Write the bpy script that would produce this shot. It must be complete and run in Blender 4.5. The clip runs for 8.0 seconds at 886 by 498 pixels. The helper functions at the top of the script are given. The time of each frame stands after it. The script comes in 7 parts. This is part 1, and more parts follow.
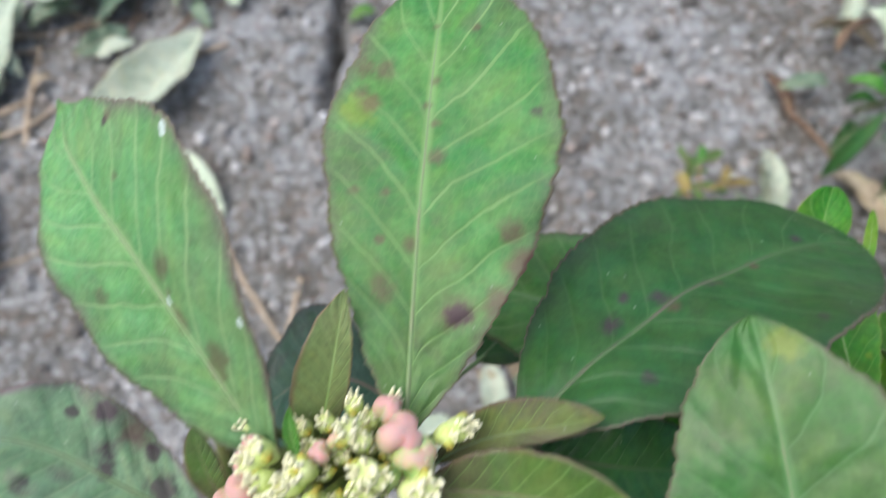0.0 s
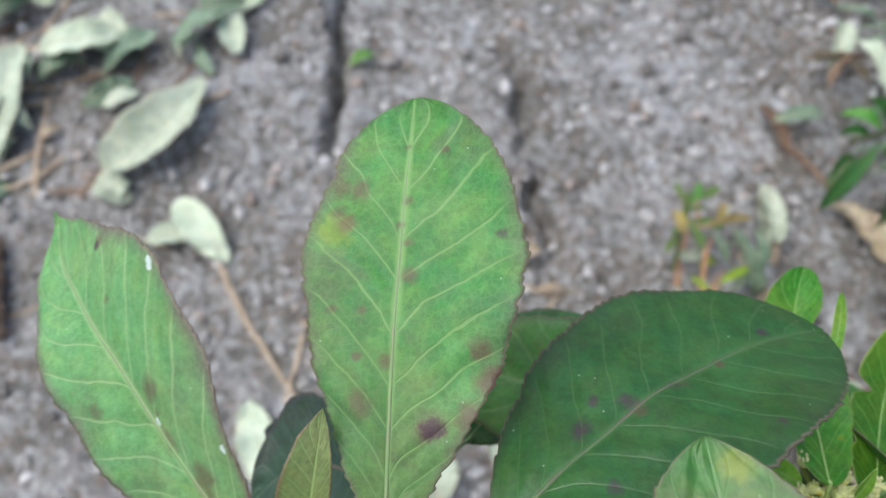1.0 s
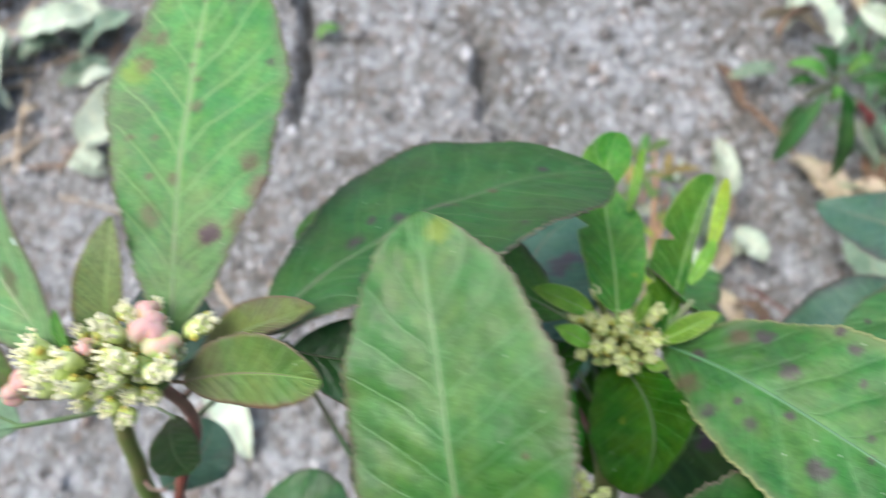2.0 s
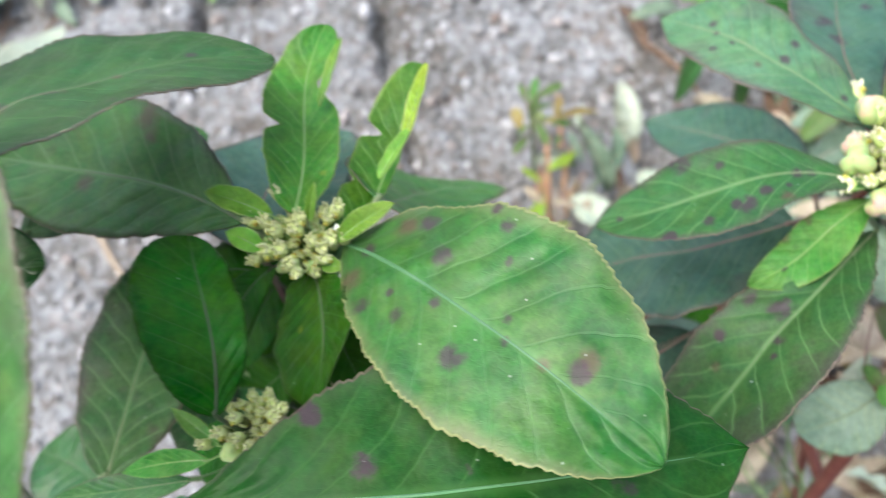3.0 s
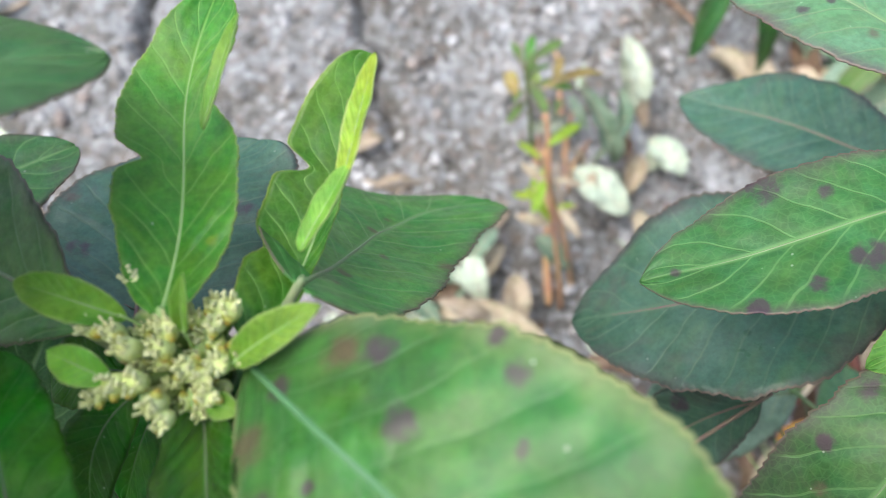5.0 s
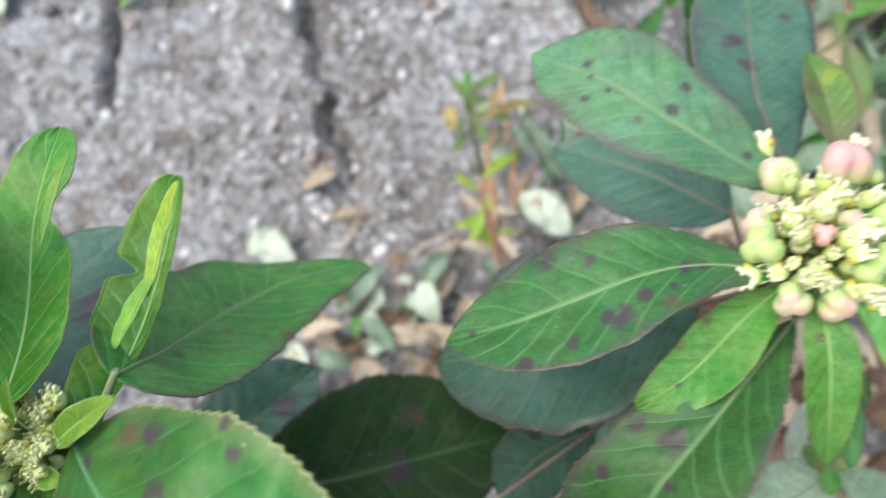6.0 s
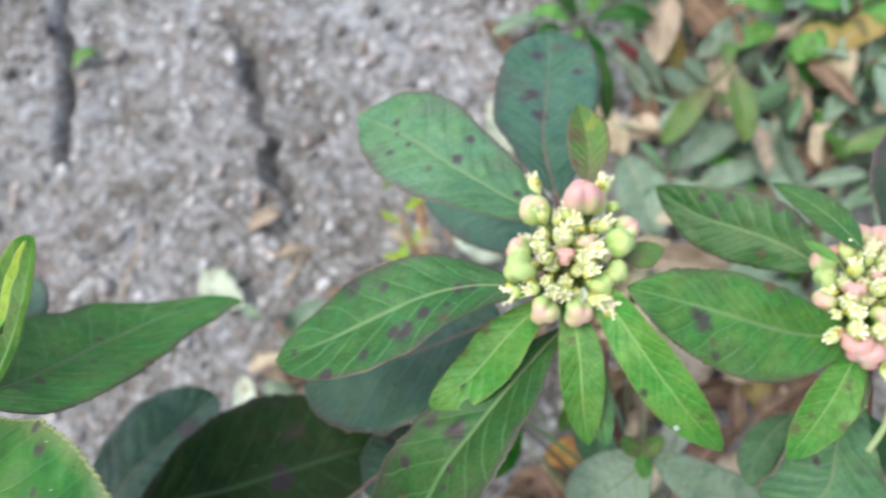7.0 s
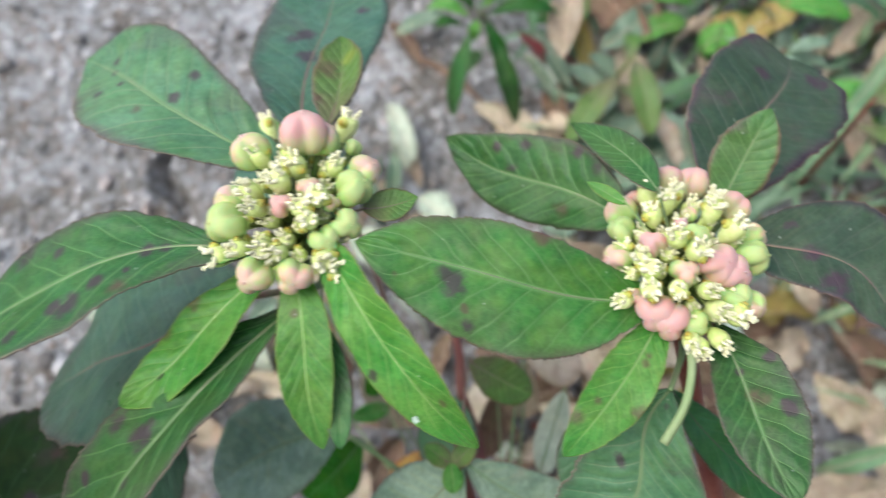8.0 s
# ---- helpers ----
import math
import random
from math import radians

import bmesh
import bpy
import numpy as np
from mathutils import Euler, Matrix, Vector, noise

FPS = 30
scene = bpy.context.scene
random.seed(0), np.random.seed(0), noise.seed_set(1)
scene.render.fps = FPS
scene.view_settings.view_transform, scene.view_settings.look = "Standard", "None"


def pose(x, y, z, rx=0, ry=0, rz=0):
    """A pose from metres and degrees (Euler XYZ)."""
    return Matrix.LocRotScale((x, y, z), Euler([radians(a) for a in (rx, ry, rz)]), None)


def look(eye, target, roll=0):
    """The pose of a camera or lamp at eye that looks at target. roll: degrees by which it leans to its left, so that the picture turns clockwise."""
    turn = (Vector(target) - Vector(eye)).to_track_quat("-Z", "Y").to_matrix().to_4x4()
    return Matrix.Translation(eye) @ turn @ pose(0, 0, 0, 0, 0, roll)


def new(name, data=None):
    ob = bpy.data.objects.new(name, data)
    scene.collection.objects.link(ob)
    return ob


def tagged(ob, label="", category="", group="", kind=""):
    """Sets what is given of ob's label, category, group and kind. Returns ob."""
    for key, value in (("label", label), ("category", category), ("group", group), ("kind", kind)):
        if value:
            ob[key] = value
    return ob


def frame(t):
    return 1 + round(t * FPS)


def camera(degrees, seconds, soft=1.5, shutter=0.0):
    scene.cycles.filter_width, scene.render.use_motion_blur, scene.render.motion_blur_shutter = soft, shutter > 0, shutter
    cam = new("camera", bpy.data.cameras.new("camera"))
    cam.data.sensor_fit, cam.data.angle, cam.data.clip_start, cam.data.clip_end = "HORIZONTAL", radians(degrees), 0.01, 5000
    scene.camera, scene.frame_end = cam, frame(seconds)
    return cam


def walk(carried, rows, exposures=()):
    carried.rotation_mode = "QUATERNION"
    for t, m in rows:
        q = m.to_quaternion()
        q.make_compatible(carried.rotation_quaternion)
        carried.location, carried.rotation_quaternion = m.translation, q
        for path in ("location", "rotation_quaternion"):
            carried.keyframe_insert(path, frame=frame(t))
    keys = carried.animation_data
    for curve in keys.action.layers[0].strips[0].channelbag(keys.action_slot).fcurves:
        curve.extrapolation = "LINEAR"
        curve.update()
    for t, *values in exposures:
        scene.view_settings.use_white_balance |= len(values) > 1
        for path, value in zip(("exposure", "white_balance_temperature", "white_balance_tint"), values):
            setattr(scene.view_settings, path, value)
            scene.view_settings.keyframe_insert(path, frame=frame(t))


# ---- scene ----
cam = camera(62.4, 8.0, 0.9, 0.4)
PATH = [
    (0, (-0.001, 0.021, 0.575), (-0.02, 0.654, -1.322), -1.7),
    (0.5, (0.01, 0.039, 0.577), (0.007, 0.716, -1.304), -1.2),
    (1, (0.006, 0.035, 0.587), (-0.039, 0.719, -1.292), -5.0),
    (1.2, (0.006, 0.025, 0.593), (-0.061, 0.721, -1.281), -6.6),
    (2.3, (0.081, -0.013, 0.583), (-0.011, 0.672, -1.294), -11.2),
    (2.5, (0.097, -0.018, 0.578), (0.009, 0.658, -1.302), -11.9),
    (3, (0.123, -0.022, 0.562), (0.053, 0.623, -1.33), -11.9),
    (3.5, (0.136, -0.009, 0.542), (0.086, 0.594, -1.365), -11.7),
    (4, (0.128, 0.001, 0.524), (0.064, 0.556, -1.397), -13.6),
    (4.2, (0.127, 0.009, 0.522), (0.055, 0.556, -1.401), -14.8),
    (5.3, (0.128, 0.019, 0.506), (0.06, 0.534, -1.425), -14.7),
    (5.5, (0.136, 0.019, 0.509), (0.064, 0.538, -1.422), -16.1),
    (6, (0.167, 0.02, 0.532), (0.087, 0.562, -1.392), -18.4),
    (6.5, (0.193, 0.011, 0.554), (0.126, 0.573, -1.365), -19.2),
    (7, (0.211, 0.003, 0.56), (0.166, 0.617, -1.343), -17.3),
    (7.5, (0.236, -0.008, 0.532), (0.262, 0.691, -1.342), -10.5),
    (8, (0.261, -0.013, 0.514), (0.298, 0.666, -1.367), -11.8),
]
walk(cam, [(t, look(eye, target, roll)) for t, eye, target, roll in PATH],
     [(0.0, 0.48), (1.2, 0.48), (2.5, 1.02), (4.2, 1.12), (5.5, 1.02), (6.5, 0.88), (8.0, 0.70)])
# depth of field of a small handheld lens, focused on the near foliage
cam.data.dof.use_dof = True
cam.data.dof.focus_distance = 0.130
cam.data.dof.aperture_fstop = 15.0

# ---- world, sun, exposure ----
scene.view_settings.exposure = 0.0
world = bpy.data.worlds.new("sky")
scene.world = world
world.use_nodes = True
wn = world.node_tree
sky = wn.nodes.new("ShaderNodeTexSky")
sky.sky_type = "NISHITA"
sky.sun_disc = False
sky.sun_elevation = radians(67)
sky.sun_rotation = radians(-80)
sky.air_density, sky.dust_density, sky.ozone_density = 1.0, 4.0, 1.0
wn.links.new(sky.outputs["Color"], wn.nodes["Background"].inputs["Color"])
wn.nodes["Background"].inputs["Strength"].default_value = 0.15
sun_data = bpy.data.lights.new("sun", "SUN")
sun_data.energy, sun_data.angle, sun_data.color = 1.45, radians(66), (0.96, 1.0, 0.97)
sun = new("sun", sun_data)
sun.location = (-1.6, 0.3, 2.4)
sun.rotation_euler = Euler((radians(-7), radians(-21), 0))


# ---- node helpers ----
class Nodes:
    """Short-hand for building one material."""

    def __init__(self, name):
        self.mat = bpy.data.materials.new(name)
        self.mat.use_nodes = True
        self.tree = self.mat.node_tree
        self.bsdf = self.tree.nodes["Principled BSDF"]
        self.out = self.tree.nodes["Material Output"]

    def add(self, kind, operation="", data_type="", blend_type="", interpolation_type="", feature="", uv_map="", attribute_name=""):
        n = self.tree.nodes.new(kind)
        if operation:
            n.operation = operation
        if data_type:
            n.data_type = data_type
        if blend_type:
            n.blend_type = blend_type
        if interpolation_type:
            n.interpolation_type = interpolation_type
        if feature:
            n.feature = feature
        if uv_map:
            n.uv_map = uv_map
        if attribute_name:
            n.attribute_name = attribute_name
        return n

    def link(self, a, b):
        self.tree.links.new(a, b)

    def put(self, socket, value):
        if isinstance(value, bpy.types.NodeSocket):
            self.link(value, socket)
        elif isinstance(value, tuple) and len(value) == 3 and socket.type == "RGBA":
            socket.default_value = (*value, 1)
        else:
            socket.default_value = value

    def math(self, op, a, b=0.0, c=0.0):
        n = self.add("ShaderNodeMath", operation=op)
        for s, v in zip(n.inputs, (a, b, c)):
            self.put(s, v)
        return n.outputs[0]

    def ramp(self, x, lo, hi, to_lo=0.0, to_hi=1.0):
        n = self.add("ShaderNodeMapRange", interpolation_type="SMOOTHSTEP")
        for s, v in zip(n.inputs, (x, lo, hi, to_lo, to_hi)):
            self.put(s, v)
        return n.outputs[0]

    def mix(self, f, a, b):
        n = self.add("ShaderNodeMix", data_type="RGBA")
        self.put(n.inputs["Factor"], f)
        self.put(n.inputs[6], a)
        self.put(n.inputs[7], b)
        return n.outputs[2]

    def noise(self, vec, scale, detail=3.0, rough=0.55, dist=0.0):
        n = self.add("ShaderNodeTexNoise")
        self.put(n.inputs["Scale"], scale)
        self.put(n.inputs["Detail"], detail)
        self.put(n.inputs["Roughness"], rough)
        self.put(n.inputs["Distortion"], dist)
        if vec is not None:
            self.link(vec, n.inputs["Vector"])
        return n.outputs["Fac"]

    def voronoi(self, vec, scale, feature="F1", out="Distance"):
        n = self.add("ShaderNodeTexVoronoi", feature=feature)
        self.put(n.inputs["Scale"], scale)
        self.link(vec, n.inputs["Vector"])
        return n.outputs[out]

    def place(self):
        """Object coordinates, shifted by a random amount for each object."""
        c = self.add("ShaderNodeTexCoord").outputs["Object"]
        r = self.add("ShaderNodeObjectInfo").outputs["Random"]
        v = self.add("ShaderNodeVectorMath", operation="ADD")
        self.link(c, v.inputs[0])
        self.link(self.math("MULTIPLY", r, 7.0), v.inputs[1])
        return v.outputs[0], r

    def bump(self, height, strength, distance):
        n = self.add("ShaderNodeBump")
        self.put(n.inputs["Strength"], strength)
        self.put(n.inputs["Distance"], distance)
        self.link(height, n.inputs["Height"])
        self.link(n.outputs["Normal"], self.bsdf.inputs["Normal"])
        return n.outputs["Normal"]

    def done(self, color, rough, spec=0.5):
        self.put(self.bsdf.inputs["Base Color"], color)
        self.put(self.bsdf.inputs["Roughness"], rough)
        self.put(self.bsdf.inputs["Specular IOR Level"], spec)
        return self.mat


def leaf_material(name, green, pale, margin, margin_share, vein, rough=0.46, thin=0.2, blotch=0.25, vein_share=0.55, mottle=0.3, speck_share=0.3, rim_colour=(0.20, 0.14, 0.12), gloss=0.36, bronze=0.0):
    """A leaf blade: two greens in soft patches, a tinted margin, light side veins, stains, fine puckered relief."""
    m = Nodes(name)
    vec, rnd = m.place()
    uv = m.add("ShaderNodeUVMap", uv_map="blade").outputs["UV"]
    sep = m.add("ShaderNodeSeparateXYZ")
    m.link(uv, sep.inputs[0])
    across = m.math("ABSOLUTE", m.math("MULTIPLY_ADD", sep.outputs["X"], 2.0, -1.0))
    along = sep.outputs["Y"]
    soft = m.noise(vec, 45.0, 3.0)
    fine = m.noise(vec, 380.0, 4.0, 0.6)
    wob = m.noise(vec, 32.0, 1.0)
    # side veins run forward from the midrib
    q = m.math("MULTIPLY", m.math("SUBTRACT", along, m.math("MULTIPLY", m.math("POWER", across, 0.85), 0.2)), 9.5)
    q = m.math("ADD", q, m.math("ADD", m.math("MULTIPLY", wob, 0.45), m.math("MULTIPLY", m.noise(vec, 260.0, 2.0), 0.13)))
    d = m.math("ABSOLUTE", m.math("SUBTRACT", m.math("FRACT", q), 0.5))
    side_vein = m.math("MULTIPLY", m.math("MAXIMUM", m.ramp(d, 0.018, 0.055, 1.0, 0.0), m.ramp(d, 0.02, 0.15, 0.24, 0.0)), m.ramp(m.noise(vec, 55.0, 2.0), 0.3, 0.6, 0.55, 1.0))
    near_edge = m.ramp(across, 0.8, 0.97, 1.0, 0.25)
    side_vein = m.math("MULTIPLY", side_vein, near_edge)
    # thin cross veins between them
    cross = m.math("ABSOLUTE", m.math("SUBTRACT", m.math("FRACT", m.math("ADD", m.math("MULTIPLY", m.math("MULTIPLY_ADD", along, 0.55, across), 6.5), m.math("MULTIPLY", m.noise(vec, 110.0, 3.0), 2.2))), 0.5))
    cross = m.math("MULTIPLY", m.ramp(cross, 0.01, 0.06, 1.0, 0.0), m.ramp(m.noise(vec, 120.0, 2.0), 0.42, 0.58, 0.0, 0.9))
    net = m.math("MAXIMUM", m.ramp(m.voronoi(vec, 620.0, "DISTANCE_TO_EDGE"), 0.0, 0.14, 0.8, 0.0), cross)
    mid = m.ramp(across, 0.01, 0.075, 1.0, 0.0)
    main_veins = m.math("MAXIMUM", m.math("MULTIPLY", side_vein, 0.95), mid)
    veins = m.math("MAXIMUM", main_veins, m.math("MULTIPLY", net, 0.24))
    cloud = m.math("ADD", m.math("MULTIPLY", soft, 0.55), m.math("MULTIPLY", m.noise(vec, 150.0, 5.0, 0.65, 0.4), 0.45))
    col = m.mix(m.ramp(cloud, 0.38, 0.62), green, pale)
    # yellower tissue between the side veins
    col = m.mix(m.math("MULTIPLY", m.math("MULTIPLY", m.ramp(d, 0.2, 0.5), m.ramp(m.noise(vec, 95.0, 3.0), 0.42, 0.62)), 0.24), col, (pale[0] * 1.5, pale[1] * 1.2, pale[2] * 0.8))
    grain = m.math("ADD", m.math("MULTIPLY", m.noise(vec, 330.0, 4.0, 0.65, 0.3), 0.6), m.math("MULTIPLY", m.noise(vec, 900.0, 3.0), 0.4))
    tone = m.add("ShaderNodeHueSaturation")
    m.put(tone.inputs["Value"], m.ramp(grain, 0.36, 0.64, 0.84, 1.15))
    m.put(tone.inputs["Hue"], m.ramp(m.noise(vec, 120.0, 3.0), 0.35, 0.65, 0.485, 0.512))
    m.link(col, tone.inputs["Color"])
    col = tone.outputs["Color"]
    dim = m.add("ShaderNodeHueSaturation")
    m.put(dim.inputs["Value"], m.math("MULTIPLY_ADD", rnd, 0.3, 0.85))
    m.put(dim.inputs["Hue"], m.math("MULTIPLY_ADD", rnd, 0.02, 0.49))
    m.link(col, dim.inputs["Color"])
    col = dim.outputs["Color"]
    # faint yellowing and bronze blotches
    col = m.mix(m.math("MULTIPLY", m.ramp(m.noise(vec, 85.0, 3.0, 0.6, 0.6), 0.58, 0.74), blotch), col, (0.04 + pale[0] * 1.2, 0.02 + pale[1] * 0.8, 0.01 + pale[2] * 0.8))
    edge = m.math("MULTIPLY", m.ramp(m.math("ADD", across, m.math("MULTIPLY", soft, 0.45)), 1.02, 1.32), margin_share)
    col = m.mix(edge, col, margin)
    # bronze tint towards the leaf's base
    tint = m.ramp(m.math("ADD", along, m.math("MULTIPLY_ADD", m.noise(vec, 48.0, 3.0, 0.6), 0.5, -0.25)), 0.05, 0.55, 1.0, 0.0)
    col = m.mix(m.math("MULTIPLY", tint, bronze), col, (0.175, 0.125, 0.095))
    # purple mottling, strongest towards the margin
    wash = m.ramp(m.math("ADD", m.noise(vec, 62.0, 4.0, 0.62, 0.5), m.math("MULTIPLY", across, 0.12)), 0.57, 0.73)
    col = m.mix(m.math("MULTIPLY", wash, mottle), col, (0.10, 0.052, 0.075))
    rim = m.ramp(across, 0.965, 0.99)
    col = m.mix(m.math("MULTIPLY", rim, 0.7), col, rim_colour)
    col = m.mix(m.math("MULTIPLY", veins, vein_share), col, vein)
    # stains
    st = m.add("ShaderNodeAttribute", attribute_name="stain")
    ss = m.add("ShaderNodeSeparateColor")
    m.link(st.outputs["Color"], ss.inputs[0])
    rag = m.math("MULTIPLY_ADD", m.math("ADD", m.math("MULTIPLY", m.noise(vec, 330.0, 5.0, 0.7), 0.5), m.math("MULTIPLY", m.noise(vec, 150.0, 3.0, 0.6, 0.5), 0.5)), 3.6, -1.8)

    def stain(mask, lo, hi):
        return m.ramp(m.math("ADD", mask, m.math("MULTIPLY", rag, m.math("MINIMUM", m.math("MULTIPLY", mask, 2.0), 0.9))), lo, hi)

    col = m.mix(m.math("MULTIPLY", stain(ss.outputs["Blue"], 0.15, 0.9), 0.4), col, (0.33, 0.36, 0.04))
    col = m.mix(m.math("MULTIPLY", stain(ss.outputs["Green"], 0.12, 1.0), 0.62), col, (0.13, 0.05, 0.055))
    col = m.mix(m.math("MULTIPLY", stain(ss.outputs["Red"], 0.25, 0.95), 0.8), col, (0.066, 0.030, 0.056))
    col = m.mix(stain(st.outputs["Alpha"], 0.45, 0.65), col, (0.62, 0.72, 0.74))
    # tiny pale specks
    speck = m.ramp(m.voronoi(vec, 210.0), 0.035, 0.06, 1.0, 0.0)
    col = m.mix(m.math("MULTIPLY", speck, speck_share), col, (0.6, 0.66, 0.58))
    height = m.math("ADD", m.math("ADD", m.math("MULTIPLY", main_veins, -0.22), m.math("MULTIPLY", net, -0.03)), m.math("ADD", m.math("MULTIPLY", fine, 0.35), m.math("MULTIPLY", m.noise(vec, 130.0, 2.0), 1.2)))
    height = m.math("ADD", height, m.math("MULTIPLY", m.math("MULTIPLY", m.ramp(d, 0.0, 0.42), m.math("MULTIPLY", m.ramp(across, 0.0, 0.3), m.ramp(m.noise(vec, 60.0, 2.0), 0.4, 0.62))), 0.3))
    nrm = m.bump(height, 0.5, 0.0009)
    r = m.math("ADD", rough, m.math("ADD", m.math("MULTIPLY", m.math("SUBTRACT", fine, 0.5), 0.25), m.math("MULTIPLY", m.math("SUBTRACT", m.noise(vec, 70.0, 2.0), 0.5), 0.4)))
    m.done(col, r, gloss)
    tr = m.add("ShaderNodeBsdfTranslucent")
    lit = m.add("ShaderNodeMix", data_type="RGBA", blend_type="MULTIPLY")
    m.put(lit.inputs["Factor"], 1.0)
    m.link(col, lit.inputs[6])
    m.put(lit.inputs[7], (1.3, 1.55, 0.7))
    m.link(lit.outputs[2], tr.inputs["Color"])
    m.link(nrm, tr.inputs["Normal"])
    mx = m.add("ShaderNodeMixShader")
    m.put(mx.inputs[0], thin)
    m.link(m.bsdf.outputs[0], mx.inputs[1])
    m.link(tr.outputs[0], mx.inputs[2])
    m.link(mx.outputs[0], m.out.inputs["Surface"])
    return m.mat


def plain_material(name, a, b, scale, rough=0.6, bump=0.3, depth=0.0005, spec=0.4, vary=0.3):
    m = Nodes(name)
    vec, rnd = m.place()
    big = m.noise(vec, scale, 4.0, 0.6)
    fine = m.noise(vec, scale * 7, 4.0, 0.6)
    col = m.mix(m.ramp(m.math("ADD", m.math("MULTIPLY", big, 0.75), m.math("MULTIPLY", fine, 0.25)), 0.32, 0.68), a, b)
    h = m.add("ShaderNodeHueSaturation")
    m.put(h.inputs["Value"], m.math("MULTIPLY_ADD", rnd, vary, 1.0 - vary / 2))
    m.link(col, h.inputs["Color"])
    m.bump(m.math("ADD", fine, m.math("MULTIPLY", big, 1.5)), bump, depth)
    return m.done(h.outputs["Color"], rough, spec)


PURPLE_EDGE = (0.13, 0.075, 0.10)
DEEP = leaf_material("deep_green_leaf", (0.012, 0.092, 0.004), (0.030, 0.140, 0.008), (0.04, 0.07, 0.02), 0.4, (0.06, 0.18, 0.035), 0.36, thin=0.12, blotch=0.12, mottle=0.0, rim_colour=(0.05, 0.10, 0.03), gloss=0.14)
MATURE = leaf_material("mature_leaf", (0.046, 0.190, 0.038), (0.100, 0.265, 0.070), PURPLE_EDGE, 0.6, (0.23, 0.41, 0.15), vein_share=0.75, mottle=0.3, bronze=0.35)
FADED = leaf_material("faded_mature_leaf", (0.100, 0.285, 0.090), (0.165, 0.365, 0.145), (0.17, 0.10, 0.13), 0.8, (0.34, 0.50, 0.25), 0.4, vein_share=0.7, mottle=0.25, bronze=0.25)
BLOOM = leaf_material("purple_bloomed_leaf", (0.150, 0.285, 0.160), (0.220, 0.350, 0.220), (0.20, 0.12, 0.18), 1.0, (0.30, 0.40, 0.26), 0.42, blotch=0.15, mottle=0.6)
OLIVE = leaf_material("bronzed_olive_leaf", (0.205, 0.310, 0.115), (0.275, 0.370, 0.165), (0.30, 0.16, 0.13), 0.9, (0.42, 0.58, 0.22), 0.42, thin=0.3, blotch=0.3, bronze=0.3)
BRONZE = leaf_material("bronze_margined_leaf", (0.105, 0.150, 0.035), (0.160, 0.215, 0.060), (0.17, 0.075, 0.055), 1.0, (0.26, 0.38, 0.12), 0.42, thin=0.25, blotch=0.4, mottle=0.5, bronze=0.5)
MEADOW = leaf_material("meadow_green_leaf", (0.040, 0.185, 0.028), (0.085, 0.255, 0.056), (0.11, 0.06, 0.07), 0.6, (0.20, 0.36, 0.14), 0.42, blotch=0.2, vein_share=0.55, mottle=0.2, gloss=0.4)
LUSH = leaf_material("lush_green_leaf", (0.008, 0.062, 0.006), (0.021, 0.094, 0.014), (0.06, 0.08, 0.04), 0.5, (0.05, 0.15, 0.035), 0.42, thin=0.12, blotch=0.15, mottle=0.1, gloss=0.16)
SILVER = leaf_material("greyish_leaf", (0.062, 0.175, 0.075), (0.105, 0.235, 0.115), PURPLE_EDGE, 0.8, (0.2, 0.3, 0.16), 0.42, blotch=0.15)
GREEN = leaf_material("green_leaf", (0.022, 0.108, 0.022), (0.043, 0.152, 0.038), (0.10, 0.06, 0.08), 0.65, (0.16, 0.33, 0.11), blotch=0.15)
BRIGHT = leaf_material("bright_leaf", (0.016, 0.112, 0.012), (0.056, 0.185, 0.032), (0.24, 0.26, 0.12), 0.75, (0.17, 0.33, 0.15), 0.36, blotch=0.5, vein_share=0.24, mottle=0.15, speck_share=0.45, rim_colour=(0.42, 0.44, 0.20), gloss=0.38, bronze=0.12)
SHEEN = leaf_material("glossy_light_leaf", (0.038, 0.170, 0.028), (0.085, 0.250, 0.062), (0.18, 0.15, 0.11), 0.6, (0.15, 0.32, 0.13), 0.36, blotch=0.3, vein_share=0.45, mottle=0.15, gloss=0.42)
DARK = leaf_material("dark_leaf", (0.017, 0.105, 0.018), (0.034, 0.150, 0.036), (0.04, 0.045, 0.04), 0.5, (0.07, 0.17, 0.055), 0.38, blotch=0.12, mottle=0.12, gloss=0.55)
DUSKY = leaf_material("dusky_leaf", (0.038, 0.118, 0.072), (0.074, 0.168, 0.112), (0.075, 0.052, 0.075), 0.7, (0.12, 0.21, 0.13), 0.4, blotch=0.15, mottle=0.3, gloss=0.5)
PURPLE = leaf_material("purple_leaf", (0.035, 0.078, 0.045), (0.062, 0.112, 0.070), (0.055, 0.028, 0.055), 1.0, (0.09, 0.11, 0.08), 0.55, blotch=0.2, mottle=0.5)
RUDDY = leaf_material("ruddy_leaf", (0.075, 0.195, 0.036), (0.125, 0.225, 0.06), (0.20, 0.085, 0.07), 0.85, (0.24, 0.40, 0.12), 0.42, blotch=0.3, bronze=0.55)
ROSY = leaf_material("rosy_margined_leaf", (0.05, 0.15, 0.035), (0.085, 0.20, 0.06), (0.20, 0.07, 0.075), 1.0, (0.20, 0.33, 0.12), 0.45, blotch=0.2, mottle=0.5)
YOUNG = leaf_material("young_leaf", (0.058, 0.250, 0.032), (0.130, 0.355, 0.080), (0.22, 0.30, 0.07), 0.4, (0.26, 0.46, 0.12), 0.42, thin=0.35, blotch=0.1, mottle=0.0, rim_colour=(0.30, 0.36, 0.12))
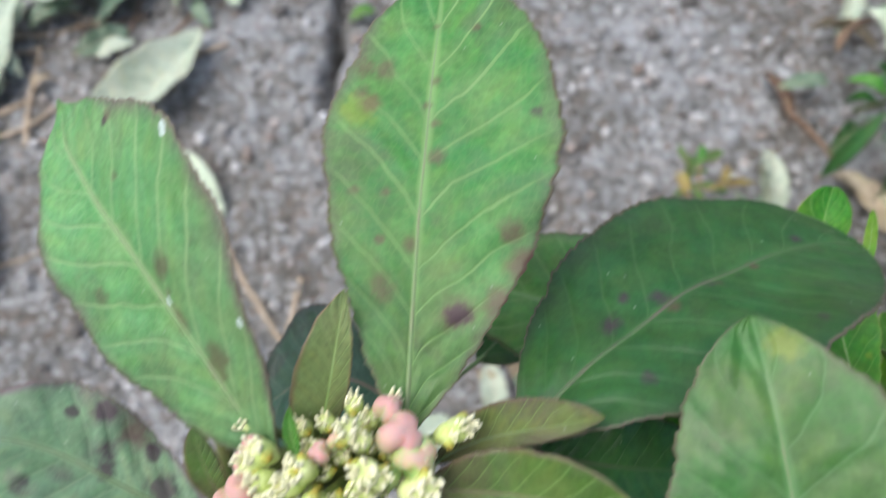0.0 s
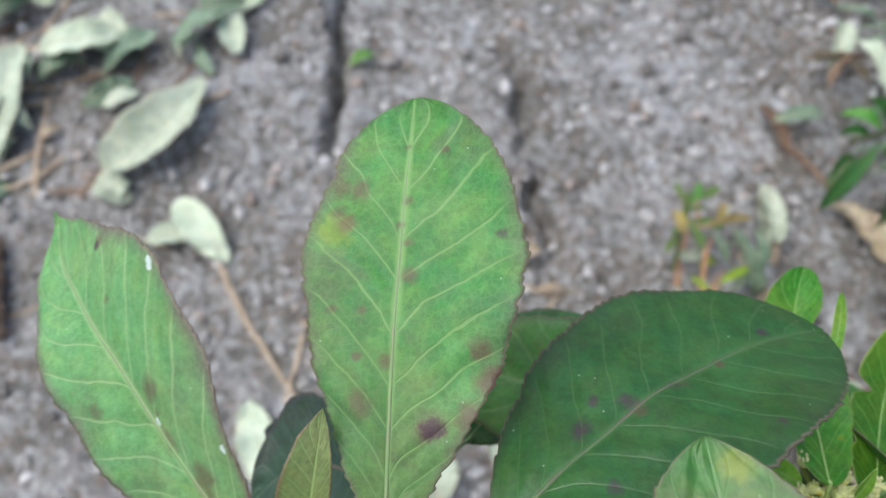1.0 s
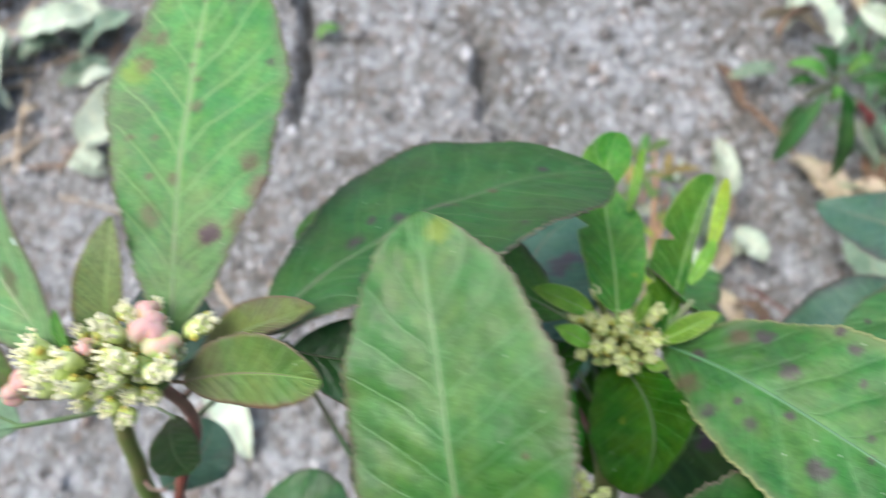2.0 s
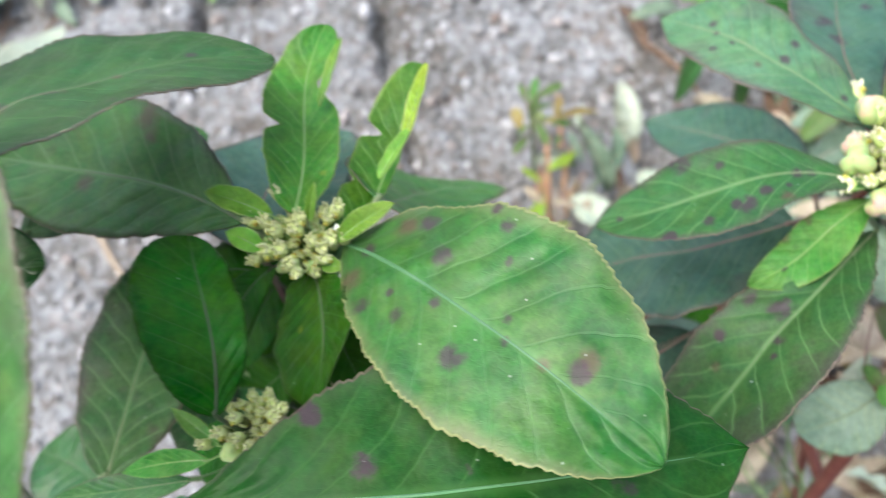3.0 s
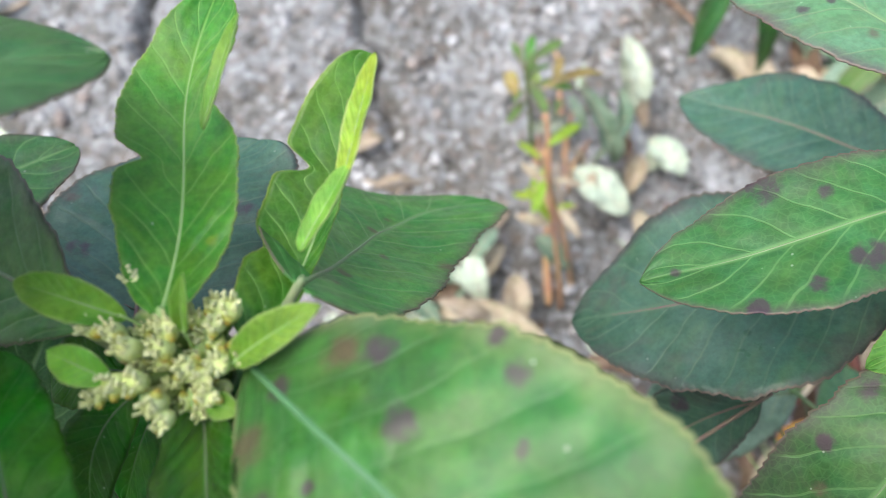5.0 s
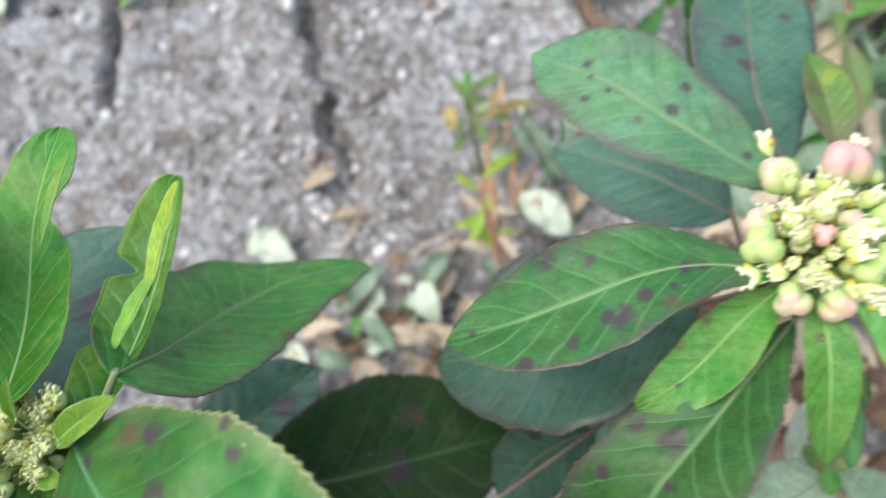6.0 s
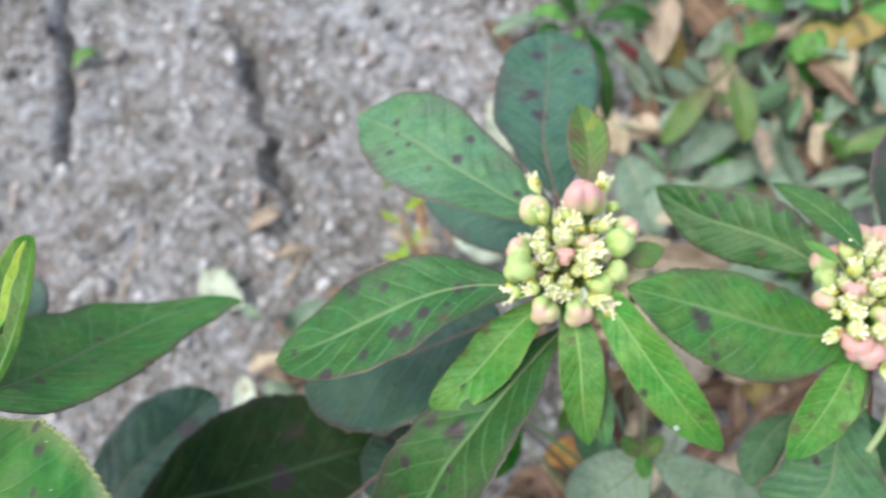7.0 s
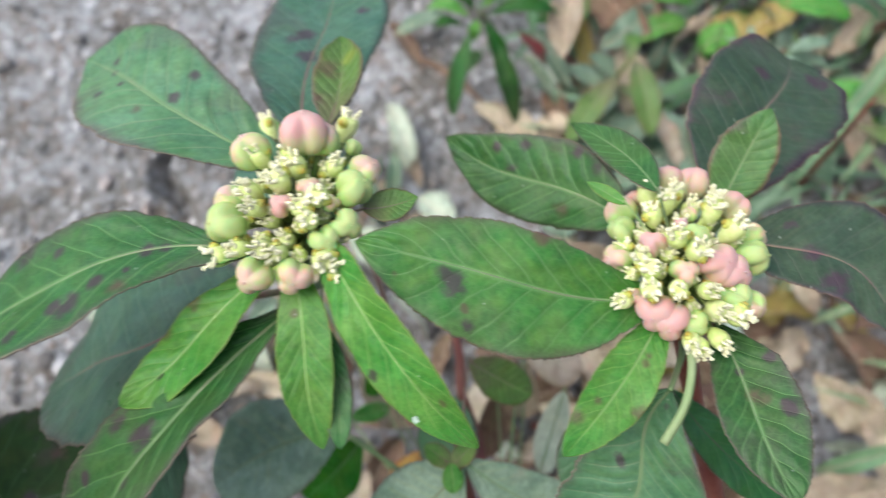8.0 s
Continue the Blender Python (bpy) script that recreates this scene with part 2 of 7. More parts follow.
BRACT = leaf_material("pale_yellow_green_bract", (0.130, 0.340, 0.030), (0.215, 0.440, 0.070), (0.36, 0.48, 0.16), 0.6, (0.30, 0.50, 0.14), 0.42, thin=0.35, blotch=0.1, vein_share=0.3, mottle=0.0, rim_colour=(0.42, 0.50, 0.24))
SHOOT = leaf_material("tender_shoot_leaf", (0.038, 0.185, 0.012), (0.092, 0.285, 0.030), (0.20, 0.32, 0.05), 0.5, (0.20, 0.42, 0.09), 0.4, thin=0.3, blotch=0.25, mottle=0.0, rim_colour=(0.30, 0.36, 0.12))
YELLOW = leaf_material("yellow_green_rolled_margin", (0.26, 0.41, 0.03), (0.38, 0.51, 0.07), (0.55, 0.60, 0.28), 0.8, (0.5, 0.58, 0.14), 0.45, thin=0.45, blotch=0.1, vein_share=0.1, mottle=0.0, rim_colour=(0.55, 0.58, 0.30))
# darkened version of the deep green leaf: canopy shade put into the colour
SHADED = leaf_material("shaded_dark_leaf", (0.009, 0.042, 0.005), (0.020, 0.064, 0.008), (0.03, 0.05, 0.015), 0.4, (0.04, 0.11, 0.03), 0.55, thin=0.06, blotch=0.2, mottle=0.3, gloss=0.22)
PALE = leaf_material("pale_fallen_leaf", (0.39, 0.48, 0.37), (0.57, 0.66, 0.54), (0.42, 0.47, 0.36), 0.6, (0.52, 0.58, 0.48), 0.7, thin=0.1, blotch=0.2, mottle=0.1)
TAN = leaf_material("tan_fallen_leaf", (0.32, 0.265, 0.18), (0.50, 0.435, 0.33), (0.28, 0.20, 0.13), 0.6, (0.48, 0.40, 0.29), 0.7, thin=0.1, blotch=0.6, mottle=0.1)
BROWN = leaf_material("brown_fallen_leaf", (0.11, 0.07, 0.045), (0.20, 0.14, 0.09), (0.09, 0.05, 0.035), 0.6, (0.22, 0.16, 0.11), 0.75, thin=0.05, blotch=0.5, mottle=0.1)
ORANGE = leaf_material("orange_fallen_leaf", (0.55, 0.20, 0.05), (0.62, 0.38, 0.10), (0.45, 0.10, 0.06), 0.8, (0.6, 0.4, 0.15), 0.6, thin=0.15, mottle=0.1)
OCHRE = leaf_material("ochre_withered_leaf", (0.24, 0.19, 0.05), (0.36, 0.29, 0.10), (0.20, 0.13, 0.05), 0.6, (0.36, 0.30, 0.13), 0.65, thin=0.15, blotch=0.4, mottle=0.1, gloss=0.3)
CRIMSON = leaf_material("crimson_withered_leaf", (0.20, 0.035, 0.045), (0.30, 0.07, 0.07), (0.12, 0.03, 0.03), 0.6, (0.30, 0.12, 0.10), 0.6, thin=0.15, blotch=0.3, mottle=0.2, gloss=0.3)
BLADE = leaf_material("grass_blade", (0.12, 0.24, 0.12), (0.20, 0.33, 0.18), (0.15, 0.22, 0.10), 0.4, (0.26, 0.36, 0.2), 0.5, mottle=0.0, gloss=0.35)
GREYGREEN = leaf_material("grey_green_weed_leaf", (0.145, 0.245, 0.17), (0.26, 0.37, 0.28), (0.12, 0.16, 0.12), 0.4, (0.24, 0.32, 0.2), 0.6, mottle=0.1)
RIB_GREEN = plain_material("pale_green_midrib", (0.14, 0.27, 0.10), (0.20, 0.24, 0.13), 120, 0.45)
RIB_COOL = plain_material("cool_green_midrib", (0.08, 0.23, 0.09), (0.12, 0.27, 0.13), 120, 0.45)
RIB_PALE = plain_material("yellowish_green_midrib", (0.26, 0.44, 0.13), (0.34, 0.50, 0.20), 120, 0.45)
RIB_DARK = plain_material("dull_green_midrib", (0.06, 0.15, 0.05), (0.11, 0.10, 0.075), 90, 0.5)
RIB_PURPLE = plain_material("purplish_midrib", (0.20, 0.20, 0.12), (0.22, 0.10, 0.11), 120, 0.5)
STEM_GREEN = plain_material("green_stem", (0.10, 0.19, 0.04), (0.16, 0.16, 0.06), 70, 0.5)
STEM_RED = plain_material("reddish_stem", (0.16, 0.035, 0.03), (0.24, 0.09, 0.06), 70, 0.5)
CUP_GREEN = plain_material("pale_green_flower_cup", (0.48, 0.60, 0.17), (0.64, 0.70, 0.34), 240, 0.45)
STAMEN = plain_material("cream_stamens", (0.70, 0.69, 0.42), (0.84, 0.82, 0.62), 500, 0.6)
STAMEN_GREEN = plain_material("greenish_cream_stamens", (0.50, 0.55, 0.22), (0.66, 0.68, 0.40), 500, 0.6)
GLAND = plain_material("yellow_gland", (0.42, 0.44, 0.08), (0.50, 0.52, 0.14), 400, 0.3)
GLAND_PIT = plain_material("brown_gland_pit", (0.36, 0.27, 0.04), (0.42, 0.34, 0.06), 400, 0.4)
STALK = plain_material("dull_green_flower_stalk", (0.20, 0.29, 0.12), (0.28, 0.34, 0.18), 90, 0.55)
STEM_PINK = plain_material("pinkish_stem", (0.42, 0.20, 0.14), (0.50, 0.34, 0.16), 70, 0.5)
TWIG = plain_material("pale_dry_twig", (0.34, 0.26, 0.18), (0.55, 0.46, 0.36), 90, 0.8)
BARK = plain_material("brown_wood_chip", (0.16, 0.10, 0.07), (0.30, 0.21, 0.15), 60, 0.85)


def capsule_material(name, a, b, start=-0.45):
    """A smooth seed capsule, blushed on its upper side."""
    m = Nodes(name)
    vec, rnd = m.place()
    sep = m.add("ShaderNodeSeparateXYZ")
    m.link(m.add("ShaderNodeTexCoord").outputs["Object"], sep.inputs[0])
    blush = m.ramp(m.math("ADD", m.math("MULTIPLY", sep.outputs["Z"], 160.0), m.math("MULTIPLY_ADD", m.noise(vec, 260.0), 2.2, -1.1)), start, start + 0.85)
    col = m.mix(blush, b, a)
    m.bump(m.noise(vec, 900.0, 4.0), 0.15, 0.0003)
    m.put(m.bsdf.inputs["Subsurface Weight"], 0.45)
    m.put(m.bsdf.inputs["Subsurface Scale"], 0.0015)
    return m.done(col, 0.55, 0.3)


CAPSULE_PINK = capsule_material("pink_capsule", (0.61, 0.365, 0.345), (0.50, 0.48, 0.26), -0.45)
CAPSULE_BLUSH = capsule_material("blushed_green_capsule", (0.64, 0.43, 0.37), (0.40, 0.55, 0.20), -0.14)
CAPSULE_GREEN = capsule_material("green_capsule", (0.43, 0.55, 0.23), (0.34, 0.50, 0.15))


def soil_material():
    """Grey gravelly soil: bluish-white and brown patches under crumbs and grains of every shade."""
    m = Nodes("gravelly_soil")
    vec = m.add("ShaderNodeTexCoord").outputs["Object"]
    patch = m.noise(vec, 8.0, 5.0, 0.6, 0.5)
    clump = m.noise(vec, 30.0, 4.0, 0.6, 0.4)
    mid = m.noise(vec, 85.0, 5.0, 0.65)
    fine = m.noise(vec, 260.0, 5.0, 0.7)
    col = m.mix(m.ramp(patch, 0.40, 0.62), (0.165, 0.155, 0.138), (0.270, 0.272, 0.272))
    # pale mineral crust in lumps
    col = m.mix(m.math("MULTIPLY", m.ramp(m.math("ADD", m.math("MULTIPLY", clump, 0.6), m.math("MULTIPLY", patch, 0.4)), 0.49, 0.62), 0.6), col, (0.55, 0.58, 0.62))
    # brown earth and near-black patches at random
    col = m.mix(m.math("MULTIPLY", m.ramp(m.noise(vec, 13.0, 5.0, 0.65, 0.6), 0.54, 0.70), 0.45), col, (0.240, 0.190, 0.155))
    col = m.mix(m.math("MULTIPLY", m.ramp(m.noise(vec, 34.0, 5.0, 0.7, 0.5), 0.47, 0.32), 0.8), col, (0.075, 0.073, 0.068))
    # grains of about four and eight millimetres
    for scale, share in ((230.0, 0.5), (120.0, 0.26)):
        sp = m.add("ShaderNodeSeparateColor")
        m.link(m.voronoi(vec, scale, "F1", "Color"), sp.inputs[0])
        col = m.mix(m.math("MULTIPLY", m.ramp(sp.outputs["Red"], 0.55, 0.95), share), col, (0.62, 0.65, 0.68))
        col = m.mix(m.math("MULTIPLY", m.ramp(sp.outputs["Green"], 0.60, 0.95), share), col, (0.095, 0.090, 0.080))
        col = m.mix(m.math("MULTIPLY", m.ramp(sp.outputs["Blue"], 0.85, 0.97), share), col, (0.26, 0.175, 0.13))
    col = m.mix(m.math("MULTIPLY", m.ramp(mid, 0.47, 0.33), 0.7), col, (0.075, 0.072, 0.066))
    col = m.mix(m.math("MULTIPLY", m.ramp(fine, 0.56, 0.74), 0.4), col, (0.60, 0.61, 0.62))
    col = m.mix(m.math("MULTIPLY", m.ramp(fine, 0.42, 0.28), 0.5), col, (0.07, 0.067, 0.06))
    # pale chips of one to two centimetres
    chip = m.noise(vec, 58.0, 3.0, 0.6, 0.6)
    col = m.mix(m.math("MULTIPLY", m.ramp(chip, 0.63, 0.70), 0.6), col, (0.68, 0.70, 0.73))
    m.bump(m.math("ADD", m.math("MULTIPLY", clump, 3.0), m.math("ADD", m.math("MULTIPLY", mid, 2.0), m.math("ADD", fine, m.math("MULTIPLY", m.voronoi(vec, 150.0), -0.7)))), 0.9, 0.004)
    return m.done(col, 0.85, 0.3)


SOIL = soil_material()


def pebble_material():
    m = Nodes("mixed_pebbles")
    vec = m.add("ShaderNodeTexCoord").outputs["Object"]
    rnd = m.add("ShaderNodeNewGeometry").outputs["Random Per Island"]
    col = m.mix(m.ramp(rnd, 0.0, 0.5), (0.11, 0.105, 0.10), (0.36, 0.36, 0.36))
    col = m.mix(m.ramp(rnd, 0.55, 0.95), col, (0.70, 0.71, 0.73))
    tint = m.math("FRACT", m.math("MULTIPLY", rnd, 37.0))
    col = m.mix(m.math("MULTIPLY", m.ramp(tint, 0.8, 0.95), 0.5), col, (0.34, 0.22, 0.16))
    col = m.mix(m.math("MULTIPLY", m.noise(vec, 400.0, 4.0), 0.5), col, (0.2, 0.18, 0.17))
    m.bump(m.noise(vec, 300.0, 4.0), 0.5, 0.0015)
    return m.done(col, 0.8, 0.35)


PEBBLES = pebble_material()


# ---- building helpers ----
def part(name, bm, material, parent, label=""):
    """Links a bmesh as one mesh object under a thing or a part."""
    data = bpy.data.meshes.new(name)
    bm.to_mesh(data)
    bm.free()
    for mt in material if isinstance(material, (list, tuple)) else (material,):
        data.materials.append(mt)
    for p in data.polygons:
        p.use_smooth = True
    ob = new(name, data)
    ob.parent = parent
    return tagged(ob, label)


def thing(name, place, label, category, group="", kind=""):
    ob = new(name)
    ob.empty_display_size = 0.02
    ob.location = place
    return tagged(ob, label, category, group, kind)


def tube(bm, points, radii, sides=8, cap=True):
    """A smooth tapered tube along points."""
    pts = [Vector(p) for p in points]
    rings = []
    ref = Vector((0.3, 0.9, 0.2))
    for i, p in enumerate(pts):
        d = (pts[min(i + 1, len(pts) - 1)] - pts[max(i - 1, 0)]).normalized()
        a = d.cross(ref)
        if a.length < 0.1:
            a = d.cross(Vector((1, 0, 0)))
        a.normalize()
        b = d.cross(a)
        rings.append([bm.verts.new(p + radii[i] * (math.cos(k * math.tau / sides) * a + math.sin(k * math.tau / sides) * b)) for k in range(sides)])
    for r0, r1 in zip(rings, rings[1:]):
        for k in range(sides):
            bm.faces.new((r0[k], r0[(k + 1) % sides], r1[(k + 1) % sides], r1[k]))
    if cap:
        bm.faces.new(list(reversed(rings[0])))
        bm.faces.new(rings[-1])


def smooth_path(points, steps=8):
    """Catmull-Rom points through the given ones."""
    p = [Vector(q) for q in points]
    p = [2 * p[0] - p[1], *p, 2 * p[-1] - p[-2]]
    out = []
    for i in range(1, len(p) - 2):
        for k in range(steps):
            t = k / steps
            out.append(0.5 * (2 * p[i] + (p[i + 1] - p[i - 1]) * t + (2 * p[i - 1] - 5 * p[i] + 4 * p[i + 1] - p[i + 2]) * t * t
                              + (3 * p[i] - p[i - 1] - 3 * p[i + 1] + p[i + 2]) * t ** 3))
    return out + [p[-2]]


OBO, ELL, LAN, BRO, TIP = (0.85, 0.55), (0.75, 0.6), (0.8, 0.95), (0.55, 0.5), (0.5, 0.75)
STAIN = {"p": 0, "r": 1, "b": 1, "y": 2, "w": 3}
leaf_count = 0


def blade_shape(base, tip, side, width, bow, arch, shape, cup, spots=(), notch=(), teeth=1.0, thick=0.00028, wave=1.0, droop=0.0, hook=0.0, twist=0.0):
    """The blade as rows of points (top side), in coordinates from its base; also the midrib line."""
    global leaf_count
    leaf_count += 1
    base, tip, side = Vector(base), Vector(tip), Vector(side).normalized()
    axis = tip - base
    length = axis.length
    up = side.cross(axis).normalized()
    a, b = shape[:2]
    skew = shape[2] if len(shape) > 2 else 0.0
    peak = a / (a + b)
    top = peak ** a * (1 - peak) ** b
    big = length > 0.03
    ns, nu = (104, 9) if big else (40, 5)
    if big and any(r < 0.0013 for kind, at, lat, r in spots):
        ns, nu = 190, 20
    rng = random.Random(leaf_count)
    phase = rng.uniform(0, 50)
    shift = Vector((leaf_count * 3.7, 0, 0))
    rows, stains, uvs, rib = [], [], [], []
    for i in range(ns + 1):
        s = i / ns
        ss = min(max(s, 0.004), 0.9985)
        half = width / 2 * ss ** a * (1 - ss) ** b / top
        turned = Matrix.Rotation(-twist * (s - 0.5), 3, axis)
        across, raised = turned @ side, turned @ up
        centre = axis * s + side * (bow * 4 * s * (1 - s) + hook * math.sin(2 * math.pi * s)) + up * (arch * 4 * s * (1 - s) - droop * s * s)
        row, srow, urow = [], [], []
        for j in range(-nu, nu + 1):
            u = j / nu
            au, sg = abs(u), (1 if u >= 0 else -1)
            h = half * (1 + skew * sg)
            for ns_, at, deep, *wide in notch:
                if ns_ == sg:
                    h *= 1 - deep * math.exp(-((s - at) / (wide[0] if wide else 0.035)) ** 2)
            saw = (s * 38 + 1.6 * noise.noise(Vector((s * 9, sg, phase)))) % 1.0
            h += teeth * width * (0.015 * (saw - 0.5) + 0.022 * noise.noise(Vector((s * 9, sg * 3, phase))) + 0.014 * noise.noise(Vector((s * 27, sg * 5, phase)))) * au ** 6 * min(1, 8 * s, 10 * (1 - s))
            lift = cup * h * au ** 1.3
            flat = h * u * math.sqrt(max(0.05, 1 - min(cup, 0.95) ** 2 * 0.9))
            sv = s + 0.022 * noise.noise(Vector((s * 6, u * 1.5, phase))) + 0.008 * noise.noise(Vector((s * 17, u * 3, phase)))
            q = ((sv - 0.2 * au ** 0.85) * 9.5) % 1.0
            pucker = 0.00055 * max(0.1, 0.55 + noise.noise(Vector((s * 8, u * 4, phase + 9)))) * math.sin(math.pi * q) * min(1, 3 * au) * (1 - au ** 3) * min(1, width / 0.03)
            pos = centre + across * flat
            ripple = wave * min(width, 0.03) * (0.045 * noise.noise(pos * 55 + shift) + 0.09 * au ** 2 * min(1, 3 * h / width) * noise.noise(Vector((s * 5.5, sg * 2.0, phase))))
            row.append(pos + raised * (lift + pucker + ripple))
            urow.append((0.5 + 0.5 * u, sv))
            mask = [0.0, 0.0, 0.0, 0.0]
            for kind, at, lat, r in spots:
                d2 = ((s - at) * length) ** 2 + (h * u - lat) ** 2
                k = STAIN[kind]
                mask[k] = max(mask[k], math.exp(-d2 / (1.15 * max(r, 0.0006)) ** 2))
            srow.append(mask)
        rib.append(row[nu].copy())
        rows.append(row)
        stains.append(srow)
        uvs.append(urow)
    return rows, stains, uvs, rib, up * thick, length


def blade_mesh(name, material, parent, place, label="", **spec):
    """A leaf blade with real thickness as one mesh object."""
    rows, stains, uvs, rib, thick, length = blade_shape(**spec)
    n, w = len(rows), len(rows[0])
    verts = [v for r in rows for v in r] + [v - thick for r in rows for v in r]
    flat_uv = [v for r in uvs for v in r] * 2
    flat_st = [v for r in stains for v in r] * 2
    k = n * w
    faces = []
    for i in range(n - 1):
        for j in range(w - 1):
            f = (i * w + j, i * w + j + 1, (i + 1) * w + j + 1, (i + 1) * w + j)
            faces.append(f)
            faces.append(tuple(v + k for v in reversed(f)))
    ring = [j for j in range(w)] + [i * w + w - 1 for i in range(1, n)] + [(n - 1) * w + j for j in range(w - 2, -1, -1)] + [i * w for i in range(n - 2, 0, -1)]
    for p, q in zip(ring, ring[1:] + ring[:1]):
        faces.append((q, p, p + k, q + k))
    data = bpy.data.meshes.new(name)
    data.from_pydata([tuple(v) for v in verts], [], faces)
    layer = data.uv_layers.new(name="blade")
    index = np.empty(len(data.loops), dtype=np.int32)
    data.loops.foreach_get("vertex_index", index)
    layer.data.foreach_set("uv", np.array(flat_uv, dtype=np.float32)[index].ravel())
    at = data.attributes.new("stain", "FLOAT_COLOR", "POINT")
    at.data.foreach_set("color", np.array(flat_st, dtype=np.float32).ravel())
    data.materials.append(material)
    data.polygons.foreach_set("use_smooth", [True] * len(data.polygons))
    ob = new(name, data)
    ob.parent = parent
    ob.location = place
    return tagged(ob, label), rib, length


def leaf(plant, base, tip, side, width, bow, arch, look_of, shape, cup, spots=(), notch=(), stalk=True, label="", droop=0.0, hook=0.0, twist=0.0):
    """One leaf of a plant: blade, raised midrib and the stalk that joins it to the stem."""
    home = Vector(plant["root"])
    ob, rib, length = blade_mesh("leaf", look_of, plant["thing"], Vector(base) - home, label, base=base, tip=tip, side=side, width=width,
                                 bow=bow, arch=arch, shape=shape, cup=cup, spots=spots, notch=notch, droop=droop, hook=hook, twist=twist)
    up = Vector(side).cross(Vector(tip) - Vector(base)).normalized()
    bm = bmesh.new()
    line = rib[1:-2:3]
    r0 = min(0.00056, 0.0001 + width * 0.0105)
    tube(bm, [p - up * r0 * 0.35 for p in line], [r0 * (1 - 0.72 * i / len(line)) for i in range(len(line))], 8)
    rib_mat = RIB_PURPLE if look_of in (DUSKY, PURPLE, RUDDY) else RIB_PALE if look_of in (YOUNG, YELLOW, OLIVE, SHOOT, BRACT) else RIB_COOL if look_of in (BRIGHT, LUSH) else RIB_DARK if look_of in (DARK, DEEP, SHADED) else RIB_GREEN
    part("midrib", bm, rib_mat, ob)
    if stalk:
        b = Vector(base)
        joint = stem_point(plant, b.z - min(0.02, 0.35 * length))
        out = (Vector(tip) - b).normalized()
        way = smooth_path([joint - b, (joint - b) * 0.45 - out * 0.002 - Vector((0, 0, 0.001)), Vector((0, 0, 0)), rib[3]], 5)
        bm = bmesh.new()
        tube(bm, way, [r0 * 2.0 - 0.9 * r0 * i / len(way) for i in range(len(way))], 8)
        part("leaf_stalk", bm, rib_mat, ob)
    return ob


def stem_point(plant, z):
    line = plant["line"]
    for p, q in zip(line, line[1:]):
        if p.z <= z <= q.z:
            return p.lerp(q, (z - p.z) / max(1e-6, q.z - p.z))
    return line[-1].copy() if z > line[-1].z else line[0].copy()


def plant_with_stem(points, label, radius=0.0042, material=None, name="spurge_plant", group="spurge plants"):
    """An upright herb: an empty at its root, and the stem up to its flower head."""
    root = Vector(points[0])
    top = thing(name, root, label, "plant", group)
    line = smooth_path(points, 10)
    bm = bmesh.new()
    n = len(line)
    radii = []
    for i in range(n):
        f = i / (n - 1)
        node = 0.12 * max(0.0, math.cos(f * 38)) ** 8
        radii.append(radius * (1.15 - 0.45 * f) * (1 + node))
    tube(bm, [p - root for p in line], radii, 12)
    part("stem", bm, material or STEM_GREEN, top)
    return {"thing": top, "root": root, "line": line}


def side_branch(plant, points):
    """A side shoot of a plant, as a part of it."""
    line = smooth_path(points, 8)
    bm = bmesh.new()
    tube(bm, [p - plant["root"] for p in line], [0.0024 - 0.0008 * i / len(line) for i in range(len(line))], 10)
    part("branch", bm, STEM_RED, plant["thing"])
    return {"thing": plant["thing"], "root": plant["root"], "line": line}


def drooping_stalk(plant, points):
    """A bare pale flower stalk that hangs out of the head."""
    line = smooth_path(points, 8)
    bm = bmesh.new()
    tube(bm, [p - plant["root"] for p in line], [0.0008 + 0.0001 * i / len(line) for i in range(len(line))], 8)
    part("flower_stalk", bm, STALK, plant["thing"], "bare pale green drooping stalk")


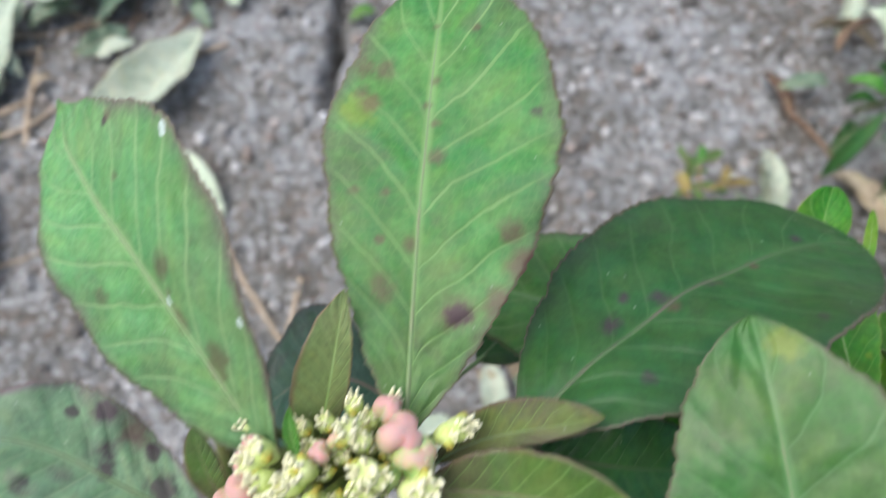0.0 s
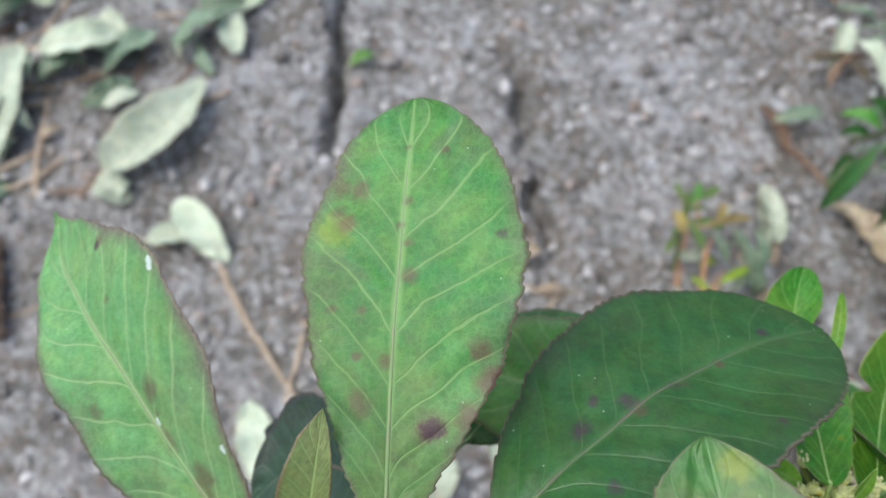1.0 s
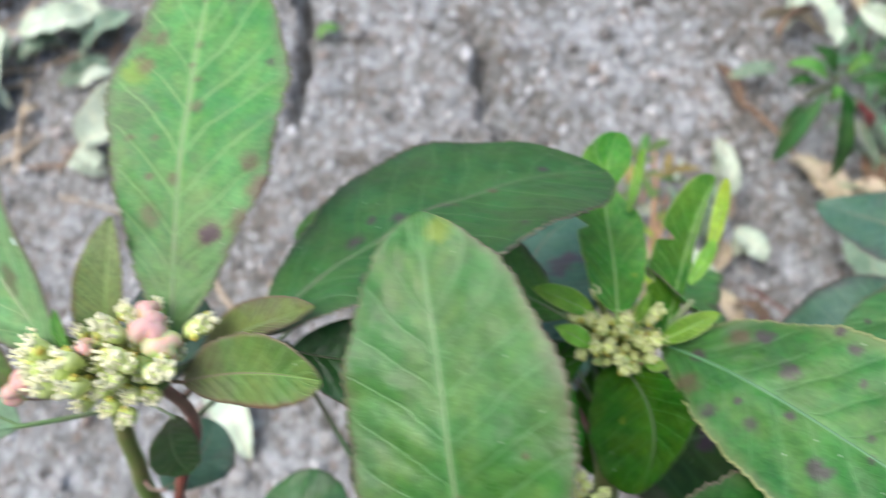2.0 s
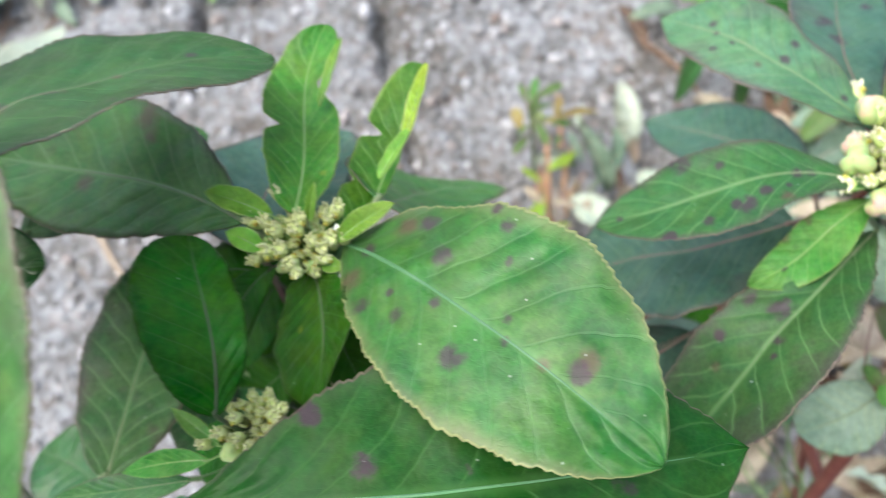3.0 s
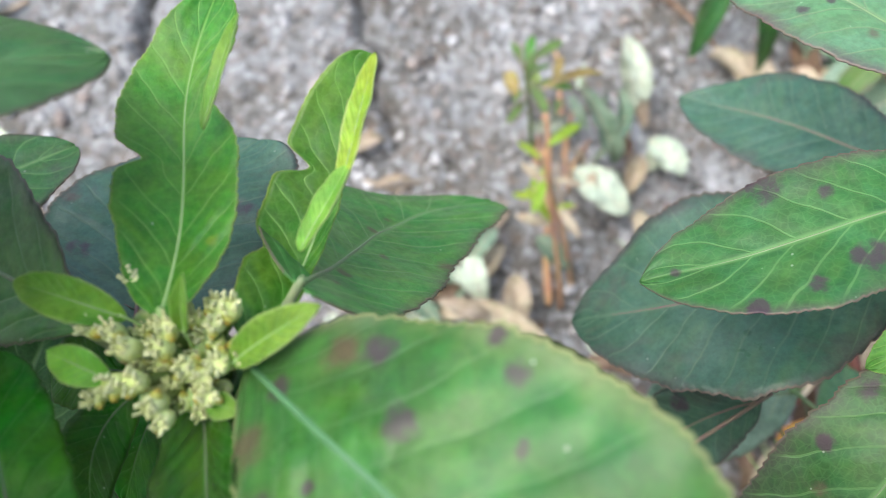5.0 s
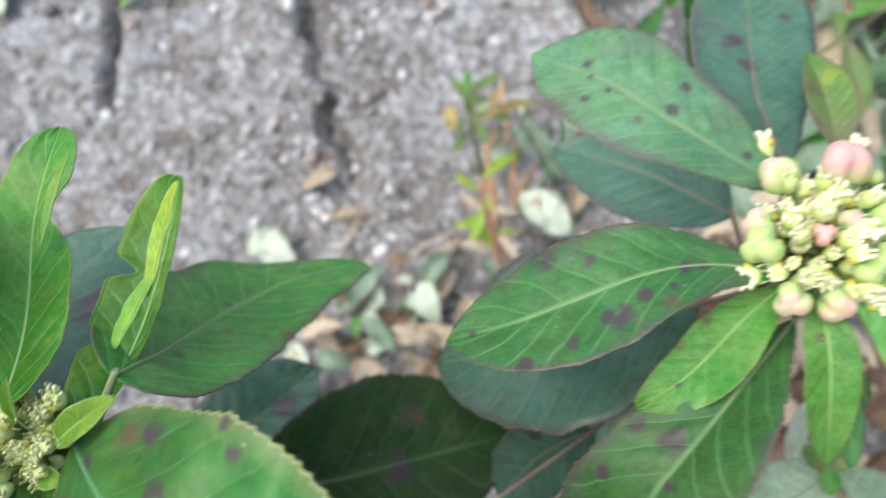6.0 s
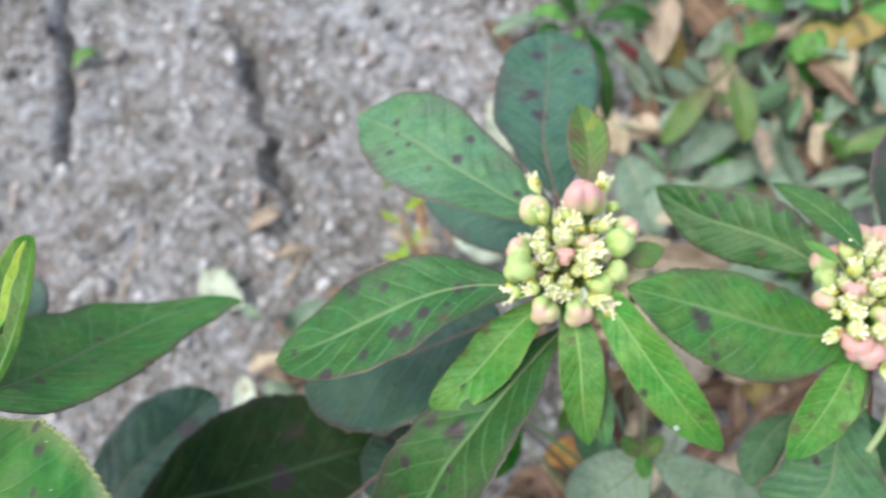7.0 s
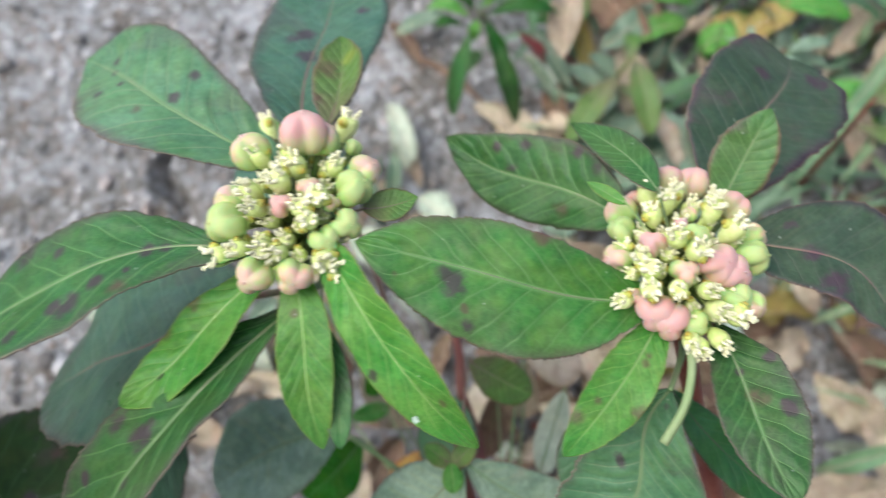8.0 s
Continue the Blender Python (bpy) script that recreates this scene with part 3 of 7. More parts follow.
def flower_data(tuft):
    """Three cup-shaped florets: a barrel cup, a round gland at its side, cream stamens and styles on top."""
    made = []
    for v in range(3):
        rng = random.Random(40 + v)
        bm = bmesh.new()
        prof = [(0.0007, -0.0016), (0.0013, -0.0006), (0.00175, 0.0008), (0.0017, 0.0020), (0.00135, 0.0027), (0.0006, 0.0026), (0.0, 0.0024)]
        rings = []
        for r, z in prof:
            if r == 0.0:
                rings.append([bm.verts.new((0, 0, z))])
            else:
                rings.append([bm.verts.new((r * math.cos(k * math.tau / 14) * (1 + 0.05 * math.cos(5 * k * math.tau / 14)), r * math.sin(k * math.tau / 14), z)) for k in range(14)])
        for r0, r1 in zip(rings, rings[1:]):
            for k in range(14):
                if len(r1) == 1:
                    bm.faces.new((r0[k], r0[(k + 1) % 14], r1[0]))
                else:
                    bm.faces.new((r0[k], r0[(k + 1) % 14], r1[(k + 1) % 14], r1[k]))
        n0 = len(bm.faces)
        # the gland: a small shallow dish on the flank
        for r, depth, mat in ((0.00095, 0.0, 2), (0.00052, 0.00018, 3)):
            g = bmesh.ops.create_uvsphere(bm, u_segments=12, v_segments=7, radius=r, matrix=Matrix.Translation((0.00165 + depth * 3.2, 0, 0.0016)) @ Matrix.Diagonal((0.6, 1, 1, 1)))
            for f in {f for vv in g["verts"] for f in vv.link_faces}:
                f.material_index = mat
        # frilled lobes, stamens with their anthers
        for k in range(15):
            a = rng.uniform(0, math.tau)
            lean = rng.uniform(0.1, 0.9)
            hgt = rng.uniform(0.0007, 0.0020)
            p0 = Vector((0.0008 * math.cos(a), 0.0008 * math.sin(a), 0.0023))
            p2 = p0 + Vector((lean * math.cos(a), lean * math.sin(a), 1)).normalized() * hgt
            p1 = p0.lerp(p2, 0.5) + Vector((rng.uniform(-1, 1), rng.uniform(-1, 1), 0)) * 0.00025
            before = set(bm.faces)
            tube(bm, [p0, p1, p2], [0.00034, 0.00028, 0.00022], 5)
            bmesh.ops.create_icosphere(bm, subdivisions=1, radius=rng.uniform(0.00028, 0.00046), matrix=Matrix.Translation(p2) @ Matrix.Diagonal((1.3, 0.8, 0.9, 1)))
            for f in set(bm.faces) - before:
                f.material_index = 1
        data = bpy.data.meshes.new("floret")
        bm.to_mesh(data)
        bm.free()
        for mt in (CUP_GREEN, tuft, GLAND, GLAND_PIT):
            data.materials.append(mt)
        data.polygons.foreach_set("use_smooth", [True] * len(data.polygons))
        made.append(data)
    return made


def capsule_data(material):
    """A three-lobed seed capsule, 1 unit in radius at its lobes, with the stub of its style."""
    bm = bmesh.new()
    bmesh.ops.create_uvsphere(bm, u_segments=30, v_segments=16, radius=1.0)
    for v in bm.verts:
        ang = math.atan2(v.co.y, v.co.x)
        rim = math.hypot(v.co.x, v.co.y)
        lobe = 1 - 0.5 * (1 - abs(math.cos(1.5 * ang))) ** 1.5 * rim ** 0.45
        v.co.x *= lobe
        v.co.y *= lobe
        v.co.z *= 0.96 - 0.14 * (1 - rim)
    tube(bm, [(0, 0, 0.70), (0.02, 0, 0.82), (0.06, 0.02, 0.92)], [0.10, 0.07, 0.06], 6)
    bmesh.ops.scale(bm, vec=(0.0037, 0.0037, 0.0037), verts=bm.verts)
    data = bpy.data.meshes.new("seed_capsule")
    bm.to_mesh(data)
    bm.free()
    data.materials.append(material)
    data.polygons.foreach_set("use_smooth", [True] * len(data.polygons))
    return data


FLORETS = flower_data(STAMEN)
YOUNG_FLORETS = flower_data(STAMEN_GREEN)
CAPSULES = {"pink": capsule_data(CAPSULE_PINK), "blush": capsule_data(CAPSULE_BLUSH), "green": capsule_data(CAPSULE_GREEN)}


def flower_head(plant, centre, label, florets, capsules, scale=1.0, kinds=None):
    """The crowded head at a stem's tip: short forked stalks, florets and seed capsules leaning outwards."""
    kinds = kinds or FLORETS
    home = Vector(plant["root"])
    c = Vector(centre)
    rng = random.Random(int(c.x * 1e5))
    foot = c - Vector((0, 0, 0.014))
    bm = bmesh.new()
    bmesh.ops.create_uvsphere(bm, u_segments=12, v_segments=8, radius=0.0058 * scale, matrix=Matrix.Translation((0, 0, 0.002)) @ Matrix.Diagonal((1.15, 1.15, 0.8, 1)))
    spots = [Vector(p) for p in florets] + [Vector(p[:3]) for p in capsules]
    for p in spots:
        e = p - foot
        tube(bm, smooth_path([(0, 0, 0), e * 0.5 + Vector((0, 0, 0.0015)), e - Vector((0, 0, 0.001))], 4), [0.0011 - 0.00004 * i for i in range(9)], 7)
    head = part("flower_head", bm, STEM_GREEN, plant["thing"], label)
    head.location = foot - home
    for i, p in enumerate(florets):
        p = Vector(p)
        out = (p - c) * 55 + Vector((rng.uniform(-0.2, 0.2), rng.uniform(-0.2, 0.2), 1.0))
        ob = new("floret", kinds[i % 3])
        ob.parent = head
        s = 1.12 * scale * rng.uniform(0.9, 1.15)
        ob.matrix_local = Matrix.LocRotScale(p - foot, out.to_track_quat("Z", "X") @ Euler((0, 0, rng.uniform(0, 6.28))).to_quaternion(), (s, s, s))
    # half-open buds deeper in the head
    reach = sum((Vector(p) - c).length for p in florets) / len(florets) * 1.12
    for i in range(26):
        ang, rad = i * 2.4, reach * 0.95 * math.sqrt((i + 0.5) / 26)
        p = c + Vector((rad * math.cos(ang), rad * math.sin(ang), -0.0040 - 0.003 * (rad / 0.018) ** 2))
        ob = new("floret", kinds[i % 3])
        ob.parent = head
        s = scale * rng.uniform(0.85, 1.1)
        ob.matrix_local = Matrix.LocRotScale(p - foot, ((p - c) * 55 + Vector((0, 0, 1.2))).to_track_quat("Z", "X"), (s, s, s))
    for x, y, z, r, kind in capsules:
        p = Vector((x, y, z - 0.0004))
        out = (p - c) * 60 + Vector((rng.uniform(-0.15, 0.15), rng.uniform(-0.15, 0.15), 0.8))
        ob = new("seed_capsule", CAPSULES[kind])
        ob.parent = head
        s = 1.26 * r / 0.0037
        ob.matrix_local = Matrix.LocRotScale(p - foot, out.to_track_quat("Z", "X") @ Euler((0, 0, rng.uniform(0, 6.28))).to_quaternion(), (s, s, s))
    return head


# ---- ground ----
WALL = plain_material("old_grey_plaster", (0.20, 0.19, 0.17), (0.30, 0.28, 0.25), 6, 0.9, 0.5, 0.004)


def blocking_wall():
    """An unseen plain wall behind the camera, added to block skylight from that side."""
    bm = bmesh.new()
    bmesh.ops.create_cube(bm, size=1.0, matrix=Matrix.Translation((0.1, -0.75, 0.6)) @ Matrix.Diagonal((5.0, 0.2, 1.3, 1)))
    bmesh.ops.bevel(bm, geom=bm.edges[:], offset=0.01, segments=2, affect="EDGES")
    ob = part("wall_south", bm, WALL, None)
    tagged(ob, "unseen plain weathered grey plaster wall added to block skylight", "wall", "", "structure")


blocking_wall()


def ground_height(x, y):
    p = Vector((x, y, 0))
    z = 0.006 * noise.noise(p * 6) + 0.0065 * noise.noise(p * 15 + Vector((5, 0, 0))) + 0.0028 * noise.noise(p * 60) + 0.0012 * noise.noise(p * 140)
    # two cracks in the crusted soil
    for cx, y0, y1, lean, deep, wild in ((-0.108, 0.36, 0.58, 0.03, 0.07, 0.009), (0.081, 0.255, 0.43, -0.13, 0.045, 0.018)):
        if y0 - 0.05 < y < y1 + 0.05:
            line = cx + lean * (y - y0) + wild * noise.noise(Vector((cx * 90, y * 42, 3)))
            fade = min(1, max(0, (y - y0 + 0.03) / 0.05)) * min(1, max(0, (y1 + 0.03 - y) / 0.05))
            z -= deep * (0.65 + 0.9 * abs(noise.noise(Vector((cx * 50, y * 30, 8))))) * fade * math.exp(-((x - line) / 0.0055) ** 2) - 0.006 * fade * math.exp(-((x - line - 0.02) / 0.016) ** 2)
    far = max(0.0, math.hypot(x - 0.1, y - 0.2) - 1.2)
    return z * (1 + min(far, 4.0))


def spread(lo, hi, step, reach):
    """Even steps from lo to hi, then growing ones out to reach on both sides."""
    core = [lo + i * step for i in range(int((hi - lo) / step) + 1)]
    d, grow = [], step
    x = 0.0
    while x < reach:
        grow *= 1.35
        x += grow
        d.append(x)
    return [lo - q for q in reversed(d)] + core + [core[-1] + q for q in d]


xs, ys = spread(-0.5, 0.75, 0.0045, 60.0), spread(-0.15, 0.62, 0.0045, 60.0)
ground_verts = [(x, y, ground_height(x, y)) for y in ys for x in xs]
gw = len(xs)
ground_faces = [(j * gw + i, j * gw + i + 1, (j + 1) * gw + i + 1, (j + 1) * gw + i) for j in range(len(ys) - 1) for i in range(gw - 1)]
ground_data = bpy.data.meshes.new("ground")
ground_data.from_pydata(ground_verts, [], ground_faces)
ground_data.materials.append(SOIL)
ground_data.polygons.foreach_set("use_smooth", [True] * len(ground_data.polygons))
tagged(new("ground", ground_data), "bare grey-brown gravelly soil, crusted and cracked", "ground", "", "structure")


def scatter_pebbles():
    rng = random.Random(7)
    bm = bmesh.new()
    bmesh.ops.create_icosphere(bm, subdivisions=1, radius=1.0)
    unit = [v.co.copy() for v in bm.verts]
    bm.verts.index_update()
    tris = [[v.index for v in f.verts] for f in bm.faces]
    bm.free()
    verts, faces = [], []
    for i in range(16000):
        x, y = rng.uniform(-0.45, 0.7), rng.uniform(-0.08, 0.6)
        if noise.noise(Vector((x * 14, y * 14, 4))) + 0.5 * noise.noise(Vector((x * 40, y * 40, 9))) < rng.uniform(-0.7, 0.3):
            continue
        r = min(0.0013 * math.exp(rng.gauss(0.2, 0.65)), 0.010)
        if rng.random() < 0.025:
            r = rng.uniform(0.004, 0.008)
        turn = Euler((rng.uniform(0, 6), rng.uniform(0, 6), rng.uniform(0, 6))).to_matrix()
        sx, sy, sz = rng.uniform(0.7, 1.3), rng.uniform(0.7, 1.2), rng.uniform(0.5, 0.8)
        z = ground_height(x, y) + r * 0.25
        seed = Vector((i * 1.7, 0, 0))
        k = len(verts)
        for v in unit:
            q = v * (1 + 0.35 * noise.noise(v * 1.3 + seed))
            q = turn @ Vector((q.x * sx, q.y * sy, q.z * sz))
            verts.append((x + q.x * r, y + q.y * r, z + q.z * r * 0.8))
        faces += [[a + k for a in t] for t in tris]
    data = bpy.data.meshes.new("gravel")
    data.from_pydata(verts, [], faces)
    data.materials.append(PEBBLES)
    data.polygons.foreach_set("use_smooth", [True] * len(data.polygons))
    tagged(new("gravel", data), "loose mixed grey, white and brown gravel grains on the soil", "gravel", "", "stuff")


scatter_pebbles()


# ---- the spurge plants ----
near_plant = plant_with_stem([(0.0620, -0.1400, -0.0050), (0.0620, -0.1100, 0.1500), (0.0580, -0.0600, 0.3400), (0.0540, -0.0340, 0.4250)], "spurge shoot with a glossy bright green leaf", 0.003)
pink_headed_plant = plant_with_stem([(-0.0503, -0.0539, -0.0050), (-0.0543, -0.0339, 0.1500), (-0.0603, -0.0039, 0.3000), (-0.0371, 0.0238, 0.3600), (-0.0165, 0.0250, 0.4435)], "spurge plant with broad green leaves and pink seed capsules", 0.0021, STEM_RED)
leaf(pink_headed_plant, (-0.0086, 0.0288, 0.4486), (-0.0021, 0.1131, 0.4604), (0.9843, -0.0962, 0.1481), 0.0416, 0.0001, 0.0040, MATURE, (1.03, 0.63, 0.14), 0.12, spots=[("r", 0.875, -0.0004, 0.0008), ("r", 0.743, 0.0007, 0.0010), ("r", 0.685, -0.0006, 0.0007), ("b", 0.858, 0.0077, 0.0007), ("b", 0.768, -0.0120, 0.0022), ("b", 0.768, -0.0089, 0.0024), ("r", 0.710, -0.0121, 0.0015), ("b", 0.685, -0.0106, 0.0019), ("y", 0.669, -0.0124, 0.0032), ("p", 0.661, 0.0196, 0.0013), ("b", 0.570, 0.0024, 0.0017), ("b", 0.644, 0.0016, 0.0008), ("r", 0.496, -0.0119, 0.0010), ("b", 0.496, -0.0062, 0.0012), ("r", 0.397, -0.0066, 0.0008), ("b", 0.389, -0.0010, 0.0014), ("b", 0.298, -0.0054, 0.0024), ("p", 0.257, 0.0078, 0.0022), ("b", 0.257, 0.0073, 0.0030), ("b", 0.282, 0.0141, 0.0024), ("b", 0.356, 0.0180, 0.0025), ("b", 0.422, 0.0159, 0.0020)], twist=0.46, notch=[(-1, 0.8, 0.1)])
leaf(pink_headed_plant, (-0.0278, 0.0235, 0.4488), (-0.0845, 0.1003, 0.4384), (0.5806, 0.5143, 0.6312), 0.0472, 0.0060, 0.0097, FADED, (1.20, 1.41, 0.14), 0.1, spots=[("b", 0.718, 0.0141, 0.0013), ("p", 0.718, 0.0128, 0.0009), ("w", 0.529, 0.0245, 0.0013), ("p", 0.471, 0.0269, 0.0009), ("b", 0.479, -0.0122, 0.0019), ("r", 0.479, -0.0122, 0.0011), ("b", 0.389, 0.0052, 0.0025), ("w", 0.348, 0.0008, 0.0009), ("r", 0.356, 0.0025, 0.0008), ("b", 0.306, 0.0008, 0.0026), ("b", 0.208, 0.0024, 0.0029), ("w", 0.199, 0.0143, 0.0008), ("b", 0.603, 0.0080, 0.0010)], hook=0.0013, twist=-0.44)
leaf(pink_headed_plant, (-0.0436, 0.0154, 0.4379), (-0.0850, 0.0283, 0.4580), (0.2814, 0.9590, -0.0333), 0.0271, 0.0039, -0.0001, BLOOM, (0.81, 0.74, -0.13), 0.05, spots=[("p", 0.430, 0.0034, 0.0019), ("p", 0.414, 0.0011, 0.0017), ("p", 0.496, 0.0094, 0.0021), ("p", 0.595, 0.0070, 0.0011), ("p", 0.652, -0.0068, 0.0018), ("p", 0.282, 0.0071, 0.0014), ("p", 0.208, 0.0024, 0.0027), ("b", 0.364, 0.0084, 0.0024)], hook=-0.0013)
leaf(pink_headed_plant, (-0.0241, 0.0284, 0.4431), (-0.0182, 0.0525, 0.4600), (0.9622, -0.0469, -0.2682), 0.0096, -0.0001, 0.0023, OLIVE, (0.67, 0.80, -0.32), 0.15)
leaf(pink_headed_plant, (-0.0375, 0.0190, 0.4490), (-0.0406, 0.0304, 0.4602), (0.9339, 0.3456, -0.0918), 0.0054, -0.0006, 0.0006, RUDDY, (0.69, 0.65, -0.01), 0.1)
leaf(pink_headed_plant, (-0.0247, 0.0262, 0.4570), (-0.0256, 0.0333, 0.4620), (0.9884, 0.1495, -0.0269), 0.0025, -0.0004, -0.0000, YOUNG, LAN, 0.3)
leaf(pink_headed_plant, (-0.0038, 0.0256, 0.4470), (0.0228, 0.0320, 0.4600), (0.2357, -0.9718, -0.0033), 0.0079, -0.0015, -0.0002, BRONZE, (0.79, 0.76, -0.37), 0.12, hook=-0.0004)
leaf(pink_headed_plant, (-0.0060, 0.0215, 0.4471), (0.0262, 0.0168, 0.4676), (0.0813, -0.9360, -0.3423), 0.0137, -0.0016, 0.0004, RUDDY, (0.77, 0.58, -0.10), 0.12)
leaf(pink_headed_plant, (0.0104, 0.0301, 0.4516), (0.0853, 0.0714, 0.4278), (0.5359, -0.6883, 0.4890), 0.0481, -0.0038, 0.0077, DARK, (0.76, 0.65, -0.02), 0.06, spots=[("p", 0.282, -0.0040, 0.0023), ("p", 0.397, -0.0016, 0.0021), ("p", 0.512, 0.0008, 0.0015), ("p", 0.348, -0.0066, 0.0011), ("p", 0.241, 0.0094, 0.0017), ("p", 0.603, 0.0185, 0.0018), ("p", 0.825, -0.0024, 0.0014), ("r", 0.652, 0.0008, 0.0009), ("b", 0.405, 0.0007, 0.0017), ("r", 0.537, 0.0016, 0.0009)], hook=0.0003, twist=-0.14)
leaf(pink_headed_plant, (0.0062, 0.0531, 0.3882), (0.0470, 0.0895, 0.3678), (0.6790, -0.7324, 0.0509), 0.0286, -0.0045, -0.0019, GREEN, (0.68, 0.51, 0.02), 0.1, hook=0.0016, twist=0.07)
leaf(pink_headed_plant, (-0.0131, 0.0392, 0.4100), (-0.0489, 0.0386, 0.3900), (-0.0439, 0.9978, 0.0495), 0.0350, 0.0084, -0.0004, DUSKY, ELL, 0.1)
flower_head(pink_headed_plant, (-0.0165, 0.0250, 0.4555), "crowded head of cream florets and pink capsules",
            [(-0.0311, 0.0252, 0.4555), (-0.0296, 0.0266, 0.4560), (-0.0290, 0.0230, 0.4560), (-0.0246, 0.0227, 0.4565), (-0.0230, 0.0241, 0.4570), (-0.0164, 0.0298, 0.4575), (-0.0146, 0.0285, 0.4580), (-0.0136, 0.0238, 0.4585), (-0.0124, 0.0229, 0.4575), (-0.0075, 0.0214, 0.4570), (-0.0057, 0.0219, 0.4575), (-0.0007, 0.0305, 0.4545), (-0.0023, 0.0297, 0.4540), (-0.0146, 0.0204, 0.4570), (-0.0270, 0.0200, 0.4555), (-0.0215, 0.0196, 0.4565), (-0.0328, 0.0318, 0.4500)],
            [(-0.0109, 0.0338, 0.4555, 0.0021, "pink"), (-0.0088, 0.0294, 0.4580, 0.0032, "pink"), (-0.0064, 0.0261, 0.4570, 0.0031, "blush"), (-0.0214, 0.0269, 0.4570, 0.0016, "pink"), (-0.0327, 0.0281, 0.4540, 0.0018, "pink"), (-0.0342, 0.0259, 0.4535, 0.0017, "pink"), (-0.0339, 0.0214, 0.4545, 0.0023, "pink"), (-0.0363, 0.0195, 0.4535, 0.0020, "pink"), (-0.0185, 0.0290, 0.4565, 0.0016, "blush"), (-0.0104, 0.0237, 0.4555, 0.0017, "green"), (-0.0303, 0.0233, 0.4535, 0.0018, "green")], 1.0)
young_plant = plant_with_stem([(0.0900, -0.1200, -0.0050), (0.0900, -0.0900, 0.1500), (0.0875, -0.0250, 0.3200), (0.0870, 0.0120, 0.3750), (0.0877, 0.0345, 0.4025)], "young spurge plant with bright green shoots and spotted leaves")
leaf(young_plant, (0.0861, 0.0398, 0.4157), (0.0931, 0.0924, 0.4083), (0.9888, -0.1388, -0.0540), 0.0187, -0.0021, -0.0021, SHOOT, (0.45, 0.45, -0.05), 0.2, spots=[("y", 0.212, 0.0048, 0.0010)], hook=0.0013, twist=0.22, notch=[(-1, 0.45, 0.38), (1, 0.68, 0.6, 0.1)])
leaf(young_plant, (0.0977, 0.0350, 0.4116), (0.1164, 0.0772, 0.4099), (0.9112, -0.4071, -0.0623), 0.0111, 0.0002, -0.0066, SHOOT, (0.34, 0.38, -0.62), 0.25, hook=0.0004, twist=0.07, notch=[(-1, 0.60, 0.55), (-1, 0.30, 0.25)])
leaf(young_plant, (0.1107, 0.0544, 0.4139), (0.1177, 0.0741, 0.4150), (0.8376, -0.3220, 0.4413), 0.0040, 0.0006, 0.0006, YELLOW, (0.5, 0.5), 0.35, stalk=False, label='rolled-up yellow margin of the young leaf')
leaf(young_plant, (0.0920, 0.0663, 0.4142), (0.0980, 0.0840, 0.4146), (0.8477, -0.2956, 0.4406), 0.0030, 0.0006, 0.0006, BRACT, (0.5, 0.55), 0.35, stalk=False, label='rolled-up pale margin of the young leaf')
leaf(young_plant, (0.0807, 0.0403, 0.4140), (0.0663, 0.0468, 0.4165), (0.4134, 0.9105, -0.0000), 0.0066, 0.0000, 0.0015, BRACT, (0.62, 0.72), 0.45)
leaf(young_plant, (0.0793, 0.0320, 0.4150), (0.0709, 0.0370, 0.4160), (0.5073, 0.8618, -0.0000), 0.0056, 0.0000, 0.0010, BRACT, LAN, 0.45)
leaf(young_plant, (0.0898, 0.0367, 0.4170), (0.0925, 0.0427, 0.4240), (0.9103, -0.4140, 0.0000), 0.0030, 0.0000, 0.0005, BRACT, LAN, 0.50)
leaf(young_plant, (0.0954, 0.0322, 0.4160), (0.1085, 0.0372, 0.4215), (0.3557, -0.9346, 0.0000), 0.0058, 0.0000, 0.0010, BRACT, (0.62, 0.72), 0.45)
leaf(young_plant, (0.0913, 0.0280, 0.4140), (0.0962, 0.0260, 0.4150), (-0.3668, -0.9303, 0.0000), 0.0040, 0.0000, 0.0005, BRACT, LAN, 0.35)
leaf(young_plant, (0.0961, 0.0327, 0.4121), (0.1500, -0.0201, 0.4393), (-0.6920, -0.7213, -0.0281), 0.0418, -0.0014, 0.0088, BRIGHT, (0.87, 0.72, -0.09), 0.05, spots=[("p", 0.348, -0.0067, 0.0024), ("p", 0.446, -0.0177, 0.0019), ("p", 0.241, -0.0114, 0.0023), ("p", 0.125, -0.0007, 0.0021), ("p", 0.356, 0.0078, 0.0017), ("p", 0.414, 0.0018, 0.0013), ("p", 0.537, 0.0082, 0.0026), ("p", 0.241, 0.0099, 0.0020), ("p", 0.586, -0.0030, 0.0014), ("p", 0.504, -0.0121, 0.0009), ("p", 0.776, -0.0031, 0.0019), ("p", 0.611, 0.0006, 0.0012), ("p", 0.290, 0.0050, 0.0009), ("b", 0.183, -0.0086, 0.0025), ("p", 0.389, -0.0197, 0.0013), ("b", 0.710, 0.0000, 0.0011), ("b", 0.784, -0.0055, 0.0019), ("b", 0.150, 0.0068, 0.0029)], twist=0.13)
leaf(young_plant, (0.0748, 0.0394, 0.4131), (0.0009, 0.0743, 0.3932), (0.4007, 0.9102, 0.1047), 0.0371, 0.0035, -0.0009, MEADOW, (0.92, 0.67, 0.09), 0.1, spots=[("b", 0.619, -0.0033, 0.0025), ("b", 0.471, 0.0157, 0.0035), ("b", 0.430, 0.0107, 0.0019)], hook=0.0008, twist=0.02)
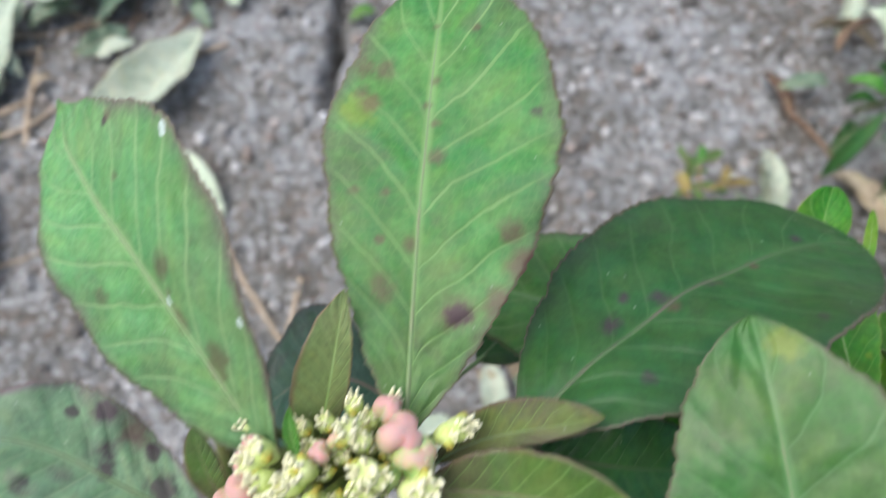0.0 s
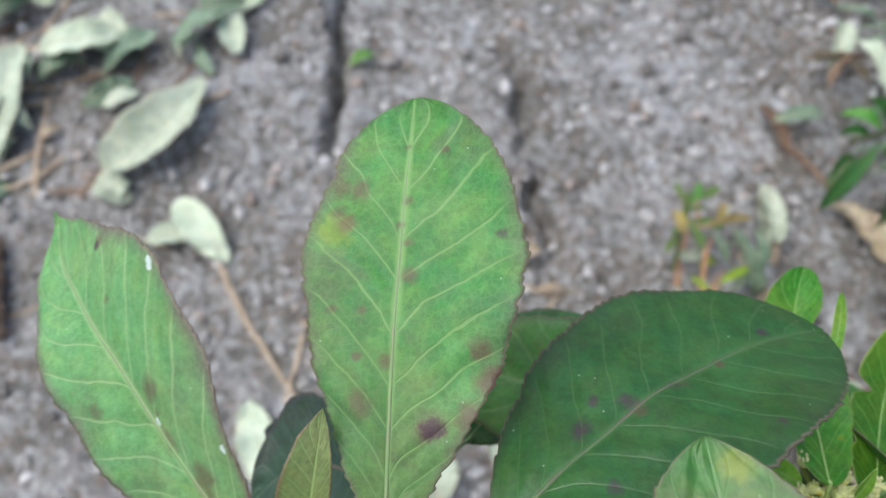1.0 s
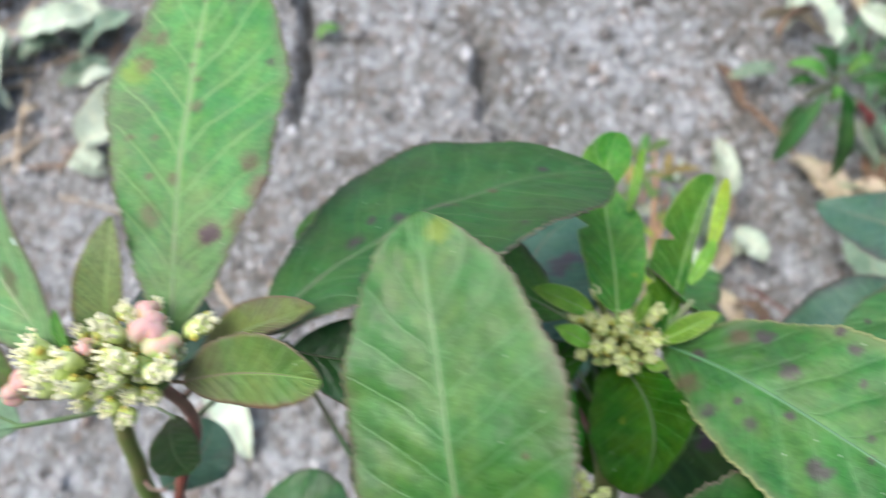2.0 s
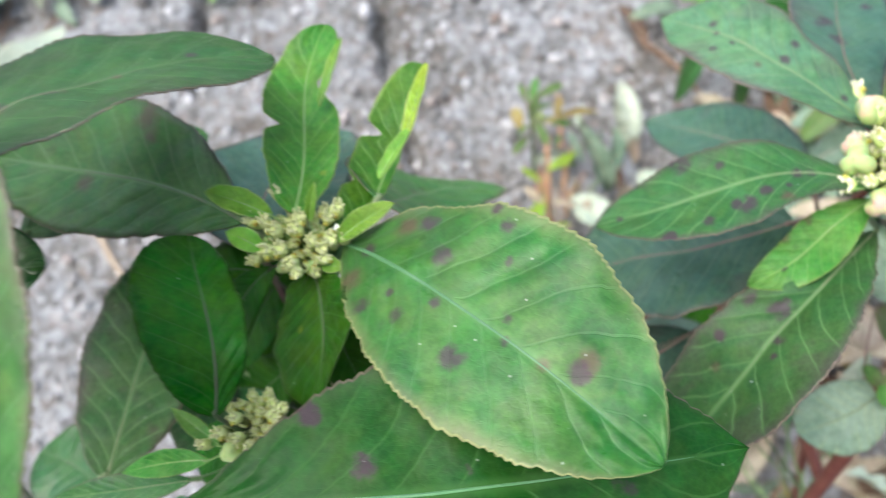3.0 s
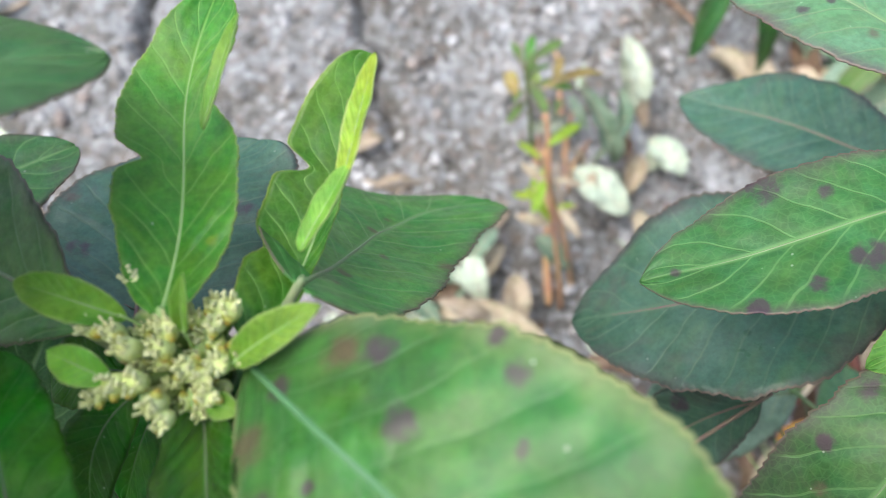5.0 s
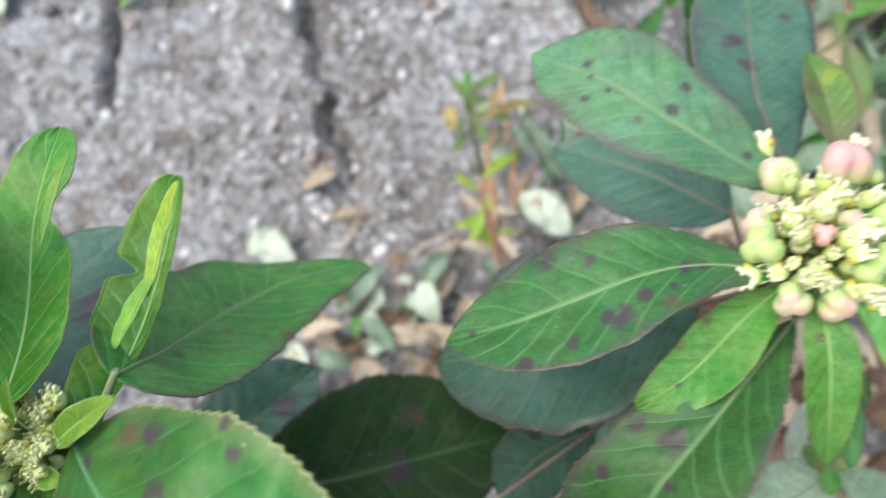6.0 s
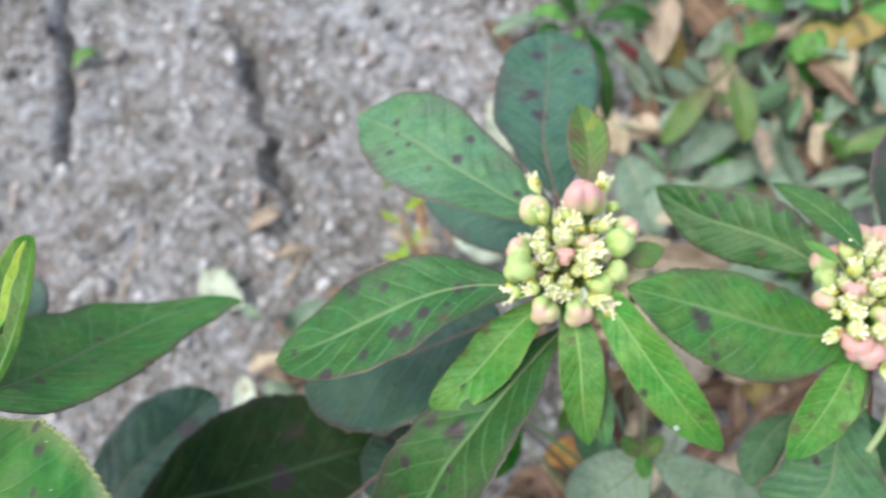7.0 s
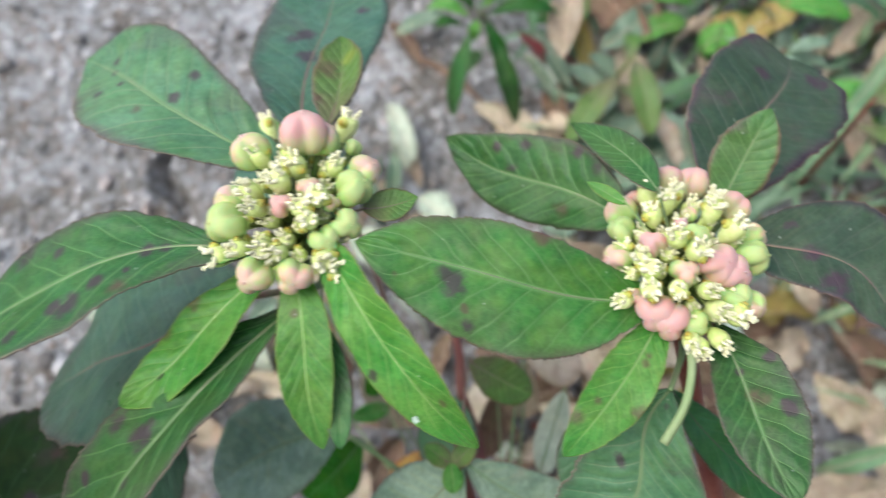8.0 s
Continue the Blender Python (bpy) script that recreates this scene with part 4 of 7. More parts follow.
leaf(young_plant, (0.1042, 0.0419, 0.4136), (0.1348, 0.0760, 0.3326), (0.8158, -0.5745, 0.0665), 0.0374, -0.0091, -0.0049, MEADOW, (0.46, 0.48, -0.05), 0.08, spots=[("b", 0.504, -0.0013, 0.0011), ("b", 0.628, -0.0025, 0.0009), ("r", 0.496, 0.0161, 0.0020), ("b", 0.208, 0.0020, 0.0015), ("b", 0.397, 0.0047, 0.0009), ("r", 0.134, 0.0025, 0.0009)], hook=0.0019, twist=0.50)
leaf(young_plant, (0.0712, 0.0398, 0.3900), (0.0862, 0.0866, 0.3671), (0.9575, -0.2849, 0.0438), 0.0471, -0.0108, -0.0033, DUSKY, BRO, 0.1, spots=[("p", 0.366, -0.0132, 0.0024), ("r", 0.571, -0.0209, 0.0018), ("p", 0.646, 0.0139, 0.0025), ("p", 0.565, 0.0084, 0.0043), ("p", 0.646, 0.0104, 0.0032)])
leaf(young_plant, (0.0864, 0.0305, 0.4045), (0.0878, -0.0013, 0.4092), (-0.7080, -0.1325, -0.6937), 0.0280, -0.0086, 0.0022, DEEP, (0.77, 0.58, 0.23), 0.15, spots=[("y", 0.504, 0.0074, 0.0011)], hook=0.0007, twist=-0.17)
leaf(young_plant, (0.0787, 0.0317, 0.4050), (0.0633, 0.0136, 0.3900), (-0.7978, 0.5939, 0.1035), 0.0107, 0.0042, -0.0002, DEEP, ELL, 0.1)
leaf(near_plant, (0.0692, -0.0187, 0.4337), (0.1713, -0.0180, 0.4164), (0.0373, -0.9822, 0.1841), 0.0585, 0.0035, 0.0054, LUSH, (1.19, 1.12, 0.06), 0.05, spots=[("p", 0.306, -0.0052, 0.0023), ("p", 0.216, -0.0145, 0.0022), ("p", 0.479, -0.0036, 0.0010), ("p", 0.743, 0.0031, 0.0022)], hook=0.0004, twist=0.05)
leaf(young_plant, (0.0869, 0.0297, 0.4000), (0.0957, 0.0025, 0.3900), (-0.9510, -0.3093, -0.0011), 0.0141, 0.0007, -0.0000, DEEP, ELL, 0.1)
leaf(young_plant, (0.0239, -0.0097, 0.3700), (0.0390, 0.0574, 0.3600), (0.9745, -0.2230, -0.0260), 0.0341, -0.0015, -0.0004, GREEN, BRO, 0.1)
leaf(young_plant, (0.0073, -0.0158, 0.3300), (-0.0256, 0.0047, 0.3200), (0.5309, 0.8473, -0.0154), 0.0301, 0.0027, -0.0001, DARK, ELL, 0.1)
leaf(young_plant, (0.0851, 0.0202, 0.3102), (0.1729, 0.0230, 0.2951), (0.0632, -0.9810, 0.1833), 0.0560, 0.0018, 0.0014, SHADED, (0.94, 1.00, -0.02), 0.08, spots=[("p", 0.554, 0.0018, 0.0041), ("b", 0.644, -0.0121, 0.0025)], hook=0.0010)
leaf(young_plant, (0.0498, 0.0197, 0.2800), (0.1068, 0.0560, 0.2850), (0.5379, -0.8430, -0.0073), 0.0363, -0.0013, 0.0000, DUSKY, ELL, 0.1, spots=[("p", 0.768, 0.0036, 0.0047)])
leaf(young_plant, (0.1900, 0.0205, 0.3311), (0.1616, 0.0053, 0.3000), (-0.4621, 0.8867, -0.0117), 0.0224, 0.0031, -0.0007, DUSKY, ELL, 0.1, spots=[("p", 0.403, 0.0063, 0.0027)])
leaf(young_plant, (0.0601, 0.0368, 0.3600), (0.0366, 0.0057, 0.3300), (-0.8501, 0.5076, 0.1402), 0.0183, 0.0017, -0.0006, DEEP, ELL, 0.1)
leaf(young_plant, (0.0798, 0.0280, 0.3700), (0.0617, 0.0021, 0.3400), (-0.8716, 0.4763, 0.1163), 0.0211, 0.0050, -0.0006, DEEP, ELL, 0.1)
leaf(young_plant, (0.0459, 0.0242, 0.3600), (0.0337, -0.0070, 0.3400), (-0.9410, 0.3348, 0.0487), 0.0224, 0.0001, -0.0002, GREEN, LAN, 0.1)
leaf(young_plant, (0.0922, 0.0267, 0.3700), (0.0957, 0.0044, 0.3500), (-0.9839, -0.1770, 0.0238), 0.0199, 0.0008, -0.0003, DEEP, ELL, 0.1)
flower_head(young_plant, (0.0877, 0.0345, 0.4145), "small head of cream green florets",
            [(0.0824, 0.0447, 0.4131), (0.0799, 0.0379, 0.4144), (0.0773, 0.0392, 0.4131), (0.0823, 0.0356, 0.4153), (0.0873, 0.0373, 0.4158), (0.0869, 0.0352, 0.4160), (0.0899, 0.0323, 0.4158), (0.0915, 0.0311, 0.4154), (0.0932, 0.0376, 0.4151), (0.0949, 0.0390, 0.4144), (0.0937, 0.0325, 0.4151), (0.0964, 0.0328, 0.4143), (0.0805, 0.0315, 0.4147), (0.0831, 0.0313, 0.4153), (0.0855, 0.0285, 0.4151), (0.0862, 0.0266, 0.4146), (0.0921, 0.0286, 0.4148), (0.0772, 0.0309, 0.4133)],
            [(0.0785, 0.0374, 0.4089, 0.0021, "green"), (0.0810, 0.0410, 0.4091, 0.0015, "green"), (0.0898, 0.0364, 0.4108, 0.0018, "green"), (0.0815, 0.0297, 0.4096, 0.0013, "green"), (0.0883, 0.0287, 0.4102, 0.0015, "green")], 0.75, YOUNG_FLORETS)
side_shoot = side_branch(young_plant, [(0.0872, -0.0080, 0.3450), (0.0800, -0.0060, 0.3720), (0.0725, -0.0025, 0.3930)])
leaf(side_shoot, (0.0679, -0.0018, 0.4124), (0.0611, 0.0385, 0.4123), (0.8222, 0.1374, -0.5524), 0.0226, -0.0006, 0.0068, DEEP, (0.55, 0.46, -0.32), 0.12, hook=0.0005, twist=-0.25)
leaf(side_shoot, (0.0658, -0.0071, 0.4040), (0.0553, 0.0019, 0.4050), (0.6489, 0.7608, 0.0001), 0.0042, 0.0000, 0.0000, YOUNG, LAN, 0.4)
leaf(side_shoot, (0.0627, -0.0096, 0.4020), (0.0415, -0.0103, 0.3980), (-0.0364, 0.9989, 0.0284), 0.0064, 0.0007, -0.0000, YOUNG, LAN, 0.4)
leaf(side_shoot, (0.0562, -0.0130, 0.3950), (0.0174, -0.0138, 0.3850), (-0.0322, 0.9986, 0.0430), 0.0077, -0.0001, -0.0001, GREEN, LAN, 0.2)
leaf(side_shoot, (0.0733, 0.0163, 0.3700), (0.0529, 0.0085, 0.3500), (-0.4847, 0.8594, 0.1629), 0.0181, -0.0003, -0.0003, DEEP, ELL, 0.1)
leaf(side_shoot, (0.0642, 0.0094, 0.3600), (0.0226, 0.0066, 0.3300), (-0.1573, 0.9795, 0.1262), 0.0186, -0.0022, -0.0006, DARK, ELL, 0.1)
flower_head(young_plant, (0.0725, -0.0025, 0.4050), "small head of cream florets on a side branch",
            [(0.0705, -0.0021, 0.4069), (0.0778, -0.0020, 0.4060), (0.0632, -0.0064, 0.4035), (0.0711, -0.0061, 0.4065), (0.0732, -0.0081, 0.4059), (0.0672, -0.0046, 0.4059), (0.0797, -0.0008, 0.4051)],
            [(0.0676, -0.0083, 0.4020, 0.0022, "green")], 0.7, YOUNG_FLORETS)
green_capsule_plant = plant_with_stem([(0.2700, -0.1000, -0.0050), (0.2680, -0.0650, 0.1300), (0.2530, 0.0130, 0.2700), (0.2425, 0.0440, 0.3150), (0.2385, 0.0500, 0.3500), (0.2376, 0.0502, 0.3740)], "spurge plant with spotted leaves and green capsules", 0.0015, STEM_RED)
leaf(green_capsule_plant, (0.2354, 0.0393, 0.3805), (0.1578, 0.0438, 0.3748), (0.0770, 0.9568, -0.2803), 0.0291, 0.0038, 0.0092, GREEN, (1.60, 0.81, 0.01), 0.08, spots=[("p", 0.710, 0.0121, 0.0031), ("p", 0.586, 0.0071, 0.0014), ("p", 0.529, -0.0075, 0.0024), ("p", 0.562, -0.0064, 0.0020), ("p", 0.463, -0.0047, 0.0017), ("p", 0.348, -0.0003, 0.0018), ("p", 0.661, -0.0096, 0.0018), ("p", 0.792, -0.0116, 0.0017), ("p", 0.924, 0.0000, 0.0010), ("b", 0.405, -0.0080, 0.0018), ("p", 0.306, 0.0000, 0.0014), ("p", 0.389, -0.0043, 0.0010)], hook=0.0027, twist=-0.42)
leaf(green_capsule_plant, (0.2177, 0.0449, 0.3558), (0.1512, 0.0456, 0.3210), (0.1844, 0.9239, -0.3352), 0.0530, -0.0045, 0.0051, DUSKY, (0.62, 0.75, 0.09), 0.08, hook=-0.0009, twist=-0.15)
leaf(green_capsule_plant, (0.2403, 0.0606, 0.3735), (0.1906, 0.1137, 0.3631), (0.7354, 0.6576, -0.1636), 0.0304, -0.0054, 0.0108, SILVER, (1.16, 0.85, 0.04), 0.08, spots=[("p", 0.776, 0.0022, 0.0016), ("p", 0.735, -0.0004, 0.0011), ("p", 0.694, -0.0069, 0.0012), ("p", 0.455, 0.0025, 0.0018), ("p", 0.463, 0.0100, 0.0015), ("p", 0.652, -0.0019, 0.0008), ("p", 0.199, 0.0026, 0.0012), ("b", 0.512, -0.0048, 0.0012)], hook=-0.0011, twist=0.54)
leaf(green_capsule_plant, (0.2401, 0.0706, 0.3709), (0.2563, 0.1380, 0.3446), (0.9496, -0.2816, -0.1377), 0.0327, -0.0022, -0.0004, DUSKY, (0.73, 0.46, 0.00), 0.1, spots=[("p", 0.834, -0.0037, 0.0026), ("p", 0.586, -0.0038, 0.0028), ("p", 0.537, -0.0064, 0.0024), ("p", 0.446, -0.0015, 0.0031), ("p", 0.718, 0.0090, 0.0018), ("b", 0.891, 0.0036, 0.0026)], hook=-0.0013, twist=0.38)
leaf(green_capsule_plant, (0.2470, 0.0682, 0.3799), (0.2536, 0.0981, 0.3691), (0.9796, -0.1933, 0.0542), 0.0127, 0.0015, -0.0002, RUDDY, LAN, 0.5, spots=[("y", 0.695, 0.0023, 0.0022), ("b", 0.551, -0.0032, 0.0031), ("b", 0.249, -0.0047, 0.0024)])
leaf(green_capsule_plant, (0.2422, 0.0727, 0.3250), (0.2027, 0.1204, 0.2840), (0.7336, 0.6749, 0.0794), 0.0343, 0.0037, -0.0032, DUSKY, (0.76, 0.75, -0.02), 0.08, twist=-0.23)
leaf(green_capsule_plant, (0.2332, 0.0365, 0.3688), (0.1732, -0.0153, 0.3601), (-0.4724, 0.6476, -0.5979), 0.0376, -0.0058, 0.0121, GREEN, (0.97, 0.33, -0.12), 0.3, spots=[("p", 0.471, 0.0027, 0.0031), ("p", 0.479, 0.0046, 0.0024), ("p", 0.570, -0.0019, 0.0017), ("p", 0.652, 0.0108, 0.0014), ("b", 0.735, 0.0072, 0.0018), ("p", 0.619, -0.0040, 0.0011), ("w", 0.718, -0.0035, 0.0008), ("p", 0.496, 0.0112, 0.0025)], twist=-0.48)
leaf(green_capsule_plant, (0.2295, 0.0427, 0.3762), (0.1944, 0.0234, 0.3729), (-0.4386, 0.8474, -0.2992), 0.0148, -0.0015, 0.0012, YOUNG, (0.74, 0.69, -0.13), 0.15, spots=[("r", 0.430, 0.0048, 0.0009), ("b", 0.611, 0.0063, 0.0014), ("b", 0.414, 0.0062, 0.0016)], hook=0.0007, twist=0.31)
leaf(green_capsule_plant, (0.2341, 0.0425, 0.3779), (0.2310, 0.0058, 0.3677), (-0.9934, 0.1003, -0.0549), 0.0112, -0.0007, 0.0051, YOUNG, (0.77, 0.76, -0.04), 0.15, spots=[("r", 0.290, 0.0014, 0.0008)], hook=-0.0006, twist=0.08)
leaf(green_capsule_plant, (0.2398, 0.0504, 0.3761), (0.2603, -0.0022, 0.3754), (-0.7109, -0.2675, -0.6505), 0.0140, -0.0046, 0.0103, YOUNG, (1.09, 0.70, 0.02), 0.12, spots=[("p", 0.628, 0.0057, 0.0011), ("w", 0.817, 0.0048, 0.0009), ("b", 0.834, -0.0023, 0.0007)], hook=-0.0005, twist=-0.09)
leaf(green_capsule_plant, (0.2373, 0.0287, 0.3750), (0.2347, 0.0046, 0.3700), (-0.9942, 0.1077, 0.0070), 0.0063, -0.0007, 0.0000, GREEN, ELL, 0.1)
leaf(green_capsule_plant, (0.2233, 0.0429, 0.3840), (0.2162, 0.0457, 0.3834), (0.3660, 0.9305, 0.0121), 0.0031, 0.0001, -0.0000, YOUNG, LAN, 0.2)
leaf(green_capsule_plant, (0.2500, 0.0480, 0.3800), (0.2616, 0.0484, 0.3780), (0.0334, -0.9994, -0.0100), 0.0073, 0.0007, -0.0000, RUDDY, LAN, 0.2)
flower_head(green_capsule_plant, (0.2376, 0.0502, 0.3860), "round head of cream florets and blushed green capsules",
            [(0.2332, 0.0616, 0.3842), (0.2396, 0.0601, 0.3853), (0.2401, 0.0565, 0.3865), (0.2467, 0.0553, 0.3851), (0.2367, 0.0539, 0.3872), (0.2310, 0.0538, 0.3863), (0.2315, 0.0502, 0.3867), (0.2395, 0.0476, 0.3873), (0.2403, 0.0452, 0.3868), (0.2266, 0.0444, 0.3841), (0.2309, 0.0427, 0.3853), (0.2337, 0.0414, 0.3855), (0.2414, 0.0381, 0.3840), (0.2427, 0.0365, 0.3828), (0.2500, 0.0670, 0.3780), (0.2345, 0.0725, 0.3765), (0.2222, 0.0450, 0.3817), (0.2428, 0.0493, 0.3869)],
            [(0.2314, 0.0641, 0.3855, 0.0034, "blush"), (0.2432, 0.0630, 0.3890, 0.0040, "pink"), (0.2458, 0.0623, 0.3865, 0.0031, "blush"), (0.2526, 0.0539, 0.3845, 0.0028, "blush"), (0.2497, 0.0502, 0.3855, 0.0032, "green"), (0.2243, 0.0500, 0.3855, 0.0035, "green"), (0.2253, 0.0549, 0.3845, 0.0027, "blush"), (0.2275, 0.0385, 0.3840, 0.0031, "blush"), (0.2351, 0.0360, 0.3850, 0.0030, "blush"), (0.2424, 0.0411, 0.3860, 0.0026, "green"), (0.2468, 0.0433, 0.3855, 0.0026, "green"), (0.2357, 0.0498, 0.3875, 0.0020, "pink"), (0.2416, 0.0517, 0.3875, 0.0020, "blush"), (0.2451, 0.0479, 0.3870, 0.0015, "blush"), (0.2513, 0.0605, 0.3830, 0.0015, "green")], 1.0)
dark_leaved_plant = plant_with_stem([(0.3350, -0.1300, -0.0050), (0.3320, -0.1000, 0.1300), (0.3200, -0.0400, 0.2800), (0.3120, -0.0040, 0.3350), (0.3094, 0.0228, 0.3625)], "spurge plant with dark purplish leaves and pink capsules", 0.0028, STEM_RED)
leaf(dark_leaved_plant, (0.3055, 0.0175, 0.3664), (0.2479, 0.0390, 0.3864), (0.3823, 0.9172, 0.1118), 0.0251, -0.0029, 0.0025, MEADOW, (0.99, 0.83, -0.14), 0.1, spots=[("p", 0.702, -0.0035, 0.0026), ("p", 0.726, -0.0025, 0.0021), ("r", 0.875, -0.0044, 0.0006), ("b", 0.455, 0.0101, 0.0018), ("b", 0.661, -0.0077, 0.0008), ("p", 0.644, -0.0110, 0.0013)], hook=-0.0010, twist=0.03)
leaf(dark_leaved_plant, (0.3048, 0.0375, 0.3614), (0.2722, 0.0743, 0.3513), (0.5847, 0.6509, 0.4842), 0.0211, -0.0009, -0.0011, GREEN, (0.66, 0.84, 0.07), 0.1, spots=[("p", 0.603, 0.0080, 0.0016), ("p", 0.619, 0.0017, 0.0016), ("p", 0.726, 0.0052, 0.0014), ("p", 0.216, 0.0072, 0.0020), ("b", 0.306, -0.0046, 0.0018), ("p", 0.339, 0.0091, 0.0015)], hook=0.0014, twist=-0.05)
leaf(dark_leaved_plant, (0.3080, 0.0362, 0.3780), (0.2996, 0.0632, 0.3637), (0.9208, 0.3620, 0.1455), 0.0088, 0.0022, -0.0004, GREEN, LAN, 0.15)
leaf(dark_leaved_plant, (0.3010, 0.0350, 0.3790), (0.2949, 0.0418, 0.3790), (0.7458, 0.6661, 0.0000), 0.0030, -0.0001, 0.0000, YOUNG, LAN, 0.3)
leaf(dark_leaved_plant, (0.3254, 0.0366, 0.3623), (0.3669, 0.0770, 0.3414), (0.6644, -0.7393, -0.1094), 0.0346, -0.0005, 0.0038, PURPLE, (0.54, 0.32, -0.02), 0.1, spots=[("p", 0.685, -0.0058, 0.0025), ("p", 0.850, 0.0070, 0.0029), ("p", 0.479, 0.0000, 0.0019)], hook=-0.0016, twist=-0.10, notch=[(1, 0.93, 0.35)])
leaf(dark_leaved_plant, (0.3227, 0.0330, 0.3671), (0.3358, 0.0471, 0.3789), (0.7160, -0.6977, 0.0229), 0.0129, -0.0003, -0.0002, ROSY, (0.80, 0.86, -0.02), 0.1)
leaf(dark_leaved_plant, (0.3234, 0.0261, 0.3652), (0.3473, -0.0015, 0.3659), (-0.7558, -0.6533, 0.0433), 0.0234, -0.0073, 0.0001, PURPLE, (0.66, 0.63, -0.24), 0.1, spots=[("p", 0.414, 0.0000, 0.0021), ("p", 0.232, -0.0057, 0.0017), ("p", 0.586, 0.0050, 0.0030)], stalk=False, hook=0.0014)
leaf(dark_leaved_plant, (0.3134, 0.0102, 0.3660), (0.3122, -0.0252, 0.3751), (-0.9992, 0.0276, -0.0286), 0.0163, 0.0005, -0.0000, GREEN, (0.84, 0.77, -0.17), 0.1, spots=[("p", 0.265, -0.0063, 0.0015), ("p", 0.306, 0.0000, 0.0011), ("b", 0.446, -0.0016, 0.0021), ("p", 0.554, -0.0067, 0.0017)], hook=-0.0006)
leaf(dark_leaved_plant, (0.3041, 0.0152, 0.3670), (0.2754, -0.0073, 0.3716), (-0.6181, 0.7857, -0.0235), 0.0118, -0.0014, 0.0000, YOUNG, (0.79, 0.74, -0.05), 0.15, spots=[("r", 0.331, -0.0018, 0.0009), ("r", 0.282, -0.0015, 0.0007), ("r", 0.652, 0.0018, 0.0008), ("b", 0.801, 0.0030, 0.0017), ("b", 0.586, -0.0061, 0.0017)])
leaf(dark_leaved_plant, (0.3008, 0.0004, 0.3643), (0.2766, -0.0198, 0.3447), (-0.6936, 0.7085, 0.1303), 0.0319, -0.0045, 0.0002, SILVER, (0.97, 0.46, -0.14), 0.1, spots=[("p", 0.512, 0.0047, 0.0015), ("p", 0.109, -0.0017, 0.0010)], hook=0.0032)
leaf(dark_leaved_plant, (0.3059, 0.0015, 0.3450), (0.3289, -0.0303, 0.3300), (-0.8179, -0.5742, -0.0363), 0.0110, 0.0025, -0.0001, DARK, ELL, 0.1)
leaf(dark_leaved_plant, (0.2967, 0.0020, 0.3300), (0.2794, -0.0151, 0.3200), (-0.7040, 0.7102, 0.0070), 0.0120, 0.0031, -0.0000, SILVER, ELL, 0.1)
flower_head(dark_leaved_plant, (0.3094, 0.0228, 0.3745), "round head of cream florets and pink capsules",
            [(0.3125, 0.0358, 0.3721), (0.3096, 0.0342, 0.3732), (0.3063, 0.0321, 0.3739), (0.3190, 0.0319, 0.3721), (0.3173, 0.0297, 0.3736), (0.3194, 0.0252, 0.3737), (0.3088, 0.0262, 0.3757), (0.3108, 0.0227, 0.3760), (0.3014, 0.0242, 0.3745), (0.3020, 0.0218, 0.3748), (0.3010, 0.0186, 0.3741), (0.3058, 0.0170, 0.3750), (0.3105, 0.0153, 0.3747), (0.3115, 0.0120, 0.3733), (0.3145, 0.0105, 0.3721), (0.3059, 0.0079, 0.3708), (0.3072, 0.0065, 0.3701), (0.3108, 0.0071, 0.3705), (0.2964, 0.0182, 0.3718), (0.3076, 0.0372, 0.3713)],
            [(0.3144, 0.0415, 0.3672, 0.0035, "pink"), (0.3199, 0.0401, 0.3666, 0.0033, "pink"), (0.3262, 0.0387, 0.3641, 0.0031, "pink"), (0.3253, 0.0324, 0.3678, 0.0030, "pink"), (0.3020, 0.0373, 0.3694, 0.0029, "blush"), (0.3004, 0.0328, 0.3711, 0.0024, "green"), (0.2974, 0.0269, 0.3715, 0.0026, "blush"), (0.3045, 0.0273, 0.3738, 0.0024, "pink"), (0.3151, 0.0201, 0.3739, 0.0036, "pink"), (0.3177, 0.0178, 0.3728, 0.0032, "pink"), (0.3083, 0.0199, 0.3745, 0.0025, "blush"), (0.3010, 0.0145, 0.3719, 0.0033, "pink"), (0.3031, 0.0121, 0.3716, 0.0033, "pink"), (0.3201, 0.0111, 0.3697, 0.0025, "blush"), (0.3166, 0.0129, 0.3717, 0.0030, "green"), (0.3235, 0.0204, 0.3706, 0.0031, "green"), (0.3258, 0.0248, 0.3693, 0.0025, "blush"), (0.2982, 0.0184, 0.3718, 0.0013, "pink"), (0.3142, 0.0319, 0.3726, 0.0014, "blush"), (0.3116, 0.0299, 0.3736, 0.0013, "pink"), (0.3061, 0.0396, 0.3689, 0.0015, "pink"), (0.3078, 0.0103, 0.3715, 0.0022, "green"), (0.3132, 0.0264, 0.3741, 0.0024, "green")], 1.0)
low_plant = plant_with_stem([(0.2550, -0.0900, -0.0050), (0.2560, -0.0700, 0.1200), (0.2535, -0.0200, 0.2700), (0.2533, 0.0010, 0.3100)], "low spurge shoot with a red stem and dull leaves", 0.0032, STEM_RED)
leaf(low_plant, (0.2190, 0.0218, 0.2800), (0.1741, 0.0160, 0.2700), (-0.1334, 0.9907, 0.0280), 0.0337, 0.0031, -0.0001, GREYGREEN, ELL, 0.1)
leaf(low_plant, (0.2465, -0.0056, 0.2400), (0.2534, 0.0296, 0.2400), (0.9813, -0.1927, 0.0000), 0.0224, -0.0004, 0.0000, SILVER, ELL, 0.1)
